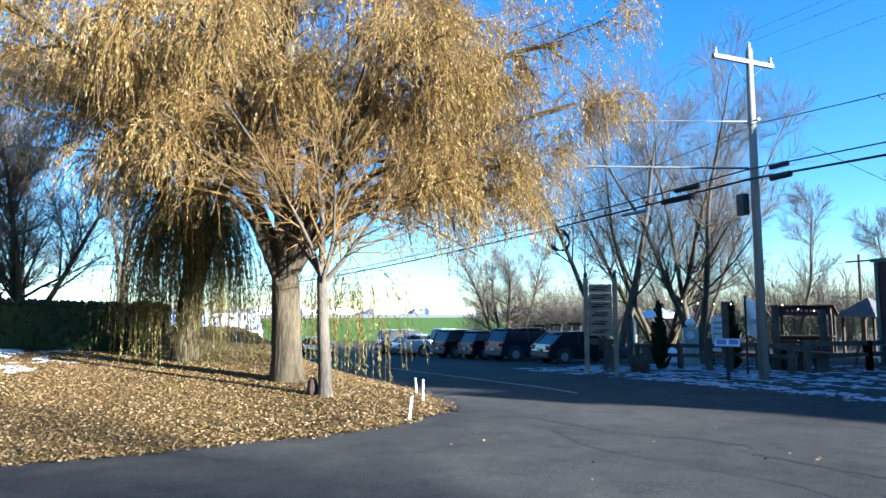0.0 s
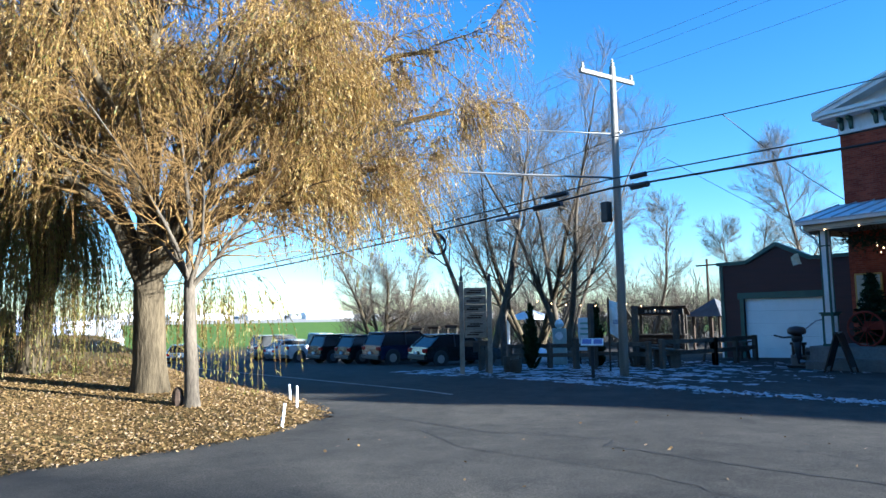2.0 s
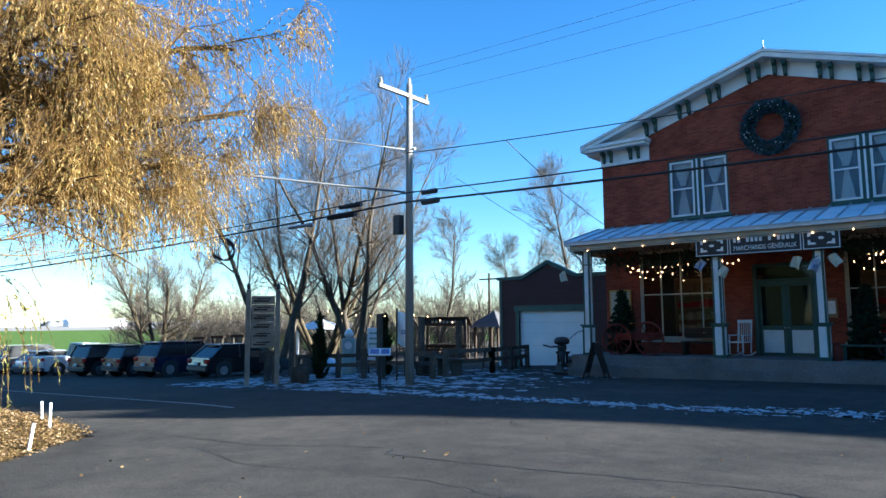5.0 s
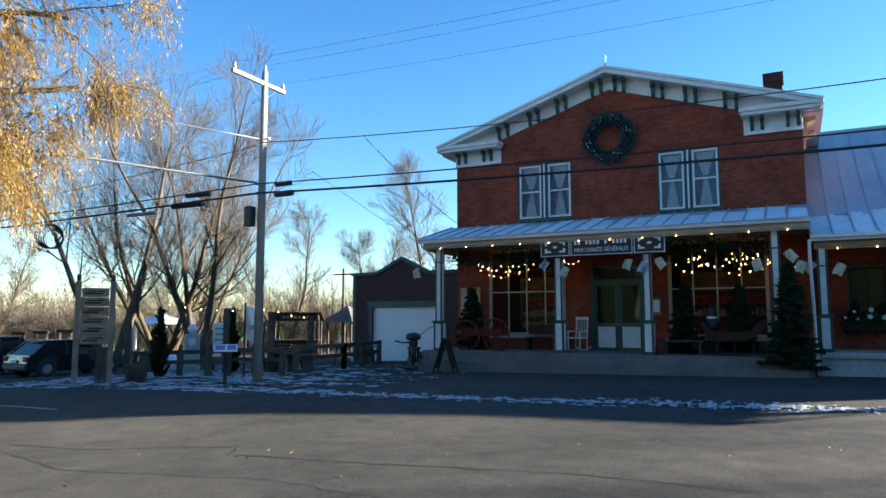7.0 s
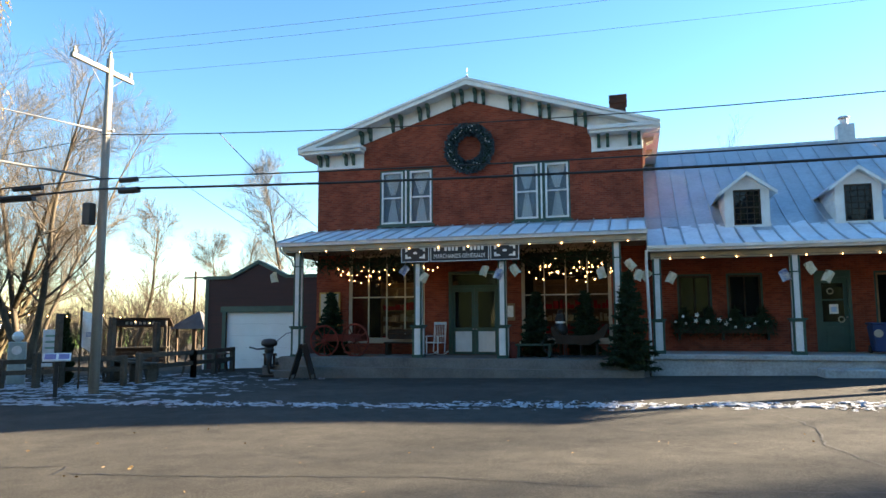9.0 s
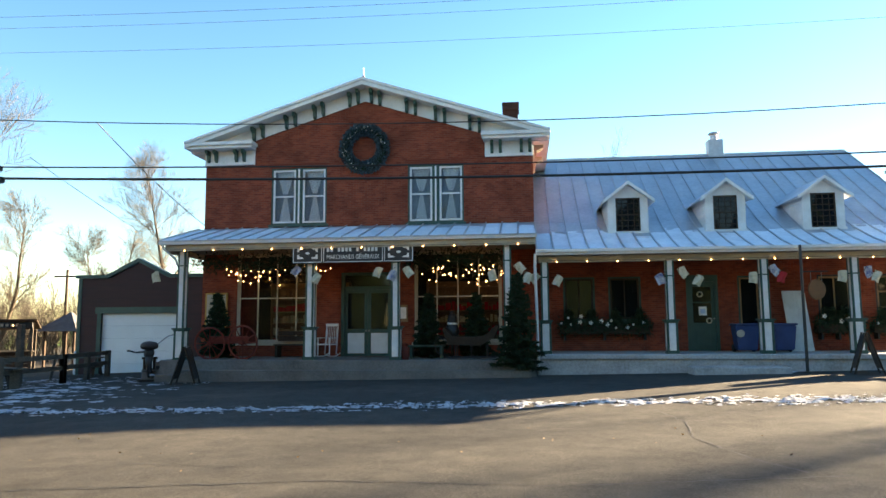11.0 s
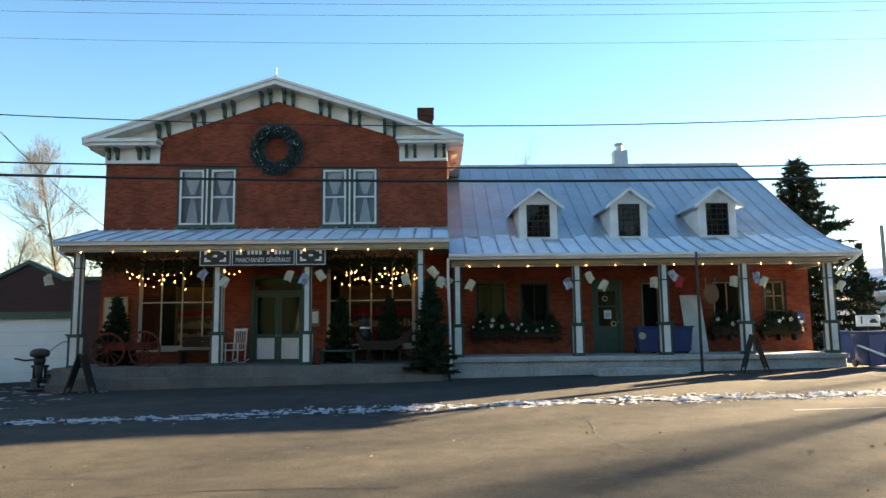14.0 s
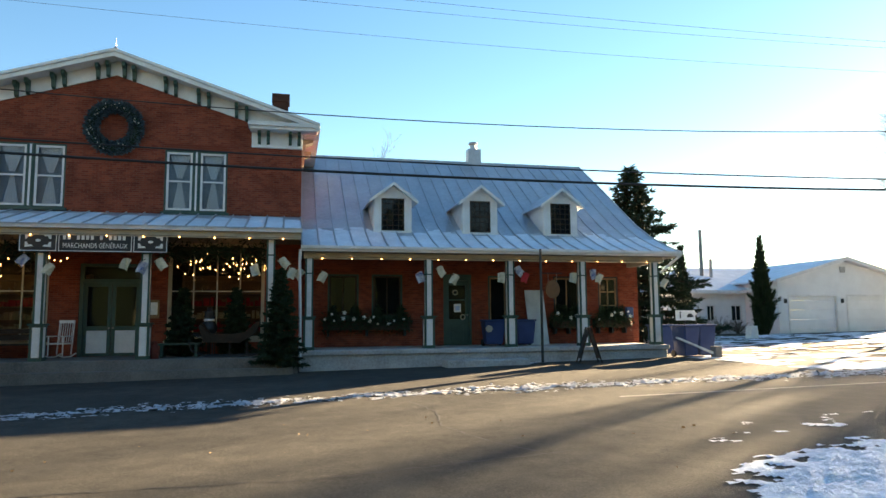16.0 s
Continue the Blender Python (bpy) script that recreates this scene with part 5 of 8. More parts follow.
def conifer(name, at, height, radius, label, seed, narrow=False):
    rng = np.random.default_rng(seed)
    t = tree_thing(name, at, label, "tree")
    mesh_part("trunk", t, tubes([limb(rng, np.array([0, 0, -0.1]), np.array([0, 0, 1.0]), height * 0.97, radius * 0.09, 0.015, 10, 0.01, 0)], 8), "bark")
    B = []
    n = int(height * (26 if narrow else (26 if height > 5 else 42)))
    for i in range(n):
        z = height * (0.03 + 0.95 * i / n)
        t0 = 1 - z / height
        r = radius * (t0 ** 0.8 if not narrow else min(1.0, 1.6 * t0) * (0.75 + 0.25 * min(1, z / height * 6))) * rng.uniform(0.65, 1.1)
        a = i * 2.4 + rng.uniform(-0.4, 0.4)
        up = 0.1 if not narrow else 1.4
        B.append(limb(rng, np.array([0, 0, z - (0.0 if not narrow else r * 0.9)]), unit(np.array([math.cos(a), math.sin(a), up])), max(r, 0.12) * (1.0 if not narrow else 1.6), 0.03, 0.008, 6, 0.05, -0.15 if not narrow else 0.6))
    mesh_part("branches", t, tubes(B, 4), "dark_wood")
    P, W = [], []
    for pts, rad in B:
        d = unit(pts[-1] - pts[0])
        L = np.linalg.norm(pts[-1] - pts[0])
        m = int(max(10, L * ((90 if not narrow else 110) if height > 5 else 330)))
        f = rng.uniform(0.12, 0.999, m) * (len(pts) - 1)
        j = f.astype(int)
        q = pts[j] + (pts[j + 1] - pts[j]) * (f - j)[:, None]
        side = rng.normal(0, 1, (m, 3)) * np.array([1, 1, 0.35])
        side /= np.linalg.norm(side, axis=1, keepdims=True)
        P.append(q)
        W.append(side * 0.8 + d * 0.7 + np.array([0, 0, -0.25 if not narrow else 0.6]))
    P, W = np.concatenate(P), np.concatenate(W)
    mesh_part("needles", t, leaf_quads(rng, P, W / (np.linalg.norm(W, axis=1, keepdims=True)), (0.30 if not narrow else 0.24) if height > 5 else 0.13, (0.034 if not narrow else 0.03) if height > 5 else 0.022, 0.25), "needles" if not narrow else "thuja", False)
    return t


conifer("spruce_tree", on_ground(17.5, 32.0), 9.4, 4.3, "dark green spruce behind the long house", 61)
conifer("cedar_tree", on_ground(21.6, 34.2), 5.2, 0.75, "narrow dark cedar beside the bins", 62, True)
conifer("cedar_tree", on_ground(29.3, 37.5), 6.2, 0.95, "tall narrow cedar before a white garage", 63, True)
conifer("cedar_tree", on_ground(-20.2, 17.2), 2.35, 0.48, "small dark cedar in the market yard", 64, True)
conifer("cedar_tree", on_ground(-19.2, 19.7), 2.3, 0.42, "small dark cedar in the market yard", 65, True)
conifer("christmas_tree", (-0.1, 21.14, 0.2), 3.0, 0.85, "dark potted fir tree on the porch corner", 66)
conifer("christmas_tree", (-10.55, 22.9, 0.5), 2.3, 0.75, "dark fir tree on the porch", 67)
conifer("christmas_tree", (-3.1, 22.95, 0.5), 2.2, 0.7, "dark fir tree on the porch", 68)
conifer("christmas_tree", (-1.5, 23.1, 0.5), 2.2, 0.7, "dark fir tree on the porch", 69)


# ---- hedge, fallen leaves, snow, cracks ----
def hedge():
    rng = np.random.default_rng(71)
    t = house_thing("hedge", on_lawn(-28.0, -3.0), "long clipped dark green hedge on the lawn", "hedge")
    z0 = t.location.z
    a, b = Vector((-24.3, 0.3, 0)), Vector((-29.0, -12.5, 0))
    d = (b - a).normalized()
    s = Vector((-d.y, d.x, 0))
    n = 16000
    u = rng.uniform(0, (b - a).length, n)
    face = rng.random(n)
    w = np.where(face < 0.45, -0.55 + rng.normal(0, 0.04, n), np.where(face < 0.9, rng.uniform(-0.55, 0.55, n), 0.55))
    h = np.where((face >= 0.45) & (face < 0.9), 1.45 + rng.normal(0, 0.04, n), rng.uniform(0.02, 1.46, n))
    endcap = rng.random(n) < 0.12
    u = np.where(endcap, rng.normal(0, 0.04, n), u)
    w = np.where(endcap, rng.uniform(-0.55, 0.55, n), w)
    h = np.where(endcap, rng.uniform(0.02, 1.45, n), h)
    x = a.x + d.x * u + s.x * w
    y = a.y + d.y * u + s.y * w
    base = lz(x, y)
    P = np.stack([x - t.location.x, y - t.location.y, base + h - z0], 1)
    core = []
    bm = bmesh.new()
    m = 24
    rows = []
    for i in range(m + 1):
        c = a + d * ((b - a).length * i / m)
        zz = float(lz(c.x, c.y))
        rows.append([bm.verts.new((c.x + s.x * k, c.y + s.y * k, zz + q)) for k, q in ((-0.5, -0.1), (-0.5, 1.36), (-0.42, 1.42), (0.42, 1.42), (0.5, 1.36), (0.5, -0.1))])
    for q, r in zip(rows, rows[1:]):
        for k in range(5):
            bm.faces.new((q[k], q[k + 1], r[k + 1], r[k]))
    bm.faces.new(rows[0])
    bm.faces.new(rows[-1][::-1])
    part("core", bm, "thuja", t)
    mesh_part("leaves", t, leaf_quads(rng, P, rng.normal(0, 1, (n, 3)), 0.13, 0.045, 0.3), "hedge_leaf", False)


hedge()

rng = np.random.default_rng(81)
n = 75000
x = -9.4 - rng.random(n) ** 1.3 * 15
y = rng.uniform(-7, 6.6, n)
d = inside_lawn(x, y)
k = (d > -0.25 * rng.random(n) ** 2)
x, y = x[k], y[k]
P = np.stack([x, y, np.maximum(lz(x, y), gz(x, y)) + 0.012], 1)
W = np.stack([rng.normal(0, 1, len(x)), rng.normal(0, 1, len(x)), rng.normal(0, 0.22, len(x))], 1)
v, f = leaf_quads(rng, P, W, 0.058, 0.013, 0.1)
tagged(new("fallen_leaves", raw("fallen_leaves", v, f, "litter")), "dry brown and golden leaves strewn over the lawn", "leaves", kind="stuff")
n = 90
x, y = rng.uniform(-10, 6, n), rng.uniform(3.5, 13, n)
v, f = leaf_quads(rng, np.stack([x, y, gz(x, y) + 0.012], 1), np.stack([rng.normal(0, 1, n), rng.normal(0, 1, n), rng.normal(0, 0.1, n)], 1), 0.055, 0.013, 0.1)
tagged(new("fallen_leaves", raw("fallen_leaves", v, f, "litter")), "a few dry leaves on the asphalt", "leaves", kind="stuff")


def grain(x, y, seed):
    """Smooth lattice noise between -1 and 1 for arrays."""
    tab = np.random.default_rng(seed + 500).uniform(-1, 1, (256, 256))
    xi, yi = np.floor(x).astype(int), np.floor(y).astype(int)
    u, w = x - xi, y - yi
    u, w = u * u * (3 - 2 * u), w * w * (3 - 2 * w)
    a, b = tab[xi % 256, yi % 256], tab[(xi + 1) % 256, yi % 256]
    c, d = tab[xi % 256, (yi + 1) % 256], tab[(xi + 1) % 256, (yi + 1) % 256]
    return (a * (1 - u) + b * u) * (1 - w) + (c * (1 - u) + d * u) * w


def snow(name, x0, x1, y0, y1, step, want, depth, label, seed=0.0, base=gz, freq=1.0, material="snow"):
    """Ragged patches of old snow: kept where a noise field is high, thin at their rims."""
    xs, ys = np.arange(x0, x1, step), np.arange(y0, y1, step)
    X, Y = np.meshgrid(xs, ys, indexing="ij")
    nz = sum(a * grain(X * k + seed, Y * k * 1.8, int(seed) + q) for q, (a, k) in enumerate(((0.55, freq), (0.4, freq * 2.3), (0.3, freq * 5.1), (0.2, freq * 11))))
    h = nz + want(X, Y)
    keep = h > 0
    rough = np.random.default_rng(int(seed * 10)).normal(0, 1, X.shape)
    Z = base(X, Y) + 0.006 + np.clip(h, 0, 1.2) * depth * (1 + 0.35 * rough)
    v = np.stack([X, Y, Z], -1).reshape(-1, 3)
    ny = len(ys)
    i, j = np.meshgrid(np.arange(len(xs) - 1), np.arange(ny - 1), indexing="ij")
    a = (i * ny + j).ravel()
    f = np.stack([a, a + ny, a + ny + 1, a + 1], 1)
    kk = keep.ravel()
    f = f[kk[f].sum(axis=1) >= 3]
    used = np.unique(f)
    rm = np.zeros(len(v), int)
    rm[used] = np.arange(len(used))
    tagged(new(name, raw(name, v[used], rm[f], material, True)), label, "snow", kind="stuff")


snow("snow_bank", -16, 17, 12.6, 15.6, 0.04, lambda x, y: 0.17 + 0.12 * ramp01(x, -2, 6) - np.abs(y - (13.9 + 0.25 * np.sin(x * 0.25 + 0.6) + 0.03 * x)) * (0.85 + 0.15 * np.sin(x * 0.9)) - 0.35 * ramp01(-x, 4, 9) * (y < 13.2), 0.045, "broken strip of dirty snow along the gutter", 3.0, gz, 5.2, "slush")
snow("snow_patch", -24, -9.5, 12.8, 24, 0.08, lambda x, y: 0.0 - 0.25 * ramp01(x, -13.5, -11.5) - 0.9 * ramp01(y, 18.5, 24) * 0.3, 0.025, "patchy trodden snow before the market yard", 9.0, gz, 2.4, "slush")
snow("snow_verge", 3.0, 14, 2.5, 8.8, 0.045, lambda x, y: 0.75 - 1.3 * ramp01(y - 0.2 * (x - 4), 5.5, 6.7) - 1.3 * ramp01(-x - 0.3 * (6 - y), -5.0, -3.8), 0.03, "sunlit crusted snow on the verge", 14.0, gz, 2.2)
snow("snow_yard", 13.5, 42, 14.6, 37, 0.22, lambda x, y: 0.12 - 0.3 * ramp01(-np.abs(y - 22.5), -3, 0), 0.03, "thin snow over a rutted gravel yard", 20.0)
snow("snow_patch", 0.4, 9, 20.3, 21.8, 0.06, lambda x, y: -0.30 - np.abs(y - 21.35) * 0.9, 0.05, "small snow remains by the porch step", 31.0)
snow("snow_patch", -26, -14, -9, -1.0, 0.15, lambda x, y: 0.12 - 0.6 * ramp01(y, -4.5, -1.0) - 0.7 * ramp01(x, -19, -15), 0.02, "light snow on the shaded lawn", 41.0, lz)


def crack(name, pts, width, seed):
    rng = random.Random(seed)
    bm = bmesh.new()
    line = []
    for (ax_, ay_), (bx_, by_) in zip(pts, pts[1:]):
        m = max(3, int(math.hypot(bx_ - ax_, by_ - ay_) / 0.12))
        for k in range(m):
            t = k / m
            line.append((ax_ + (bx_ - ax_) * t + rng.uniform(-0.035, 0.035), ay_ + (by_ - ay_) * t + rng.uniform(-0.035, 0.035)))
    prev = None
    for i, (x, y) in enumerate(line):
        q = line[min(i + 1, len(line) - 1)]
        p = line[max(i - 1, 0)]
        d = Vector((q[0] - p[0], q[1] - p[1])).normalized()
        w = width * rng.uniform(0.3, 1.0)
        z = float(gz(x, y)) + 0.005
        cur = (bm.verts.new((x - d.y * w, y + d.x * w, z)), bm.verts.new((x + d.y * w, y - d.x * w, z)))
        if prev:
            bm.faces.new((prev[0], prev[1], cur[1], cur[0]))
        prev = cur
    return tagged(solo(name, bm, "rubber", "jagged dark crack in the asphalt", "crack", "asphalt cracks", "structure"))


crack("road_crack", [(-10.6, 6.0), (-8.6, 6.2), (-7.4, 6.9), (-6.74, 7.1), (-6.5, 6.7), (-4.5, 6.9), (-2.2, 7.3), (0.5, 7.1), (3.5, 7.6)], 0.022, 1)
crack("road_crack", [(2.4, 13.0), (2.6, 11.4), (2.35, 10.0), (2.6, 8.6), (3.0, 7.6)], 0.022, 2)
crack("road_crack", [(-9.3, 5.6), (-7.6, 5.2), (-5.0, 5.8), (-3.0, 5.5)], 0.014, 3)
crack("road_crack", [(-5.0, 8.2), (-2.5, 8.0), (0.0, 8.3)], 0.012, 4)
M["old_line"] = surf("worn_road_paint", (0.16, 0.155, 0.14), (0.42, 0.41, 0.38), 3.0, 18, 0.8, 0, 0.2)
v, f = sheet(np.arange(-46, -13.3, 0.5), np.array([8.95, 9.07]), lambda x, y: gz(x, y) + 0.005)
v[:, 1] += np.clip(-13.5 - v[:, 0], 0, 60) * 0.03
tagged(new("road_line", raw("road_line", v, f, "old_line")), "worn white centre line on the street", "road marking", kind="structure")
v, f = sheet(np.arange(6.3, 70, 0.5), np.array([12.0, 12.1]), lambda x, y: gz(x, y) + 0.005)
tagged(new("road_line", raw("road_line", v, f, "old_line")), "worn white centre line on the street", "road marking", kind="structure")


# ---- poles and wires ----
def sag(a, b, drop, n=24):
    a, b = Vector(a), Vector(b)
    return [a.lerp(b, i / n) - Vector((0, 0, drop * 4 * (i / n) * (1 - i / n))) for i in range(n + 1)]


def utility_pole(at, height, label, r=0.14):
    p = thing("utility_pole", at, label, "utility pole", "utility poles")
    part("shaft", tube(bmesh.new(), [(0, 0, -0.2), (0, 0, height * 0.5), (0, 0, height)], [r, r * 0.85, r * 0.66], 14), "pole", p, smooth=True)
    arm = part("crossarm", boxes(((-0.06, -1.4, height - 0.44), (0.05, 0.95, height - 0.31)), bevel=0.01), "pole", p)
    for y in (-1.3, 0.85):
        part("insulator", lathe(bmesh.new(), [(0.02, 0), (0.05, 0.03), (0.06, 0.08), (0.03, 0.12), (0.05, 0.16), (0.02, 0.2)], (0, y, height - 0.31), 10), "cream", arm)
    part("insulator", lathe(bmesh.new(), [(0.02, 0), (0.05, 0.03), (0.06, 0.1), (0.03, 0.14), (0.05, 0.19), (0.02, 0.24)], (0, 0, height), 10), "cream", p)
    for s in (-1, 1):
        part("brace", rod(bmesh.new(), (-0.07, s * 0.6, height - 0.44), (-0.13, 0, height - 0.95), 0.014, None, 6), "steel", p)
    return p


PX, PY = -14.4, 15.86
PZ = float(gz(PX, PY))
pole = utility_pole((PX, PY, PZ), 9.55, "weathered wooden utility pole with crossarm and cables")
bx = part("junction_box", boxes(((-0.42, -0.32, 4.66), (-0.14, -0.08, 5.28)), bevel=0.02), "black", pole, "dark grey equipment box")
for z in (5.7, 6.0, 7.4):
    part("bracket", rod(bmesh.new(), (-0.25, 0, z), (0.25, 0, z), 0.03, None, 8), "steel", pole)
utility_pole((26.0, 16.8, float(gz(26, 16.8))), 9.55, "wooden utility pole at the far end of the street")
utility_pole((-64.0, 7.3, float(gz(-64, 7.3))), 8.5, "distant utility pole beside the car park", 0.14)
utility_pole((-27.0, -11.5, float(lz(-27, -11.5))), 9.0, "utility pole behind the hedge")
far_pole = thing("utility_pole", on_ground(30.0, 44.9), "grey pole beyond the bins", "utility pole", "utility poles")
part("shaft", rod(bmesh.new(), (0, 0, -0.2), (0, 0, 7.6), 0.17, 0.12, 10), "pole", far_pole)
yard_pole = thing("utility_pole", on_ground(-30.3, 42.5), "slim dark pole with crossarm beyond the yard", "utility pole", "utility poles")
part("shaft", rod(bmesh.new(), (0, 0, -0.2), (0, 0, 6.2), 0.11, 0.08, 8), "dark_wood", yard_pole)
part("crossarm", boxes(((-0.9, -0.05, 5.7), (0.9, 0.05, 5.8))), "dark_wood", yard_pole)


def wire(a, b, drop, r, label, mat="cable"):
    return tagged(solo("overhead_wire", tube(bmesh.new(), sag(a, b, drop), r, 5), mat, label, "wire", "overhead wires", smooth=True))


ZT = PZ + 9.2
E2 = 26.0
for dy, zt in ((-1.3, PZ + 9.44), (0.0, PZ + 9.75), (0.85, PZ + 9.44)):
    wire((PX, PY + dy, zt), (E2, 16.8 + dy, 9.75 if dy else 10.2), 0.45, 0.0045, "thin grey power wire from pole to pole", "wire")
    wire((PX, PY + dy, zt), (-64, 7.3 + dy, 6.3), 0.9, 0.0045, "thin grey power wire from pole to pole", "wire")
wire((PX, PY - 0.2, 7.0), (E2, 16.6, 7.9), 0.95, 0.014, "twisted black service wire along the street")
wire((PX, PY - 0.2, 5.72), (E2, 16.6, 5.95), 0.42, 0.020, "black cable along the street")
wire((PX, PY - 0.25, 5.42), (E2, 16.5, 5.62), 0.45, 0.033, "thick black cable bundle along the street")
wire((PX, PY - 0.2, 5.72), (-64, 7.3, 4.2), 0.55, 0.022, "black cable running west along the street")
wire((PX, PY - 0.25, 5.42), (-64, 7.3, 3.9), 0.5, 0.035, "thick black cable running west along the street")
wire((PX, PY - 0.2, 5.75), (-27, -11.5, 7.2), 0.25, 0.035, "pale thick cable crossing over the lawn", "wire")
wire((PX, PY - 0.2, 7.13), (-27, -11.5, 8.7), 0.3, 0.02, "pale cable crossing over the lawn", "wire")
wire((PX, PY, 7.0), (-64, 7.3, 3.5), 1.0, 0.012, "thin black wire running west along the street")
wire((-10.6, 15.75, 6.76), (-11.75, 24.2, 5.35), 0.12, 0.012, "service wire dropping to the store")
wire((-12.6, 16.0, 6.0), (-14.5, 40.0, 2.4), 0.3, 0.008, "thin wire running back over the yard")
for x, z, l, rr in ((-13.65, 5.62, 0.55, 0.075), (-13.65, 5.32, 0.62, 0.09), ):
    part_ = tagged(solo("cable_splice", rod(bmesh.new(), (x, PY - 0.22, z), (x + l, PY - 0.21, z + 0.01), rr, None, 10), "black", "black cable splice case", "splice case", "cable splices"))
for (t_, z, l, rr, lab) in ((0.055, 5.52, 0.9, 0.075, "black cable splice case"), (0.065, 5.22, 1.15, 0.10, "black cable splice case"), (0.10, 5.0, 1.1, 0.06, "grey cable splice case")):
    x0, y0 = PX + (-64 - PX) * t_, PY + (7.3 - PY) * t_
    d = Vector((-64 - PX, 7.3 - PY, -1.9)).normalized()
    tagged(solo("cable_splice", rod(bmesh.new(), (x0, y0, z), Vector((x0, y0, z)) + d * -l, rr, None, 10), "black" if "black" in lab else "steel", lab, "splice case", "cable splices"))
tcoil = 0.165
cx, cy = PX + (-64 - PX) * tcoil, PY + (7.3 - PY) * tcoil
bm = bmesh.new()
for i in range(5):
    ring(bm, (cx + 0.03 * i, cy + 0.02 * i, 4.45 - 0.03 * i), (0.75 + 0.05 * i, -0.55 + 0.1 * i, 0.05), 0.42 - 0.025 * i, 0.022, 26, 5)
tagged(solo("cable_coil", bm, "cable", "coil of spare black cable hanging from the wires", "cable coil"))


# ---- vehicles ----
def car(at, rz, L, W, H, colour, label, kind="hatch", category="car"):
    """Parked vehicle, nose along +y: lofted body, glasshouse, wheels, lamps and plates."""
    c = thing("parked_" + ("pickup" if kind == "pickup" else "car"), at, label, category, "parked vehicles", rz=rz)
    paint = plain("car_paint", colour, 0.25, 0.2, 0.6)
    cl = 0.19
    belt = H * 0.60
    nose, tail = L / 2, -L / 2
    if kind == "pickup":
        side = [(tail, 0.55), (tail, belt), (tail * 0.12, belt), (L * 0.22, belt), (nose - 0.25, belt - 0.06), (nose, belt - 0.25), (nose, cl + 0.2), (nose - 0.1, cl + 0.08), (tail + 0.1, cl + 0.12)]
        roof = [(-L * 0.10, belt), (-L * 0.075, H), (L * 0.09, H), (L * 0.23, belt)]
    elif kind == "suv":
        side = [(tail, cl + 0.25), (tail + 0.03, belt), (L * 0.18, belt), (nose - 0.25, belt - 0.12), (nose, belt - 0.3), (nose, cl + 0.2), (nose - 0.1, cl + 0.05), (tail + 0.1, cl + 0.08)]
        roof = [(tail + 0.12, belt), (tail + 0.38, H - 0.03), (L * 0.0, H), (L * 0.07, H - 0.04), (L * 0.24, belt)]
    else:
        side = [(tail, cl + 0.3), (tail + 0.05, belt), (L * 0.18, belt), (nose - 0.3, belt - 0.16), (nose, belt - 0.36), (nose, cl + 0.16), (nose - 0.1, cl), (tail + 0.1, cl + 0.04)]
        roof = [(tail + 0.2, belt), (tail + 0.75, H - 0.06), (-L * 0.04, H), (L * 0.06, H - 0.05), (L * 0.24, belt)]
    bm = bmesh.new()
    prism(bm, [(-W / 2, y, z) for y, z in side], (W, 0, 0))
    bmesh.ops.bevel(bm, geom=list(bm.edges), offset=0.07, segments=2, affect="EDGES")
    body = part("body", bm, paint, c, smooth=False)
    top = W / 2 - 0.17
    bm = bmesh.new()
    n = len(roof)
    low = W / 2 - 0.05
    lv = [bm.verts.new((-(low if z == belt else top), y, z if z == belt else z - 0.06)) for y, z in roof]
    rv = [bm.verts.new(((low if z == belt else top), y, z if z == belt else z - 0.06)) for y, z in roof]
    bm.faces.new(lv)
    bm.faces.new(rv[::-1])
    for i in range(n - 1):
        bm.faces.new((lv[i], lv[i + 1], rv[i + 1], rv[i]))
    bmesh.ops.bevel(bm, geom=list(bm.edges), offset=0.07, segments=2, affect="EDGES")
    part("glasshouse", bm, "car_glass", c, "dark tinted glass")
    bm = bmesh.new()
    upper = [(y, z) for y, z in roof if z != belt]
    ys = [p[0] for p in upper]
    box(bm, (-top - 0.01, min(ys) - 0.04, H - 0.085), (top + 0.01, max(ys) + 0.05, H - 0.005), 0.03)
    part("roof", bm, paint, c)
    for s in (-1, 1):
        for (ya, za), (yb, zb) in (((roof[0][0], belt), (roof[1][0], roof[1][1] - 0.05)), ((roof[-1][0], belt), (roof[-2][0], roof[-2][1] - 0.05))):
            part("pillar", rod(bmesh.new(), (s * (low - 0.0), ya, za), (s * (top + 0.0), yb, zb), 0.045, 0.04, 6), paint, c)
        ym = (roof[0][0] + roof[-1][0]) / 2 - 0.1
        part("pillar", rod(bmesh.new(), (s * low, ym, belt), (s * top, ym, H - 0.06), 0.04, None, 6), "black", c)
        part("mirror", boxes(((s * W / 2 if s > 0 else -W / 2 - 0.16, L * 0.17, belt + 0.02), (W / 2 + 0.16 if s > 0 else -W / 2, L * 0.17 + 0.09, belt + 0.15)), bevel=0.02), paint, c)
        part("tail_lamp", boxes(((s * (W / 2 - 0.32) if s > 0 else -W / 2 + 0.02, tail - 0.012, belt - 0.24), (W / 2 - 0.02 if s > 0 else -(W / 2 - 0.32), tail + 0.12, belt - 0.05)), bevel=0.02), plain("tail_lamp_red", (0.35, 0.01, 0.01), 0.2), c, "red tail lamp")
        part("headlamp", boxes(((s * (W / 2 - 0.4) if s > 0 else -W / 2 + 0.04, nose - 0.1, belt - 0.34), (W / 2 - 0.04 if s > 0 else -(W / 2 - 0.4), nose + 0.012, belt - 0.2)), bevel=0.02), "glass", c)
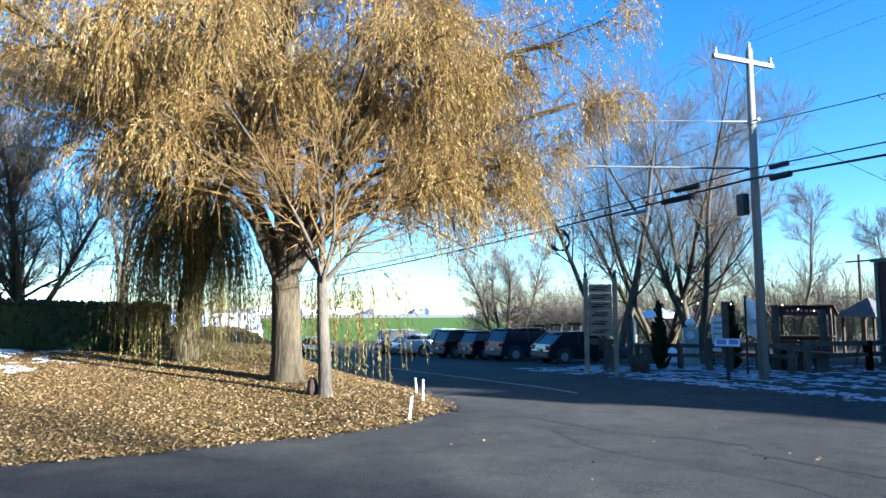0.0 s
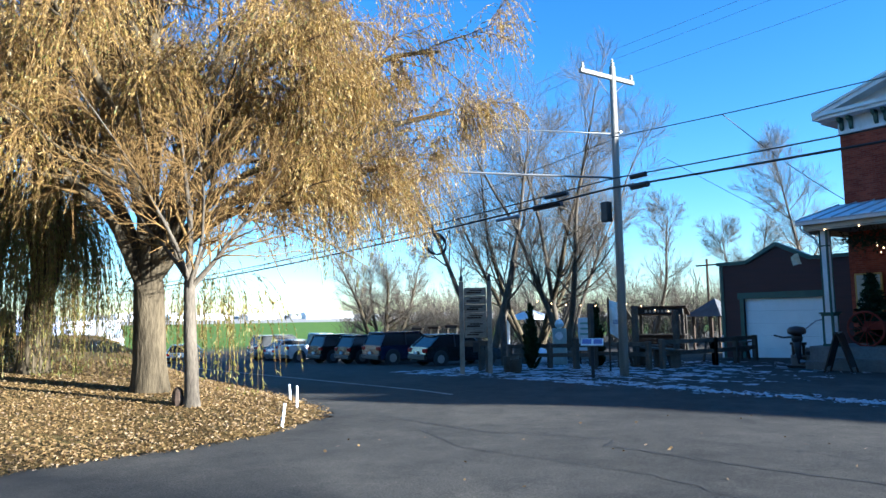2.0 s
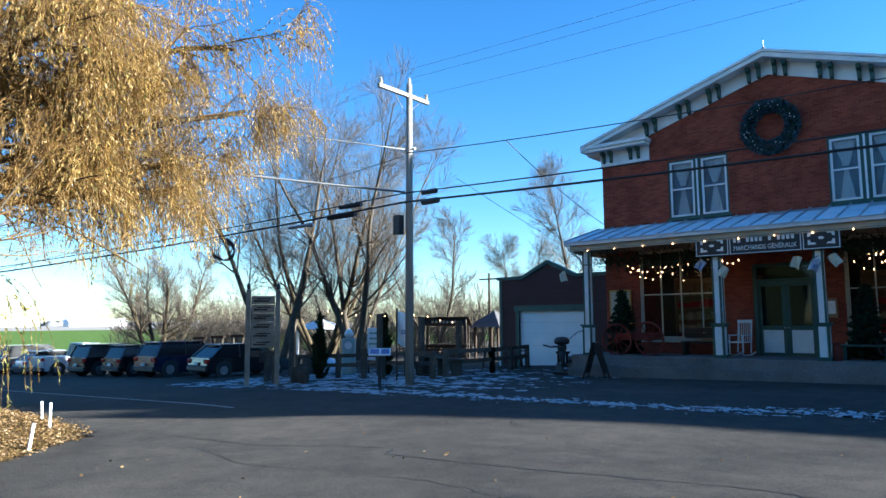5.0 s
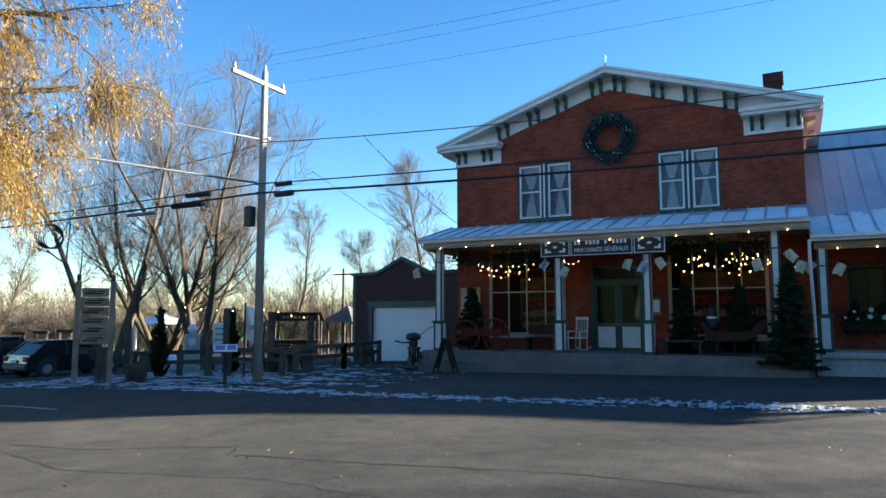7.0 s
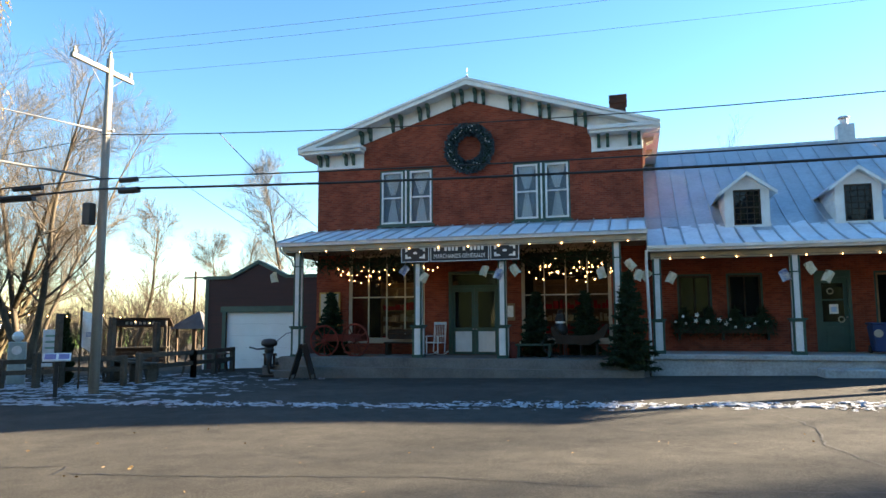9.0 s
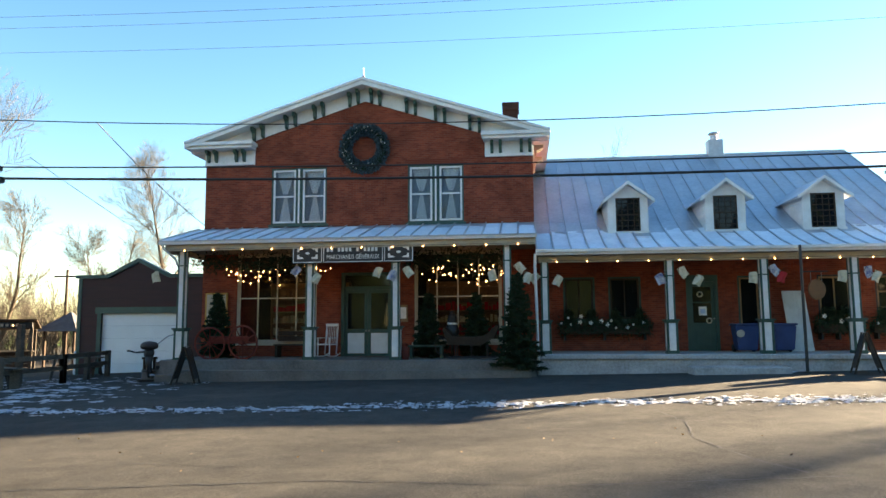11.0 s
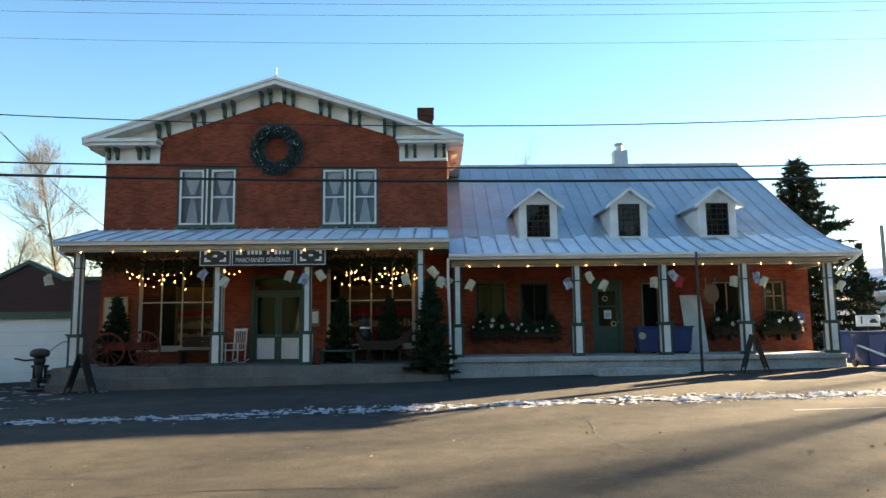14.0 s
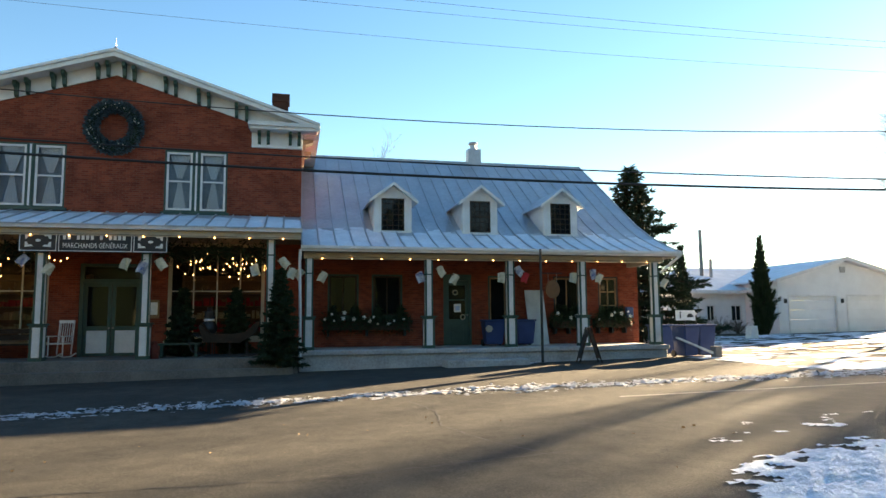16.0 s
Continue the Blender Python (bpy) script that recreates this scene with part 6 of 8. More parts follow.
    part("bumper", boxes(((-W / 2 + 0.05, tail - 0.05, cl + 0.12), (W / 2 - 0.05, tail + 0.1, cl + 0.34)), bevel=0.03), "black", c)
    part("plate", boxes(((-0.15, tail - 0.062, cl + 0.38), (0.15, tail - 0.02, cl + 0.5))), "sign_white", c)
    wr = 0.33 if kind == "hatch" else 0.38
    for s in (-1, 1):
        for y in (nose - 0.85, tail + 0.8):
            x = s * (W / 2 - 0.09)
            part("wheel_arch", rod(bmesh.new(), (x - s * 0.02, y, wr + 0.02), (x + s * 0.096, y, wr + 0.02), wr + 0.06, None, 18), "black", c)
            w = part("wheel", rod(bmesh.new(), (x - 0.1, y, wr), (x + 0.1 + (0.005 if s > 0 else 0), y, wr), wr, None, 20), "rubber", c)
            part("rim", rod(bmesh.new(), (x + s * 0.09, y, wr), (x + s * 0.112, y, wr), wr * 0.62, wr * 0.56, 12), "steel", w)
    return c


DARK, NAVY, GREY, WHITE, SILVER = (0.012, 0.012, 0.014), (0.012, 0.018, 0.05), (0.10, 0.105, 0.11), (0.62, 0.63, 0.64), (0.38, 0.42, 0.46)
car(on_ground(-27.3, 18.6), -4, 4.3, 1.8, 1.46, DARK, "black hatchback parked by the market yard")
car(on_ground(-31.6, 18.4), 2, 4.5, 1.85, 1.68, NAVY, "dark blue sport utility car parked in the row", "suv")
car(on_ground(-34.9, 18.3), 2, 4.4, 1.82, 1.6, DARK, "black compact crossover parked in the row", "suv")
car(on_ground(-38.4, 18.2), 3, 4.6, 1.88, 1.72, DARK, "black sport utility car parked in the row", "suv")
car(on_ground(-43.0, 18.3), 3, 5.4, 1.95, 1.86, WHITE, "white pickup truck parked in the row", "pickup", "pickup truck")
car(on_ground(-46.8, 18.3), 3, 4.5, 1.8, 1.5, SILVER, "silver hatchback parked in the row")
car(on_ground(-50.6, 18.6), 4, 5.0, 1.95, 1.9, GREY, "grey sport utility car at the end of the row", "suv")
car(on_ground(-55.5, 12.6), 60, 4.4, 1.8, 1.45, (0.22, 0.33, 0.45), "pale blue car behind the willow")


# ---- market yard ----
def cut_post(bm, x, y, z0, z1, w):
    box(bm, (x - w, y - w, z0), (x + w, y + w, z1), 0.012)
    return bm


sign_at = on_ground(-19.3, 13.95)
ns = thing("notice_sign", sign_at, "tall grey wooden sign with stacked name boards between posts", "sign", rz=52)
for x in (-0.48, 0.48):
    p = part("sign_post", boxes(((x - 0.08, -0.08, -0.1), (x + 0.08, 0.08, 3.2)), bevel=0.012), "sign_wood", ns)
    part("lantern", lathe(bmesh.new(), [(0.03, 0), (0.07, 0.05), (0.06, 0.16), (0.02, 0.22)], (x, 0, 3.2), 8), "black", p)
for k in range(6):
    b = part("name_board", boxes(((-0.38, -0.03, 1.25 + k * 0.29), (0.38, 0.03, 1.53 + k * 0.29)), bevel=0.008), "sign_wood", ns)
    part("lettering", boxes(((-0.3, -0.034, 1.33 + k * 0.29), (0.1 + 0.05 * (k % 3), -0.03, 1.385 + k * 0.29)), ((-0.2, -0.034, 1.41 + k * 0.29), (0.25, -0.03, 1.45 + k * 0.29))), "dark_wood", b)
part("hook_lamp", boxes(((-0.1, -0.05, 0.75), (0.12, 0.05, 1.1)), bevel=0.02), "black", ns)
part("rail", boxes(((-0.45, -0.03, 0.95), (0.45, 0.03, 1.15))), "wood", ns)


def info_stand(x, y):
    s = thing("info_stand", on_ground(x, y), "small slanted information panel on a dark post", "sign", rz=42)
    part("post", boxes(((-0.05, -0.05, -0.1), (0.05, 0.05, 0.95)), bevel=0.006), "black", s)
    bm = bmesh.new()
    prism(bm, [(-0.32, -0.18, 0.93), (0.32, -0.18, 0.93), (0.32, 0.18, 1.1), (-0.32, 0.18, 1.1)], (0, -0.012, 0.03))
    part("panel", bm, "sign_white", s, "white printed panel")
    bm = bmesh.new()
    for a, b in ((-0.28, -0.02), (0.04, 0.28)):
        prism(bm, [(a, -0.14, 0.984), (b, -0.14, 0.984), (b, 0.12, 1.105), (a, 0.12, 1.105)], (0, -0.002, 0.004))
    part("picture", bm, plain("faded_violet_print", (0.16, 0.16, 0.34)), s)


info_stand(-14.4, 14.55)


def fence(points, label, h=0.85):
    f = house_thing("rail_fence", on_ground(*points[0]), label, "fence")
    tagged(f, group="yard fences")
    for (ax_, ay_), (bx_, by_) in zip(points, points[1:]):
        za, zb = float(gz(ax_, ay_)), float(gz(bx_, by_))
        n = max(1, round(math.hypot(bx_ - ax_, by_ - ay_) / 2.2))
        for k in range(n + 1):
            t = k / n
            x, y, z = ax_ + (bx_ - ax_) * t, ay_ + (by_ - ay_) * t, za + (zb - za) * t
            part("post", boxes(((x - 0.08, y - 0.08, z - 0.1), (x + 0.08, y + 0.08, z + h + 0.08)), bevel=0.012), "wood", f)
        for hz in (h * 0.5, h - 0.08):
            d = Vector((bx_ - ax_, by_ - ay_, 0)).normalized()
            s = Vector((-d.y, d.x, 0)) * 0.035
            bm = bmesh.new()
            prism(bm, [Vector((ax_, ay_, za + hz)) - s, Vector((bx_, by_, zb + hz)) - s, Vector((bx_, by_, zb + hz)) + s, Vector((ax_, ay_, za + hz)) + s], (0, 0, 0.14))
            part("rail", bm, "wood", f)
    return f


fence([(-21.5, 17.2), (-17.6, 17.9)], "low grey wooden rail fence of the market yard")
fence([(-19.0, 19.4), (-15.6, 18.4)], "low grey wooden rail fence of the market yard")
fence([(-15.2, 18.6), (-14.9, 21.0), (-15.6, 24.5)], "low grey wooden rail fence of the market yard", 0.9)


def kiosk(x, y):
    """Open wooden stall with counter, posts and a single-pitch roof with a name board."""
    k = thing("market_stall", on_ground(x, y), "dark wooden market stall with slanted roof and counter", "stall", rz=32)
    for px in (-1.25, 1.25):
        for py, h in ((-0.8, 2.45), (0.8, 2.15)):
            part("post", boxes(((px - 0.08, py - 0.08, -0.2), (px + 0.08, py + 0.08, h)), bevel=0.01), "wood", k)
    for j in range(5):
        part("counter_board", boxes(((-1.2, -0.87, 0.05 + j * 0.19), (1.2, -0.83, 0.22 + j * 0.19))), "dark_wood", k)
    part("counter_top", boxes(((-1.4, -1.05, 1.0), (1.4, -0.5, 1.06)), bevel=0.01), "wood", k)
    bm = bmesh.new()
    prism(bm, [(-1.5, -1.2, 2.56), (1.5, -1.2, 2.56), (1.5, 1.15, 2.12), (-1.5, 1.15, 2.12)], (0, 0, 0.07))
    part("roof", bm, "dark_wood", k)
    b = part("name_board", boxes(((-1.3, -1.0, 2.2), (1.3, -0.94, 2.5)), bevel=0.01), "black", k)
    for i in range(7):
        part("letter_bar", boxes(((-0.75 + i * 0.22, -1.006, 2.28), (-0.62 + i * 0.22, -1.0, 2.42))), "cream", b)
    part("back_rail", boxes(((-1.2, 0.78, 0.8), (1.2, 0.84, 0.95))), "wood", k)
    return k


kiosk(-26.2, 32.2)
gaz = thing("gazebo", on_ground(-36.5, 31.2), "small open pavilion with pale roof in the yard", "gazebo")
for px in (-1.1, 1.1):
    for py in (-1.1, 1.1):
        part("post", boxes(((px - 0.07, py - 0.07, -0.1), (px + 0.07, py + 0.07, 2.3))), "white", gaz)
        part("brace", rod(bmesh.new(), (px, py, 1.8), (px * 0.6, py, 2.28), 0.035, None, 6), "white", gaz)
bm = bmesh.new()
apex = bm.verts.new((0, 0, 3.0))
q = [bm.verts.new(p) for p in ((-1.5, -1.5, 2.3), (1.5, -1.5, 2.3), (1.5, 1.5, 2.3), (-1.5, 1.5, 2.3))]
for i in range(4):
    bm.faces.new((q[i], q[(i + 1) % 4], apex))
bm.faces.new(q[::-1])
part("roof", bm, "frost", gaz)
gaz2 = thing("gazebo", on_ground(-26.0, 37.0), "small wooden pavilion with dark pointed roof", "gazebo")
for px in (-0.9, 0.9):
    for py in (-0.9, 0.9):
        part("post", boxes(((px - 0.06, py - 0.06, -0.1), (px + 0.06, py + 0.06, 2.1))), "dark_wood", gaz2)
bm = bmesh.new()
apex = bm.verts.new((0, 0, 3.1))
q = [bm.verts.new(p) for p in ((-1.3, -1.3, 2.0), (1.3, -1.3, 2.0), (1.3, 1.3, 2.0), (-1.3, 1.3, 2.0))]
for i in range(4):
    bm.faces.new((q[i], q[(i + 1) % 4], apex))
bm.faces.new(q[::-1])
part("roof", bm, "shingle", gaz2)


def picnic_table(x, y, rz):
    t = thing("picnic_table", on_ground(x, y), "weathered wooden picnic table in the yard", "table", "picnic tables", rz=rz)
    for k in range(4):
        part("top_board", boxes(((-0.9, -0.36 + k * 0.185, 0.72), (0.9, -0.36 + k * 0.185 + 0.17, 0.76))), "wood", t)
    for s in (-1, 1):
        part("bench_board", boxes(((-0.9, s * 0.72 - 0.13, 0.42), (0.9, s * 0.72 + 0.13, 0.46))), "wood", t)
        for e in (-1, 1):
            part("leg", rod(bmesh.new(), (s * 0.7, e * 0.72, 0), (s * 0.7, e * 0.25, 0.72), 0.05, None, 6), "wood", t)
        part("crossbar", boxes(((s * 0.7 - 0.03, -0.8, 0.36), (s * 0.7 + 0.03, 0.8, 0.42))), "wood", t)
    return t


picnic_table(-16.9, 24.6, 20)
picnic_table(-22.6, 22.4, -30)
picnic_table(-17.4, 20.3, 60)
bench = thing("bench", on_ground(-16.2, 19.6), "long plank bench in the market yard", "bench", rz=-25)
part("seat", boxes(((-1.5, -0.2, 0.62), (1.5, 0.2, 0.68)), bevel=0.008), "wood", bench)
for x in (-1.2, 0, 1.2):
    part("leg", boxes(((x - 0.05, -0.15, -0.1), (x + 0.05, 0.15, 0.62))), "wood", bench)


def banner(name, x, y, w, z0, z1, mat, label, rz=42, tilt=0.0):
    b = thing(name, on_ground(x, y), label, "banner", rz=rz)
    part("staff", rod(bmesh.new(), (0, 0, -0.1), (0, tilt, z1 + 0.1), 0.03, None, 8), "dark_wood", b)
    bm = bmesh.new()
    rows = []
    for i in range(9):
        u = i / 8
        rows.append([bm.verts.new((0.03 + w * u, 0.06 * math.sin(u * 7 + k), z0 + (z1 - z0) * k / 5 - 0.35 * u * (z1 - z0) * (1 - k / 9))) for k in range(6)])
    for a, c in zip(rows, rows[1:]):
        for k in range(5):
            bm.faces.new((a[k], c[k], c[k + 1], a[k + 1]))
    part("cloth", bm, mat, b, smooth=True)
    part("lettering", boxes(((w * 0.25, -0.075, (z0 + z1) / 2 - 0.25), (w * 0.6, -0.07, (z0 + z1) / 2 - 0.1))), "flag_blue", b)
    return b


banner("flag", -16.2, 17.2, 0.55, 1.25, 2.35, "sign_white", "white cloth flag with blurred lettering in the yard")
banner("flag", -20.6, 30.5, 1.3, 2.2, 3.3, "sign_white", "white and blue flag beyond the stalls", 15)
wb = thing("white_board", on_ground(-20.6, 20.6), "white standing notice board in the yard", "board", rz=42)
part("board", boxes(((-0.36, -0.03, 0.55), (0.36, 0.03, 1.9)), bevel=0.01), "sign_white", wb)
part("printing", boxes(*[((-0.28, -0.034, 0.75 + k * 0.22), (0.26 - 0.05 * (k % 3), -0.03, 0.83 + k * 0.22)) for k in range(5)]), plain("faded_green_print", (0.25, 0.4, 0.3)), wb)
for s in (-0.3, 0.3):
    part("leg", boxes(((s - 0.03, -0.03, -0.1), (s + 0.03, 0.03, 0.55))), "dark_wood", wb)
pump = thing("old_fuel_pump", on_ground(-21.4, 19.8), "old pale green fuel pump in the yard", "fuel pump", rz=42)
part("body", boxes(((-0.28, -0.2, 0), (0.28, 0.2, 1.5)), bevel=0.03), plain("pale_green_paint", (0.35, 0.42, 0.38)), pump)
part("dial", rod(bmesh.new(), (0, -0.2, 1.2), (0, -0.23, 1.2), 0.16, None, 18), "sign_white", pump)
part("globe", lathe(bmesh.new(), [(0.06, 0), (0.18, 0.1), (0.2, 0.2), (0.12, 0.34), (0.03, 0.38)], (0, 0, 1.5), 14), "sign_white", pump)
for i, (x, y, h) in enumerate(((-22.9, 18.0, 2.1), (-18.9, 19.1, 2.4), (-17.0, 19.4, 2.2), (-18.0, 17.4, 1.1), (-21.1, 15.5, 0.95), (-16.4, 20.9, 2.0), (-20.0, 15.0, 0.9))):
    tagged(solo("yard_post", cut_post(bmesh.new(), x, y, float(gz(x, y)) - 0.1, float(gz(x, y)) + h, 0.09), "wood", "grey squared wooden yard post", "post", "yard posts"))
for x, y, r, h in ((-19.2, 15.4, 0.3, 0.55), (-18.7, 15.2, 0.22, 0.45), (-23.4, 19.4, 0.35, 0.8)):
    tagged(solo("wooden_tub", lathe(bmesh.new(), [(r * 0.8, 0), (r, h * 0.5), (r * 0.92, h), (r * 0.8, h), (r * 0.75, h * 0.8)], on_ground(x, y), 14), "wood", "weathered wooden planter tub", "tub", "planter tubs"))
ws = thing("snow_mound", on_ground(-24.6, 21.2), "rounded white snow-covered heap", "snow heap")
part("heap", lathe(bmesh.new(), [(0.8, 0), (0.75, 0.3), (0.5, 0.6), (0.15, 0.72)], (0, 0, 0), 12), "snow", ws, smooth=True)


# ---- wreath, sign, lights, flags ----
def wreath(x, y, z, R, r):
    w = thing("wreath", (x, y, z), "large blue-green fir wreath on brick gable", "wreath")
    part("core", ring(bmesh.new(), (0, 0, 0), (0, 1, 0), R, r * 0.75, 40, 8), "needles", w)
    rng = np.random.default_rng(91)
    n = 5200
    a, b = rng.uniform(0, 6.28, n), rng.uniform(0, 6.28, n)
    rr = r * rng.uniform(0.6, 1.0, n)
    P = np.stack([(R + rr * np.cos(b)) * np.cos(a), rr * np.sin(b) * 0.8, (R + rr * np.cos(b)) * np.sin(a)], 1)
    W = np.stack([np.cos(b) * np.cos(a), np.sin(b), np.cos(b) * np.sin(a)], 1) + rng.normal(0, 0.5, (n, 3))
    m = leaf_mat("blue_fir_sprig", [(0.0, (0.015, 0.03, 0.035)), (0.6, (0.04, 0.08, 0.10)), (1.0, (0.10, 0.16, 0.20))], 0.1)
    M["sprig"] = m
    mesh_part("needles", w, leaf_quads(rng, P, W, 0.12, 0.022, 0.3), "sprig", False)
    bm = bmesh.new()
    for i in range(34):
        t = rng.uniform(0, 6.28)
        q = Vector(((R + rng.uniform(-r, r) * 0.6) * math.cos(t), -r * 0.75, (R + rng.uniform(-r, r) * 0.6) * math.sin(t)))
        box(bm, q - Vector((0.018, 0.018, 0.018)), q + Vector((0.018, 0.018, 0.018)))
    part("ornaments", bm, "sign_white", w, "small pale ornaments")["kind"] = "stuff"


wreath(-5.55, 23.75, 7.98, 0.70, 0.19)

sb = thing("shop_sign", (-5.35, 21.36, 3.6), "long black shop sign in three white-framed panels", "sign")
for a, b in ((-1.98, -0.98), (-0.97, 1.02), (1.03, 1.99)):
    p = part("panel", boxes(((a, -0.05, 0), (b, 0.0, 0.64)), bevel=0.006), "black", sb)
    part("panel_frame", boxes(((a + 0.02, -0.058, 0.02), (b - 0.02, -0.05, 0.04)), ((a + 0.02, -0.058, 0.6), (b - 0.02, -0.05, 0.62)), ((a + 0.02, -0.058, 0.04), (a + 0.04, -0.05, 0.6)), ((b - 0.04, -0.058, 0.04), (b - 0.02, -0.05, 0.6))), "sign_white", p)
    if b - a < 1.5:
        m = (a + b) / 2
        bm = bmesh.new()
        lathe_pts = [(m + 0.075 * math.cos(t), -0.056, 0.32 + 0.04 * math.sin(t)) for t in (6.283 * i / 14 for i in range(14))]
        prism(bm, lathe_pts, (0, 0.006, 0))
        for sx in (-1, 1):
            for sz in (-1, 1):
                pts = [(m + sx * 0.34, 0.32 + sz * 0.19), (m + sx * 0.12, 0.32 + sz * 0.17), (m + sx * 0.17, 0.32 + sz * 0.12), (m + sx * 0.25, 0.32 + sz * 0.125), (m + sx * 0.28, 0.32 + sz * 0.05), (m + sx * 0.34, 0.32 + sz * 0.04)]
                prism(bm, [(x, -0.056, z) for x, z in pts], (0, 0.006, 0))
        part("scroll_ornament", bm, "sign_white", p, "white scroll ornament")


def lettering(text, size, x, y, z, parent, mat, width=None, name="lettering"):
    cu = bpy.data.curves.new("letters", "FONT")
    cu.body, cu.size, cu.extrude, cu.align_x = text, size, 0.004, "CENTER"
    tmp = bpy.data.objects.new("letters", cu)
    scene.collection.objects.link(tmp)
    bpy.context.view_layer.update()
    me = bpy.data.meshes.new_from_object(tmp.evaluated_get(bpy.context.evaluated_depsgraph_get()))
    bpy.data.objects.remove(tmp)
    co = [v.co.x for v in me.vertices]
    k = (width / (max(co) - min(co))) if width else 1.0
    me.transform(Matrix.Translation((x, y, z)) @ Matrix.Rotation(radians(90), 4, "X") @ Matrix.Diagonal((k, 1, 1, 1)))
    me.materials.append(M[mat])
    ob = new(name, me)
    ob.parent = parent
    return ob


# the owners' name on the upper line stays as bars of its letters
for i in range(14):
    if i not in (2, 7, 9):
        part("name_bar", boxes(((-0.84 + i * 0.122, -0.056, 0.36), (-0.84 + i * 0.122 + 0.08, -0.05, 0.54))), "sign_white", sb)
lettering("MARCHANDS GÉNÉRAUX", 0.2, 0.02, -0.052, 0.12, sb, "sign_white", 1.72)
for x in (-1.9, 1.9):
    part("hanger", rod(bmesh.new(), (x, -0.02, 0.62), (x, -0.02, 0.75), 0.012, None, 6), "steel", sb)


def light_string(name, pts_list, label, step=0.75, hang=0.07, size=0.02):
    s = new(name)
    ORIGIN[s.name] = Vector((0, 0, 0))
    tagged(s, label, "string lights", "string lights")
    bulb = lathe(bmesh.new(), [(0.006, -0.02), (size, -0.005), (size * 0.9, 0.02), (0.006, 0.035)], (0, 0, 0), 6)
    me = finish(bulb, "bulb")
    me.materials.append(M["bulb"])
    for a, b, drop in pts_list:
        line = sag(a, b, drop, 14)
        part("cord", tube(bmesh.new(), line, 0.006, 4), "black", s)
        L = (Vector(b) - Vector(a)).length
        n = max(2, int(L / step))
        for i in range(n):
            t = (i + 0.5) / n
            p = Vector(a).lerp(Vector(b), t) - Vector((0, 0, drop * 4 * t * (1 - t) + hang))
            piece("bulb", me, s, p)


light_string("light_string", [((-11.5, 21.25, 4.12), (0.45, 21.25, 4.12), 0.0)], "string of warm bulbs under the porch eave", 0.93, 0.05, 0.017)
light_string("light_string", [((0.7, 21.9, 3.6), (13.0, 21.9, 3.6), 0.0)], "string of warm bulbs along the porch beam", 0.93, 0.05, 0.016)
light_string("light_string", [((-20.4, 17.4, 2.2), (-17.0, 19.4, 2.0), 0.15), ((-17.0, 19.4, 2.0), (-16.4, 20.9, 1.7), 0.1)], "string of warm bulbs between the yard posts", 0.5, 0.04, 0.018)
rng_l = random.Random(12)
segs = []
for i in range(13):
    x = -11.2 + rng_l.random() * 4.0
    segs.append(((x, 22.2 + rng_l.random() * 1.2, 3.85 - rng_l.random() * 0.75), (x + rng_l.uniform(0.6, 1.5), 22.2 + rng_l.random() * 1.2, 3.85 - rng_l.random() * 0.75), rng_l.uniform(0.08, 0.3)))
for i in range(15):
    x = -3.9 + rng_l.random() * 3.2
    segs.append(((x, 22.2 + rng_l.random() * 1.2, 3.85 - rng_l.random() * 0.75), (x + rng_l.uniform(0.6, 1.4), 22.2 + rng_l.random() * 1.2, 3.85 - rng_l.random() * 0.75), rng_l.uniform(0.08, 0.3)))
light_string("light_string", segs, "tangled string of tiny warm lights under the porch ceiling", 0.30, 0.02, 0.015)


def vine_garland(name, x0, x1, y, z, seed, label):
    """Tangled bare vine hung under the porch ceiling."""
    rng = np.random.default_rng(seed)
    t = thing(name, ((x0 + x1) / 2, y, z), label, "garland", "porch garlands")
    L = []
    w = (x1 - x0) / 2
    for i in range(90):
        p = np.array([rng.uniform(-w, w), rng.normal(0, 0.3), rng.uniform(-0.15, 0.2)])
        L.append(limb(rng, p, unit(np.array([rng.normal(0, 1), rng.normal(0, 0.4), rng.normal(-0.2, 0.5)])), rng.uniform(0.4, 1.0), 0.014, 0.006, 8, 0.35, 0.0))
    mesh_part("twigs", t, tubes(L, 4), "bark")
    n = 1500
    P = np.stack([rng.uniform(-w, w, n), rng.normal(0, 0.3, n), rng.normal(0, 0.16, n)], 1)
    mesh_part("needles", t, leaf_quads(rng, P, rng.normal(0, 1, (n, 3)), 0.16, 0.02, 0.3), "needles", False)


vine_garland("vine_garland", -11.0, -7.2, 22.5, 3.75, 5, "dark tangled vine garland hung under the porch ceiling")
vine_garland("vine_garland", -3.7, -0.6, 22.5, 3.75, 6, "dark tangled vine garland hung under the porch ceiling")


def bunting_flag(x, y, z, w, h, mat, tilt, label):
    f = thing("small_flag", (x, y, z), label, "flag", "porch flags", rz=tilt)
    f.matrix_world = pose(x, y, z, 0, 35 * math.sin(x * 7.3), tilt)
    part("stick", rod(bmesh.new(), (0, 0, -0.12), (w * 0.4, -0.1, 0.16), 0.008, None, 5), "dark_wood", f)
    bm = bmesh.new()
    rows = []
    for i in range(7):
        u = i / 6
        rows.append([bm.verts.new((0.03 + w * u * 0.9 + 0.05 * k / 4, -0.03 + 0.05 * math.sin(u * 6 + k * 0.7), 0.05 + 0.1 * u - h * k / 4 * (1 - 0.15 * u) - 0.1 * u * u)) for k in range(5)])
    for a, c in zip(rows, rows[1:]):
        for k in range(4):
            bm.faces.new((a[k], c[k], c[k + 1], a[k + 1]))
    part("cloth", bm, mat, f, smooth=True)


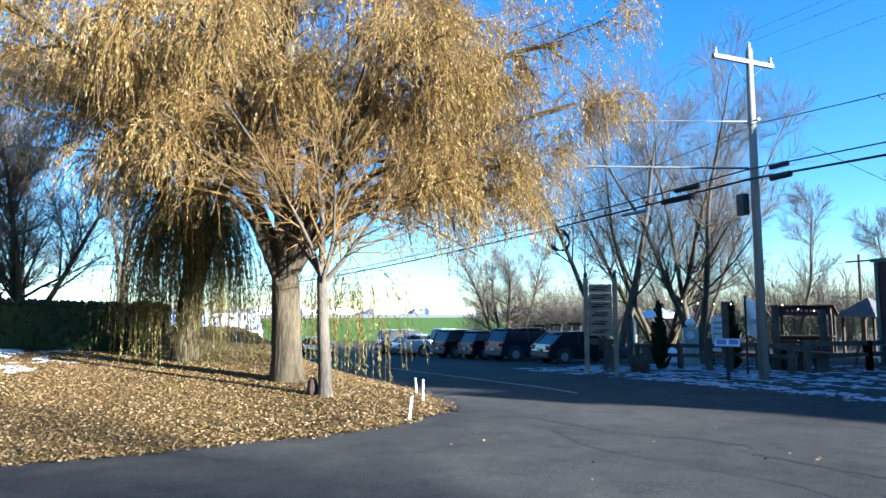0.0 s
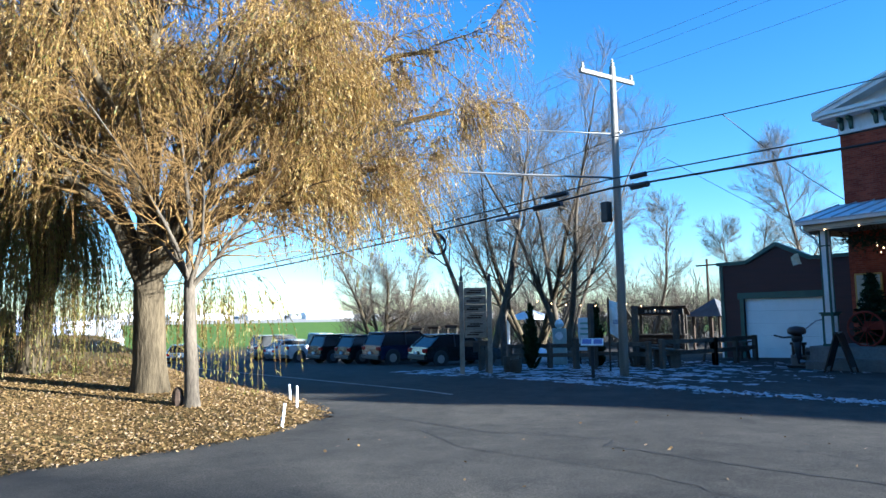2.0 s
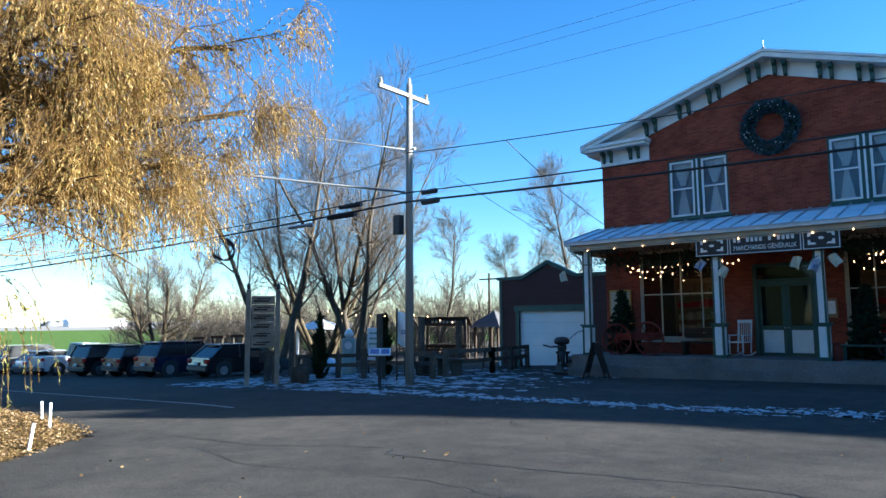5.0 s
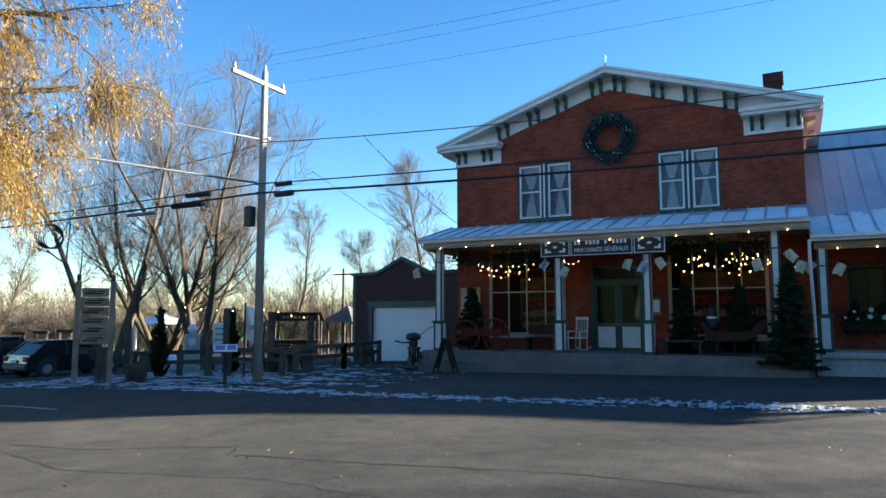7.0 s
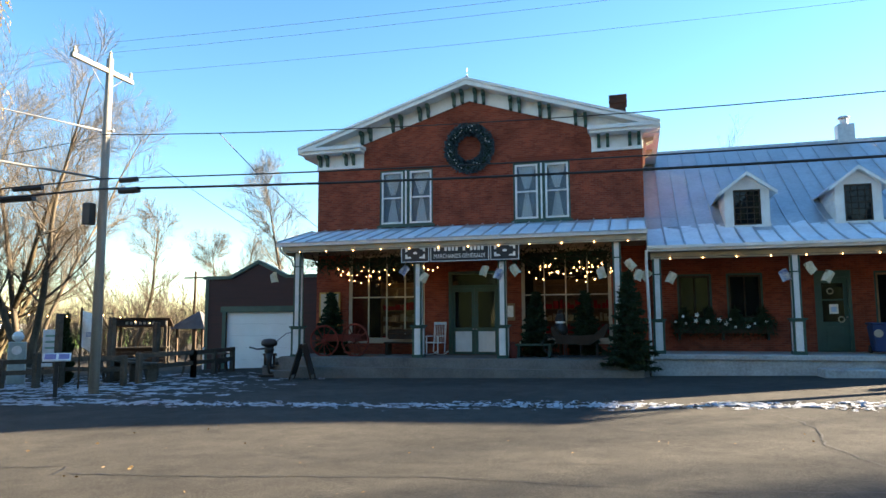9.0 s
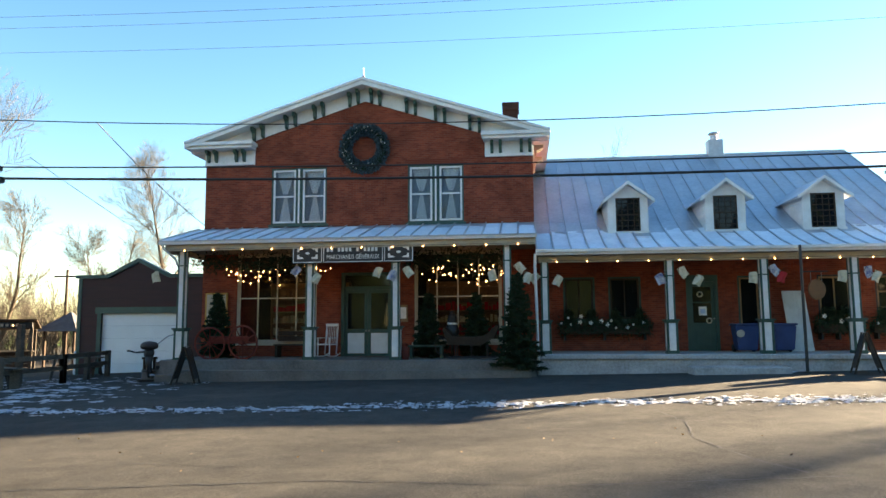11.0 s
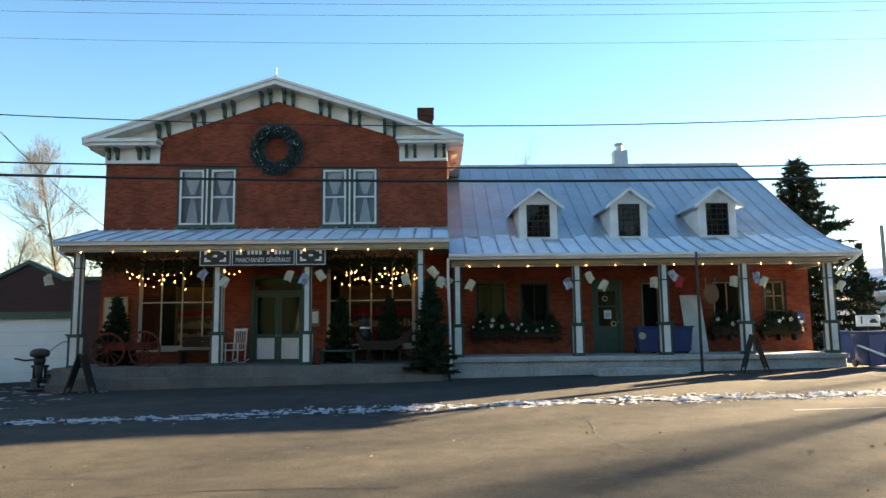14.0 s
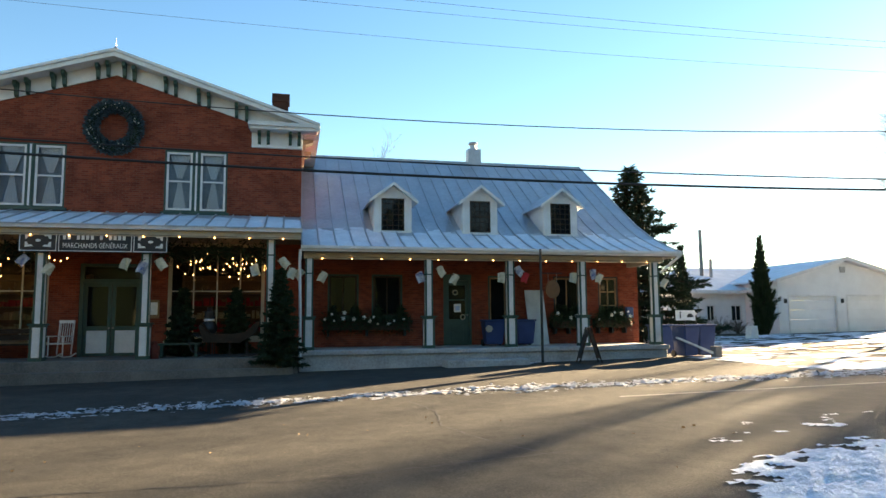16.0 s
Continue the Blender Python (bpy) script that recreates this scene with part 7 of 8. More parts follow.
PALE = "small pale printed cloth flag on a porch post"
for x, y, z, m, tl in ((-11.95, 21.45, 3.4, "flag_cloth", 190), (-7.05, 21.4, 3.35, "flag_blue", 170), (-6.65, 21.4, 3.3, "flag_cloth", 15), (-4.35, 21.4, 3.35, "flag_cloth", 170), (-4.15, 21.35, 3.35, "flag_blue", 20), (-3.75, 21.4, 3.3, "flag_cloth", 10), (-0.75, 21.4, 3.3, "flag_cloth", 175), (-0.2, 21.4, 3.35, "flag_cloth", 10), (0.1, 21.4, 3.2, "flag_cloth", 20),
                       (0.65, 21.9, 3.05, "flag_cloth", 170), (1.1, 21.9, 3.15, "flag_cloth", 10), (4.45, 21.9, 3.15, "flag_blue", 175), (4.85, 21.9, 3.2, "flag_cloth", 10), (5.4, 21.9, 3.1, "flag_cloth", 5), (7.3, 21.9, 3.1, "flag_cloth", 175), (7.55, 21.85, 3.2, "flag_blue", 10), (7.85, 21.9, 3.15, "flag_red", 12), (9.9, 21.9, 3.1, "flag_cloth", 175), (10.3, 21.9, 3.2, "flag_blue", 10), (10.6, 21.9, 3.15, "flag_cloth", 15), (13.1, 21.9, 3.0, "flag_cloth", 10)):
    bunting_flag(x, y, z, 0.28, 0.36, m, tl, PALE if m == "flag_cloth" else ("small blue and white cloth flag on a porch post" if m == "flag_blue" else "small red and white cloth flag on a porch post"))


# ---- porch things ----
def sandwich_board(x, y, rz, label):
    b = thing("sandwich_board", on_ground(x, y), label, "sign", "sandwich boards", rz=rz)
    for s in (-1, 1):
        bm = bmesh.new()
        for a, c in ((-0.32, -0.26), (0.26, 0.32)):
            prism(bm, [(s * 0.34, a, 0), (s * 0.38, a, 0), (s * 0.04, a, 1.15), (0.0, a, 1.15)], (0, c - a, 0))
        fr = part("board_frame", bm, "dark_wood", b)
        bm = bmesh.new()
        prism(bm, [(s * 0.30, -0.26, 0.16), (s * 0.325, -0.26, 0.16), (s * 0.05, -0.26, 1.1), (s * 0.025, -0.26, 1.1)], (0, 0.52, 0))
        part("chalk_panel", bm, "black", fr)
    part("hinge", rod(bmesh.new(), (0, -0.3, 1.14), (0, 0.3, 1.14), 0.015, None, 6), "steel", b)
    return b


sandwich_board(-10.35, 20.35, 12, "dark wooden sandwich board on the forecourt")
sandwich_board(9.6, 20.55, -14, "dark wooden sandwich board beside a porch step")


def outboard(x, y):
    o = thing("outboard_motor", on_ground(x, y), "old black outboard motor on a stand", "outboard motor", rz=10)
    part("stand", boxes(((-0.28, -0.22, 0), (0.28, 0.22, 0.06)), ((-0.2, 0.05, 0.06), (-0.12, 0.13, 0.72)), ((0.12, 0.05, 0.06), (0.2, 0.13, 0.72)), ((-0.24, 0.03, 0.72), (0.24, 0.15, 0.8)), bevel=0.008), "dark_wood", o)
    part("housing", lathe(bmesh.new(), [(0.10, 0.78), (0.15, 0.84), (0.17, 0.95), (0.15, 1.04)], (0.02, -0.04, 0), 14), "black", o, smooth=True)
    part("cowl", lathe(bmesh.new(), [(0.14, 1.04), (0.25, 1.07), (0.28, 1.14), (0.27, 1.22), (0.2, 1.29), (0.06, 1.32)], (0.02, -0.04, 0), 18), plain("dull_dark_paint", (0.03, 0.016, 0.014)), o, smooth=True)
    part("leg", tube(bmesh.new(), [(0.03, -0.05, 0.85), (0.03, -0.06, 0.55), (0.06, -0.06, 0.3), (0.07, -0.06, 0.14)], [0.13, 0.10, 0.075, 0.06], 10), "black", o, smooth=True)
    part("cavitation_plate", boxes(((-0.12, -0.18, 0.33), (0.26, 0.06, 0.355)), bevel=0.008), "black", o)
    part("tiller", tube(bmesh.new(), [(-0.1, -0.06, 0.98), (-0.4, -0.08, 0.95), (-0.56, -0.1, 1.0), (-0.66, -0.1, 1.02)], [0.035, 0.028, 0.026, 0.034], 8), "black", o)
    part("propeller", rod(bmesh.new(), (0.1, -0.06, 0.2), (0.26, -0.06, 0.2), 0.085, 0.03, 8), "steel", o)
    part("fuel_tank", boxes(((0.26, -0.1, 0.42), (0.62, 0.1, 0.52)), bevel=0.02), "black", o)


outboard(-12.3, 21.6)
steps = boxes(((-12.55, 21.6, -0.35), (-11.78, 23.4, 0.18)), ((-12.2, 21.7, 0.18), (-11.78, 23.4, 0.42)), bevel=0.015)
tagged(solo("side_steps", steps, "concrete", "grey concrete steps at the porch end", "step", "", "structure"))
rail = thing("handrail", (-12.0, 21.8, 0.18), "grey metal handrail at the porch end", "handrail")
part("rail", tube(bmesh.new(), [(-0.5, -0.1, 0.0), (-0.45, -0.1, 0.55), (0.3, -0.1, 1.1), (0.55, -0.1, 1.15)], 0.022, 8), "steel", rail)


def rocking_chair(x, y, z, rz, mat, label):
    c = thing("rocking_chair", (x, y, z), label, "chair", "porch seats", rz=rz)
    part("seat", boxes(((-0.25, -0.25, 0.42), (0.25, 0.25, 0.46)), bevel=0.008), mat, c)
    for sx in (-1, 1):
        part("back_post", rod(bmesh.new(), (sx * 0.23, 0.23, 0.1), (sx * 0.23, 0.36, 1.15), 0.02, None, 6), mat, c)
        part("front_leg", rod(bmesh.new(), (sx * 0.23, -0.22, 0.08), (sx * 0.23, -0.22, 0.66), 0.02, None, 6), mat, c)
        part("armrest", boxes(((sx * 0.23 - 0.035, -0.28, 0.65), (sx * 0.23 + 0.035, 0.28, 0.68))), mat, c)
        part("rocker", tube(bmesh.new(), [(sx * 0.23, -0.42, 0.1), (sx * 0.23, -0.15, 0.03), (sx * 0.23, 0.2, 0.03), (sx * 0.23, 0.5, 0.12)], 0.02, 6), mat, c)
    for k in range(6):
        part("back_slat", rod(bmesh.new(), (-0.18 + k * 0.072, 0.27, 0.48), (-0.18 + k * 0.072, 0.35, 1.1), 0.011, None, 5), mat, c)
    part("top_rail", boxes(((-0.25, 0.32, 1.06), (0.25, 0.37, 1.16)), bevel=0.008), mat, c)


rocking_chair(-6.72, 23.3, FL1, -15, "white", "white wooden rocking chair on the porch")


def cart_wheel(parent, c, axis, R, mat):
    w = part("cart_wheel", ring(bmesh.new(), c, axis, R, 0.035, 26, 6), mat, parent)
    a, b = frame_axes(axis)
    for i in range(12):
        t = 6.283 * i / 12
        part("spoke", rod(bmesh.new(), c, Vector(c) + (a * math.cos(t) + b * math.sin(t)) * R, 0.016, None, 5), mat, w)
    n = Vector(axis).normalized() * 0.09
    part("hub", rod(bmesh.new(), Vector(c) - n, Vector(c) + n, 0.07, None, 10), mat, w)


cart = thing("old_cart", (-10.0, 22.4, FL1), "old red wooden cart with spoked wheels", "cart")
M["old_red"] = surf("faded_red_wood", (0.10, 0.02, 0.015), (0.20, 0.045, 0.03), 3, 30, 0.8, 0, 0.3)
part("bed", boxes(((-0.5, -0.25, 0.5), (0.9, 0.4, 0.75)), bevel=0.01), "old_red", cart)
cart_wheel(cart, (-0.4, -0.36, 0.52), (0, 1, 0.04), 0.52, "old_red")
cart_wheel(cart, (0.75, -0.36, 0.55), (0.2, 1, 0.04), 0.55, "old_red")
bch = thing("porch_bench", (-7.9, 23.4, FL1), "dark wooden bench under the shop window", "bench", "porch seats")
part("seat", boxes(((-0.7, -0.25, 0.4), (0.7, 0.2, 0.45))), "dark_wood", bch)
part("backrest", boxes(((-0.7, 0.2, 0.55), (0.7, 0.24, 0.72)), ((-0.7, 0.2, 0.76), (0.7, 0.24, 0.9))), "dark_wood", bch)
for x in (-0.62, 0.62):
    part("leg", boxes(((x - 0.04, -0.22, 0), (x + 0.04, 0.24, 0.4))), "dark_wood", bch)
pos_ = thing("poster", (-11.05, 23.86, 1.55), "yellow framed poster on brick wall", "poster")
part("poster_frame", boxes(((-0.42, -0.03, 0), (0.42, 0.03, 1.25))), plain("ochre_paint", (0.45, 0.25, 0.05)), pos_)
part("sheet", boxes(((-0.36, -0.034, 0.06), (0.36, -0.03, 1.19))), "cream", pos_)
mb = thing("wall_notice", (-4.15, 23.86, 1.7), "small framed paper notice on brick wall", "notice")
part("notice_frame", boxes(((-0.18, -0.03, 0), (0.18, 0.03, 0.6))), "shelf", mb)
part("sheet", boxes(((-0.13, -0.034, 0.12), (0.13, -0.03, 0.52))), "sign_white", mb)


def sleigh(x, y, z):
    s = thing("old_sleigh", (x, y, z), "old dark horse sleigh on the porch", "sleigh")
    bm = bmesh.new()
    prism(bm, [(-0.75, -0.4, 0.45), (0.3, -0.4, 0.42), (0.75, -0.4, 0.7), (0.9, -0.4, 1.05), (0.8, -0.4, 1.08), (0.45, -0.4, 0.75), (0.1, -0.4, 0.7), (-0.6, -0.4, 0.72), (-0.85, -0.4, 1.0), (-0.92, -0.4, 0.95)], (0, 0.8, 0))
    part("body", bm, "dark_wood", s)
    for y2 in (-0.36, 0.36):
        part("runner", tube(bmesh.new(), [(0.8, y2, 0.06), (-0.7, y2, 0.05), (-1.1, y2, 0.2), (-1.2, y2, 0.5), (-1.05, y2, 0.72), (-0.9, y2, 0.62)], 0.022, 6), "black", s)
        for x2 in (-0.5, 0.0, 0.5):
            part("strut", rod(bmesh.new(), (x2, y2, 0.05), (x2, y2 * 0.9, 0.45), 0.018, None, 5), "black", s)


sleigh(-1.6, 22.35, FL1)
tb = thing("porch_table", (-3.1, 22.5, FL1), "low dark green table with wares on the porch", "table")
part("top", boxes(((-0.6, -0.3, 0.38), (0.6, 0.3, 0.43))), "green", tb)
for x in (-0.5, 0.5):
    part("leg", boxes(((x - 0.04, -0.25, 0), (x + 0.04, 0.25, 0.38))), "green", tb)
snowman = thing("porch_figure", (-2.3, 22.9, FL1), "dark and white plush winter ornament on the porch", "ornament")
part("shape", lathe(bmesh.new(), [(0.2, 0.7), (0.26, 0.85), (0.2, 1.05), (0.12, 1.12), (0.17, 1.22), (0.14, 1.36), (0.16, 1.4), (0.09, 1.42), (0.08, 1.55)], (0, 0, 0), 12), "black", snowman, smooth=True)
part("post", rod(bmesh.new(), (0, 0, 0), (0, 0, 0.72), 0.05, None, 8), "dark_wood", snowman)
part("scarf", ring(bmesh.new(), (0, 0, 1.13), (0, 0, 1), 0.14, 0.04, 14, 6), "sign_white", snowman)
jar = thing("milk_can", (-3.7, 21.75, FL1), "small rusty milk can on the porch", "milk can")
part("can", lathe(bmesh.new(), [(0.12, 0), (0.13, 0.3), (0.07, 0.42), (0.09, 0.5), (0.03, 0.52)], (0, 0, 0), 12), "old_red", jar)


def planter(x0, x1, z, seed):
    """Window box with evergreen sprigs, pale blooms and little lights."""
    rng = np.random.default_rng(seed)
    w = (x1 - x0) / 2
    t = thing("window_box", ((x0 + x1) / 2, HY - 0.2, z), "window box with evergreen boughs and white blooms", "planter", "window boxes")
    part("box", boxes(((-w, -0.16, -0.2), (w, 0.18, 0.08)), bevel=0.01), "dark_wood", t)
    for x in (-w + 0.15, 0, w - 0.15):
        part("bracket", boxes(((x - 0.03, -0.1, -0.42), (x + 0.03, 0.19, -0.2))), "black", t)
    n = int(2600 * w)
    P = np.stack([rng.uniform(-w - 0.05, w + 0.05, n), rng.normal(-0.08, 0.13, n), rng.normal(0.05, 0.13, n)], 1)
    cone = rng.integers(0, 4, n)
    for k in range(4):
        sel = (cone == k) & (rng.random(n) < 0.5)
        h = rng.random(n)
        cx_ = -w + 0.3 + (2 * w - 0.6) * k / 3
        P[sel] = np.stack([cx_ + rng.normal(0, 0.13, n) * (1 - h), -0.02 + rng.normal(0, 0.1, n) * (1 - h), 0.1 + 0.5 * h], 1)[sel]
    mesh_part("needles", t, leaf_quads(rng, P, rng.normal(0, 1, (n, 3)) + np.array([0, -0.3, -0.2]), 0.17, 0.018, 0.3), "needles", False)
    bm = bmesh.new()
    for i in range(int(9 * w)):
        c = Vector((rng.uniform(-w, w), -0.24, rng.uniform(0.0, 0.42)))
        m = 5
        for k in range(m):
            a = 6.283 * k / m
            d = Vector((math.cos(a), -0.3, math.sin(a))) * (0.09 if i % 2 else 0.05)
            s = Vector((-math.sin(a), 0, math.cos(a))) * 0.025
            bm.faces.new([bm.verts.new(p) for p in (c, c + d * 0.5 + s, c + d, c + d * 0.5 - s)])
    part("blooms", bm, "sign_white", t, "white artificial blooms")["kind"] = "stuff"


planter(1.35, 4.35, 1.45, 1)
planter(9.75, 11.15, 1.45, 2)
planter(11.5, 12.9, 1.45, 3)


def wheelie_bin(at, rz, mat, label, W=0.6, D=0.7, H=1.05):
    b = thing("wheelie_bin", at, label, "bin", "blue bins", rz=rz)
    bm = bmesh.new()
    lo = [bm.verts.new(p) for p in ((-W * 0.4, -D * 0.38, 0.06), (W * 0.4, -D * 0.38, 0.06), (W * 0.4, D * 0.38, 0.06), (-W * 0.4, D * 0.38, 0.06))]
    hi = [bm.verts.new(p) for p in ((-W / 2, -D / 2, H), (W / 2, -D / 2, H), (W / 2, D / 2, H), (-W / 2, D / 2, H))]
    bm.faces.new(lo[::-1])
    bm.faces.new(hi)
    for i in range(4):
        bm.faces.new((lo[i], lo[(i + 1) % 4], hi[(i + 1) % 4], hi[i]))
    bmesh.ops.bevel(bm, geom=list(bm.edges), offset=0.03, segments=2, affect="EDGES")
    part("body", bm, mat, b)
    part("lid", boxes(((-W / 2 - 0.03, -D / 2 - 0.04, H), (W / 2 + 0.03, D / 2 + 0.03, H + 0.07)), bevel=0.025), mat, b)
    part("handle", rod(bmesh.new(), (-W * 0.4, D / 2 + 0.06, H - 0.03), (W * 0.4, D / 2 + 0.06, H - 0.03), 0.018, None, 6), "black", b)
    for s in (-1, 1):
        part("wheel", rod(bmesh.new(), (s * W * 0.36, D * 0.42, 0.12), (s * W * 0.46, D * 0.42, 0.12), 0.12, None, 14), "rubber", b)
    return b


wheelie_bin((7.2, 23.2, FL2), 0, "blue", "blue plastic bin on the porch", 0.75, 0.55, 0.85)
wheelie_bin((8.35, 23.2, FL2), 0, "blue", "blue plastic bin on the porch", 0.7, 0.55, 0.85)
part("round_sticker", rod(bmesh.new(), (6.98, 22.97, FL2 + 0.6), (6.98, 22.91, FL2 + 0.6), 0.12, None, 16), "cream", house_thing("bin_sticker", (6.98, 22.91, FL2 + 0.6), "round pale sticker on a blue bin", "sticker"))
wheelie_bin(on_ground(13.62, 21.4), 5, "blue", "blue wheeled bin beside the porch end", 0.62, 0.8, 1.05)
wheelie_bin(on_ground(14.3, 21.45), -4, "blue", "blue wheeled bin with snow on its lid", 0.62, 0.8, 1.05)
wheelie_bin(on_ground(13.65, 23.0), 0, "blue", "blue wheeled bin beside the porch end", 0.75, 0.8, 1.05)
plank = thing("leaning_plank", on_ground(13.3, 20.75), "white plank leaning at the porch end", "plank", rz=0)
bm = bmesh.new()
prism(bm, [(-0.2, 0.3, 0.72), (-0.2, 0.3, 0.66), (1.0, -0.1, 0.1), (1.0, -0.1, 0.17)], (0, 0.12, 0))
part("board", bm, "white", plank)
part("foot_block", boxes(((0.9, -0.2, 0), (1.15, 0.1, 0.4)), bevel=0.01), "concrete", plank)
ps = thing("parking_sign", on_ground(14.4, 22.6), "small white sign with dark symbols on a post", "sign")
part("post", rod(bmesh.new(), (0, 0, -0.1), (0, 0, 1.45), 0.025, None, 8), "black", ps)
p = part("panel", boxes(((-0.4, -0.03, 1.25), (0.4, 0.0, 1.62)), bevel=0.008), "sign_white", ps)
part("symbol", boxes(((-0.24, -0.034, 1.34), (-0.19, -0.03, 1.5)), ((-0.25, -0.034, 1.52), (-0.18, -0.03, 1.57)), ((0.05, -0.034, 1.36), (0.32, -0.03, 1.44)), ((0.1, -0.034, 1.44), (0.26, -0.03, 1.5))), "black", p)
ld = thing("leaning_door", (9.1, 23.95, FL2), "pale panelled old door leaning on the wall", "door", rz=0)
M["pale_blue"] = surf("pale_blue_old_paint", (0.42, 0.48, 0.48), (0.60, 0.66, 0.66), 3, 30, 0.7, 0, 0.2)
bm = bmesh.new()
prism(bm, [(-0.36, -0.36, 0), (0.36, -0.36, 0), (0.36, 0.2, 2.0), (-0.36, 0.2, 2.0)], (0, 0.04, 0.0))
part("leaf", bm, "pale_blue", ld)
for x in (-0.18, 0.18):
    for a, b in ((0.15, 0.75), (0.9, 1.85)):
        ya, yb = -0.36 + 0.28 * a, -0.36 + 0.28 * b
        bm = bmesh.new()
        prism(bm, [(x - 0.12, ya - 0.012, a), (x + 0.12, ya - 0.012, a), (x + 0.12, yb - 0.012, b), (x - 0.12, yb - 0.012, b)], (0, 0.01, 0))
        part("panel", bm, "pale_blue", ld)
sp = thing("oval_sign", on_ground(8.25, 21.15), "dark post with hanging oval wooden sign", "sign")
part("post", rod(bmesh.new(), (0, 0, -0.1), (0, 0, 3.75), 0.045, 0.04, 10), "black", sp)
part("arm", rod(bmesh.new(), (0, 0, 2.95), (0.75, 0, 2.95), 0.02, None, 6), "black", sp)
bm = bmesh.new()
prism(bm, [(0.4 + 0.24 * math.cos(t), -0.03, 2.42 + 0.3 * math.sin(t)) for t in (6.283 * i / 22 for i in range(22))], (0, 0.06, 0))
part("oval_board", bm, plain("ochre_brown_board", (0.16, 0.065, 0.02), 0.5), sp, "ochre-brown oval board")
for x in (0.25, 0.55):
    part("chain", rod(bmesh.new(), (x, 0, 2.66), (x, 0, 2.95), 0.008, None, 5), "steel", sp)
part("foot", rod(bmesh.new(), (0, 0, 0), (0, 0, 0.04), 0.12, None, 12), "black", sp)
mailbox = thing("wall_box", (13.0, 24.26, 1.6), "blue wall box near the window", "letter box")
part("case", boxes(((-0.15, -0.16, 0), (0.15, 0.0, 0.42)), bevel=0.03), "blue", mailbox)
del mailbox

# white stakes on the lawn edge
for x, y, h, lean in ((-13.1, 5.05, 0.42, 0.0), (-11.0, 3.97, 0.36, -0.09), (-14.9, 5.6, 0.35, 0.04)):
    s = on_lawn(x, y)
    tagged(solo("stake", rod(bmesh.new(), (s[0], s[1], s[2] - 0.05), (s[0] + lean, s[1] - lean, s[2] + h), 0.028, 0.026, 8), "sign_white", "short white plastic edge stake", "stake", "edge stakes"))


# ---- white bungalow and far things ----
bg = house_thing("bungalow", (34.0, 38.7, 0.5), "white bungalow with double garage and snowy roof", "house")
zb = 0.35
bm = wall_sheet(bmesh.new(), "y", 38.7, 39.0, 31.4, 41.6, zb - 0.2, 4.0, [(32.25, 35.85, zb - 0.2, 2.95), (36.8, 40.6, zb - 0.2, 2.95)])
prism(bm, [(31.4, 38.7, 4.0), (41.6, 38.7, 4.0), (36.5, 38.7, 5.35)], (0, 0.3, 0))
part("garage_wall", bm, "siding", bg)
for a, b in ((32.25, 35.85), (36.8, 40.6)):
    part("garage_door", boxes(*[((a, 38.85, zb - 0.15 + k * 0.62), (b, 38.92, zb - 0.15 + k * 0.62 + 0.61)) for k in range(5)]), "gate_white", bg)
    part("door_trim", boxes(((a - 0.12, 38.67, zb - 0.1), (a, 38.72, 3.07)), ((b, 38.67, zb - 0.1), (b + 0.12, 38.72, 3.07)), ((a, 38.67, 2.95), (b, 38.72, 3.07))), "white", bg)
for x in (31.9, 36.3):
    part("wall_lamp", boxes(((x - 0.08, 38.55, 2.5), (x + 0.08, 38.7, 2.8)), bevel=0.02), "black", bg)
for x in (31.4, 41.3):
    part("side_wall", boxes(((x, 39.0, zb - 0.2), (x + 0.3, 48, 4.0))), "siding", bg)
for s in (-1, 1):
    bm = bmesh.new()
    prism(bm, [(36.5 + s * 5.6, 38.2, 3.9), (36.5, 38.2, 5.42), (36.5, 49, 5.42), (36.5 + s * 5.6, 49, 3.9)], (0, 0, 0.12))
    part("garage_roof", bm, "frost", bg)
    bm = bmesh.new()
    prism(bm, [(36.5 + s * 5.6, 38.16, 3.84), (36.5, 38.16, 5.36), (36.5, 38.16, 5.58), (36.5 + s * 5.6, 38.16, 4.06)], (0, 0.04, 0))
    part("rake_board", bm, "white", bg)
part("vent", boxes(((36.3, 38.66, 4.55), (36.7, 38.7, 4.95))), "steel", bg)
bm = wall_sheet(bmesh.new(), "y", 42.0, 42.3, 26.6, 31.4, zb - 0.3, 3.4, [(28.3, 29.0, 1.3, 2.5), (30.2, 31.1, 1.3, 2.5)])
part("house_wall", bm, "siding", bg)
part("end_wall", boxes(((26.6, 42.3, zb - 0.3), (26.9, 51, 3.4))), "siding", bg)
for a, b in ((28.3, 29.0), (30.2, 31.1)):
    sash_window(bg, a, b, 1.3, 2.5, 42.0, "white", "white", (2, 1), glass="dark_glass")
    # sheet coloured like the shade of the room behind the window
    part("dark_room", boxes(((a, 42.6, 1.3), (b, 42.65, 2.5))), "inside", bg)
bm = bmesh.new()
prism(bm, [(25.9, 41.4, 3.35), (32.0, 41.4, 3.35), (36.5, 46.8, 5.3), (29.5, 46.8, 5.3)], (0, 0, 0.1))
prism(bm, [(25.9, 41.4, 3.35), (29.5, 46.8, 5.3), (25.9, 51.5, 3.35)], (0, 0, 0.1))
part("house_roof", bm, "frost", bg)
part("fascia", boxes(((25.9, 41.36, 3.25), (31.4, 41.42, 3.47))), "white", bg)
part("flue", rod(bmesh.new(), (30.5, 44.5, 4.3), (30.5, 44.5, 5.9), 0.12, None, 10), "steel", bg)
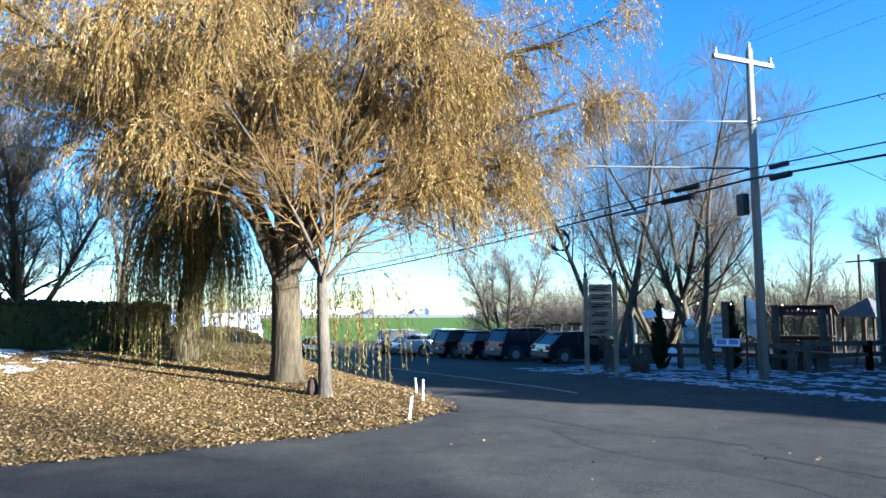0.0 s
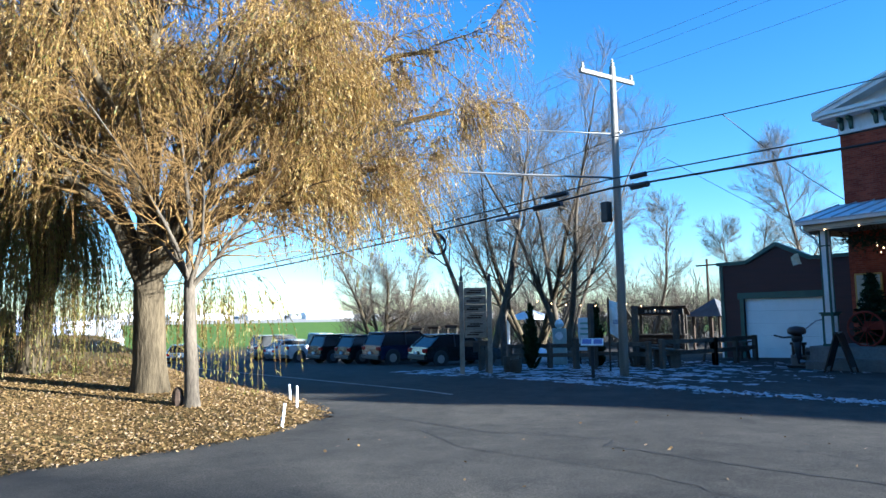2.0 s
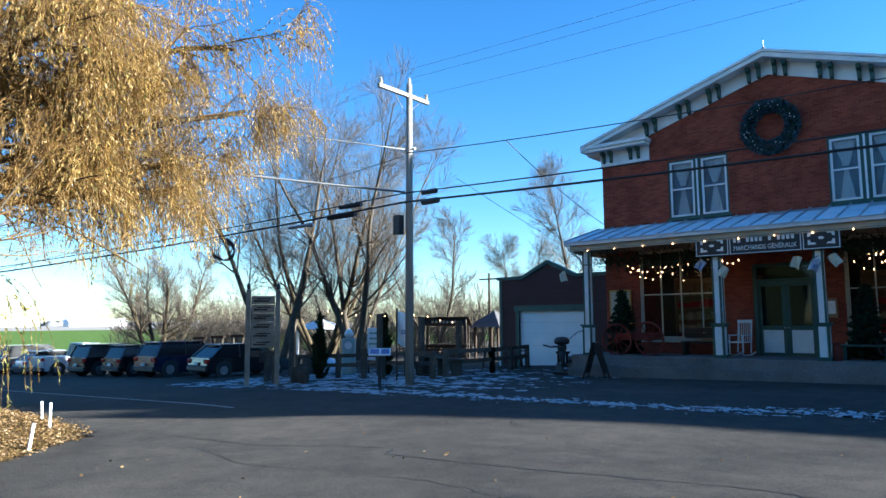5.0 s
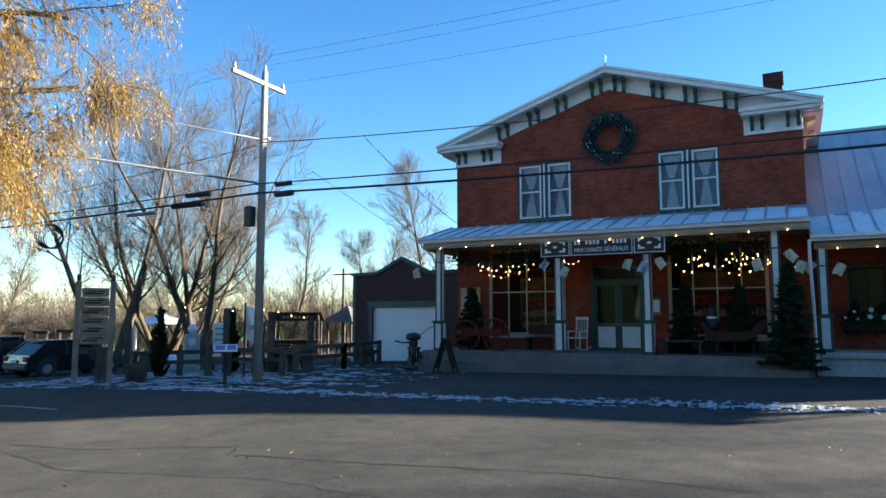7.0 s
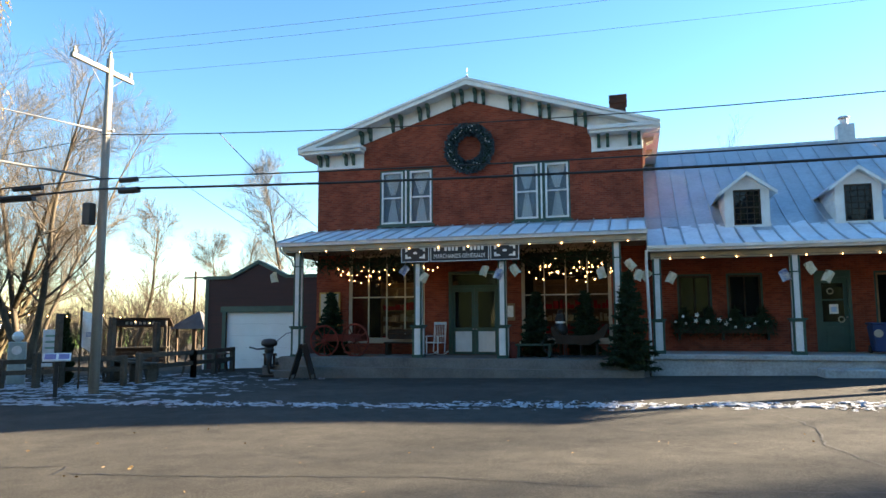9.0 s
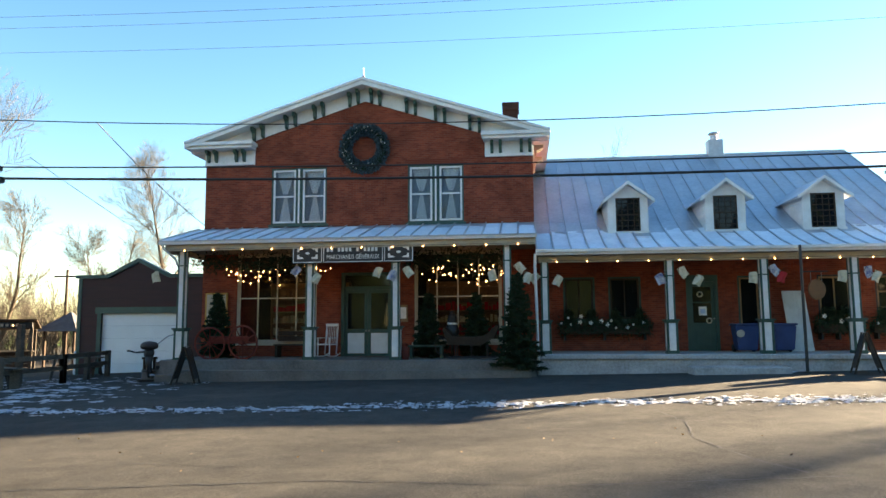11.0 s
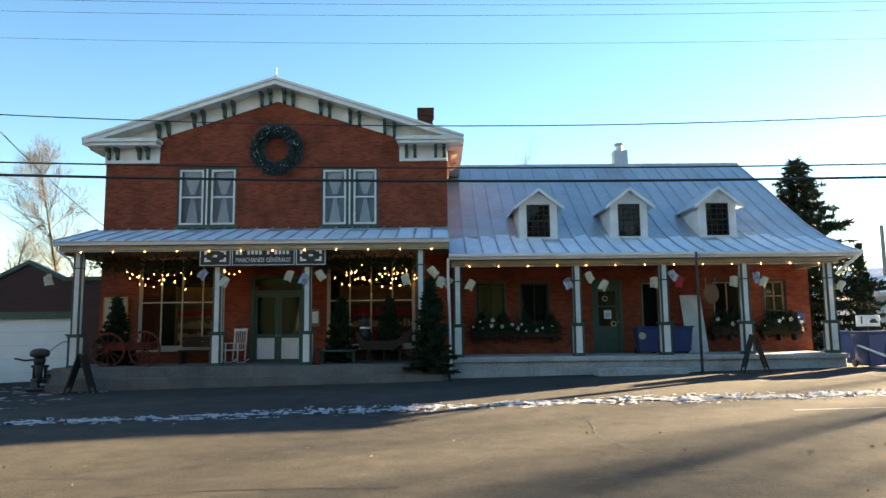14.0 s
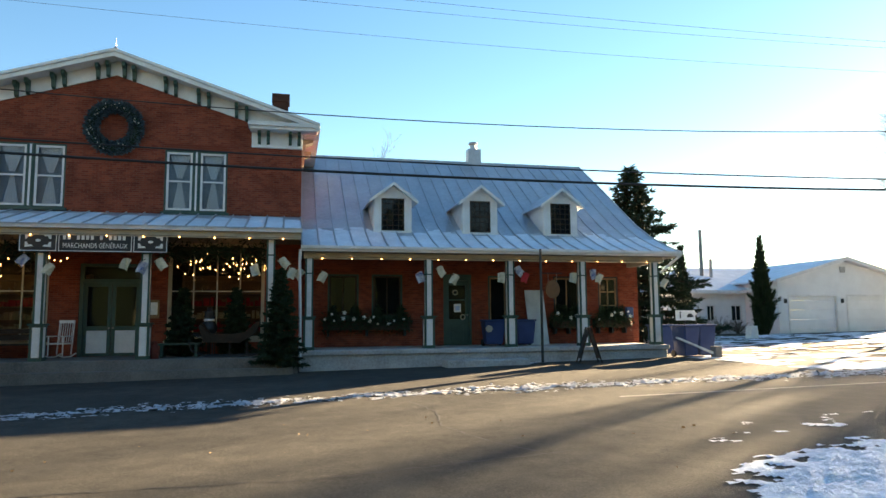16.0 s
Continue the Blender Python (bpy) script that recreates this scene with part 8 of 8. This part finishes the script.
part("roof_vent", rod(rod(bmesh.new(), (34.5, 44.0, 4.8), (34.5, 44.0, 5.5), 0.16, None, 10), (34.5, 44.0, 5.5), (34.5, 44.0, 5.62), 0.28, None, 10), "black", bg)
rng = np.random.default_rng(101)
for x, y, r in ((26.5, 40.5, 0.8), (28.2, 40.6, 0.9), (29.8, 40.8, 0.7)):
    t = thing("shrub", on_ground(x, y), "round leafless brown garden shrub", "shrub", "garden shrubs")
    L = []
    for i in range(60):
        st = limb(rng, np.zeros(3), unit(np.array([rng.normal(0, 0.8), rng.normal(0, 0.8), 1.0])), r * rng.uniform(1.0, 1.7), 0.012, 0.006, 5, 0.1, 0.1)
        L.append(st)
        L += branch_out(rng, st, 5, 0.4, 0.7, 0.6, 0.1, 0.1, 3, 0.2, 0.8)
    mesh_part("twigs", t, tubes(L, 3), "twig_grey")
for x, y, w, h in ((25.2, 33.0, 0.25, 0.7), (33.5, 28.5, 0.5, 1.0), (29.8, 27.2, 0.4, 0.55)):
    bm = bmesh.new()
    z = float(gz(x, y))
    prism(bm, [(x - w, y, z), (x + w, y, z), (x + w * 0.7, y, z + h), (x - w * 0.7, y, z + h)], (0, 0.5, 0))
    tagged(solo("marker_block", bm, "sign_white", "white snow-capped roadside block", "block", "roadside blocks"))

# unseen dark tree belt across the street, behind the viewpoint, added to dim facades
rng = np.random.default_rng(131)
L = []
for i in range(130):
    x, y, h = rng.uniform(-45, 75), rng.uniform(-36, -18), rng.uniform(13, 18)
    p = np.array(on_ground(x, y, -0.3))
    k = np.linspace(0, 1, 7)
    L.append((p + np.stack([rng.normal(0, 0.3, 7), rng.normal(0, 0.3, 7), k * h], 1), np.array([2.2, 3.2, 3.3, 2.8, 2.0, 1.1, 0.1]) * rng.uniform(0.8, 1.2)))
v, f = tubes(L, 7)
tagged(new("tree_belt", raw("tree_belt", v, f, "thuja")), "unseen dark tree shapes added across the street to block sky light", "trees", kind="stuff")

# distance: tree line, farm roofs and a long field edge
rng = np.random.default_rng(111)
L = []
for i in range(700):
    a = radians(rng.uniform(52, 108))
    d = rng.uniform(820, 1100)
    x, y = -math.sin(a) * d, math.cos(a) * d
    p = np.array([x, y, float(gz(x, y)) - 0.5])
    h = rng.uniform(3, 8)
    L.append((np.array([p, p + [0, 0, h * 0.5], p + [rng.normal(0, 0.5), 0, h]]), np.array([rng.uniform(4, 12), rng.uniform(4, 9), 0.5])))
v, f = tubes(L, 6)
M["far_wood"] = surf("hazy_far_trees", (0.16, 0.17, 0.18), (0.24, 0.24, 0.24), 0.02, 0.2, 1.0, 0, 0)
tagged(new("far_treeline", raw("far_treeline", v, f, "far_wood")), "hazy line of trees along the horizon", "trees", kind="stuff")
for i in range(9):
    a = radians(rng.uniform(62, 102))
    d = rng.uniform(560, 760)
    x, y = -math.sin(a) * d, math.cos(a) * d
    z = float(gz(x, y))
    fb = house_thing("farm_building", (x, y, z), "distant pale farm building across the fields", "farm building")
    tagged(fb, group="farm buildings")
    w, l, h = rng.uniform(5, 8), rng.uniform(9, 20), rng.uniform(3, 4.5)
    part("walls", boxes(((x - w, y - l, z - 0.5), (x + w, y + l, z + h))), "siding", fb)
    bm = bmesh.new()
    prism(bm, [(x - w - 0.5, y - l - 0.5, z + h), (x + w + 0.5, y - l - 0.5, z + h), (x, y - l - 0.5, z + h + w * 0.5)], (0, 2 * l + 1, 0))
    part("roof", bm, "frost", fb)
for x, y in ((-46, 31), (-49.5, 31.5), (-53, 32)):
    fr = thing("wooden_gate_frame", on_ground(x, y), "small wooden frame at the car park edge", "frame", "car park frames")
    part("post", boxes(((-0.7, -0.08, 0), (-0.54, 0.08, 2.0))), "wood", fr)
    part("post", boxes(((0.54, -0.08, 0), (0.7, 0.08, 2.0))), "wood", fr)
    part("beam", boxes(((-0.85, -0.1, 2.0), (0.85, 0.1, 2.2))), "dark_wood", fr)
# pale greenhouse roof past the hedge
gh = house_thing("greenhouse", (-70, -6, -1.5), "long low pale greenhouse beyond the hedge", "greenhouse")
part("walls", boxes(((-76, -26, -2), (-68, 10, 0.2))), "siding", gh)
bm = bmesh.new()
prism(bm, [(-76.4, -26, 0.2), (-67.6, -26, 0.2), (-72, -26, 1.7)], (0, 36, 0))
part("roof", bm, "frost", gh)
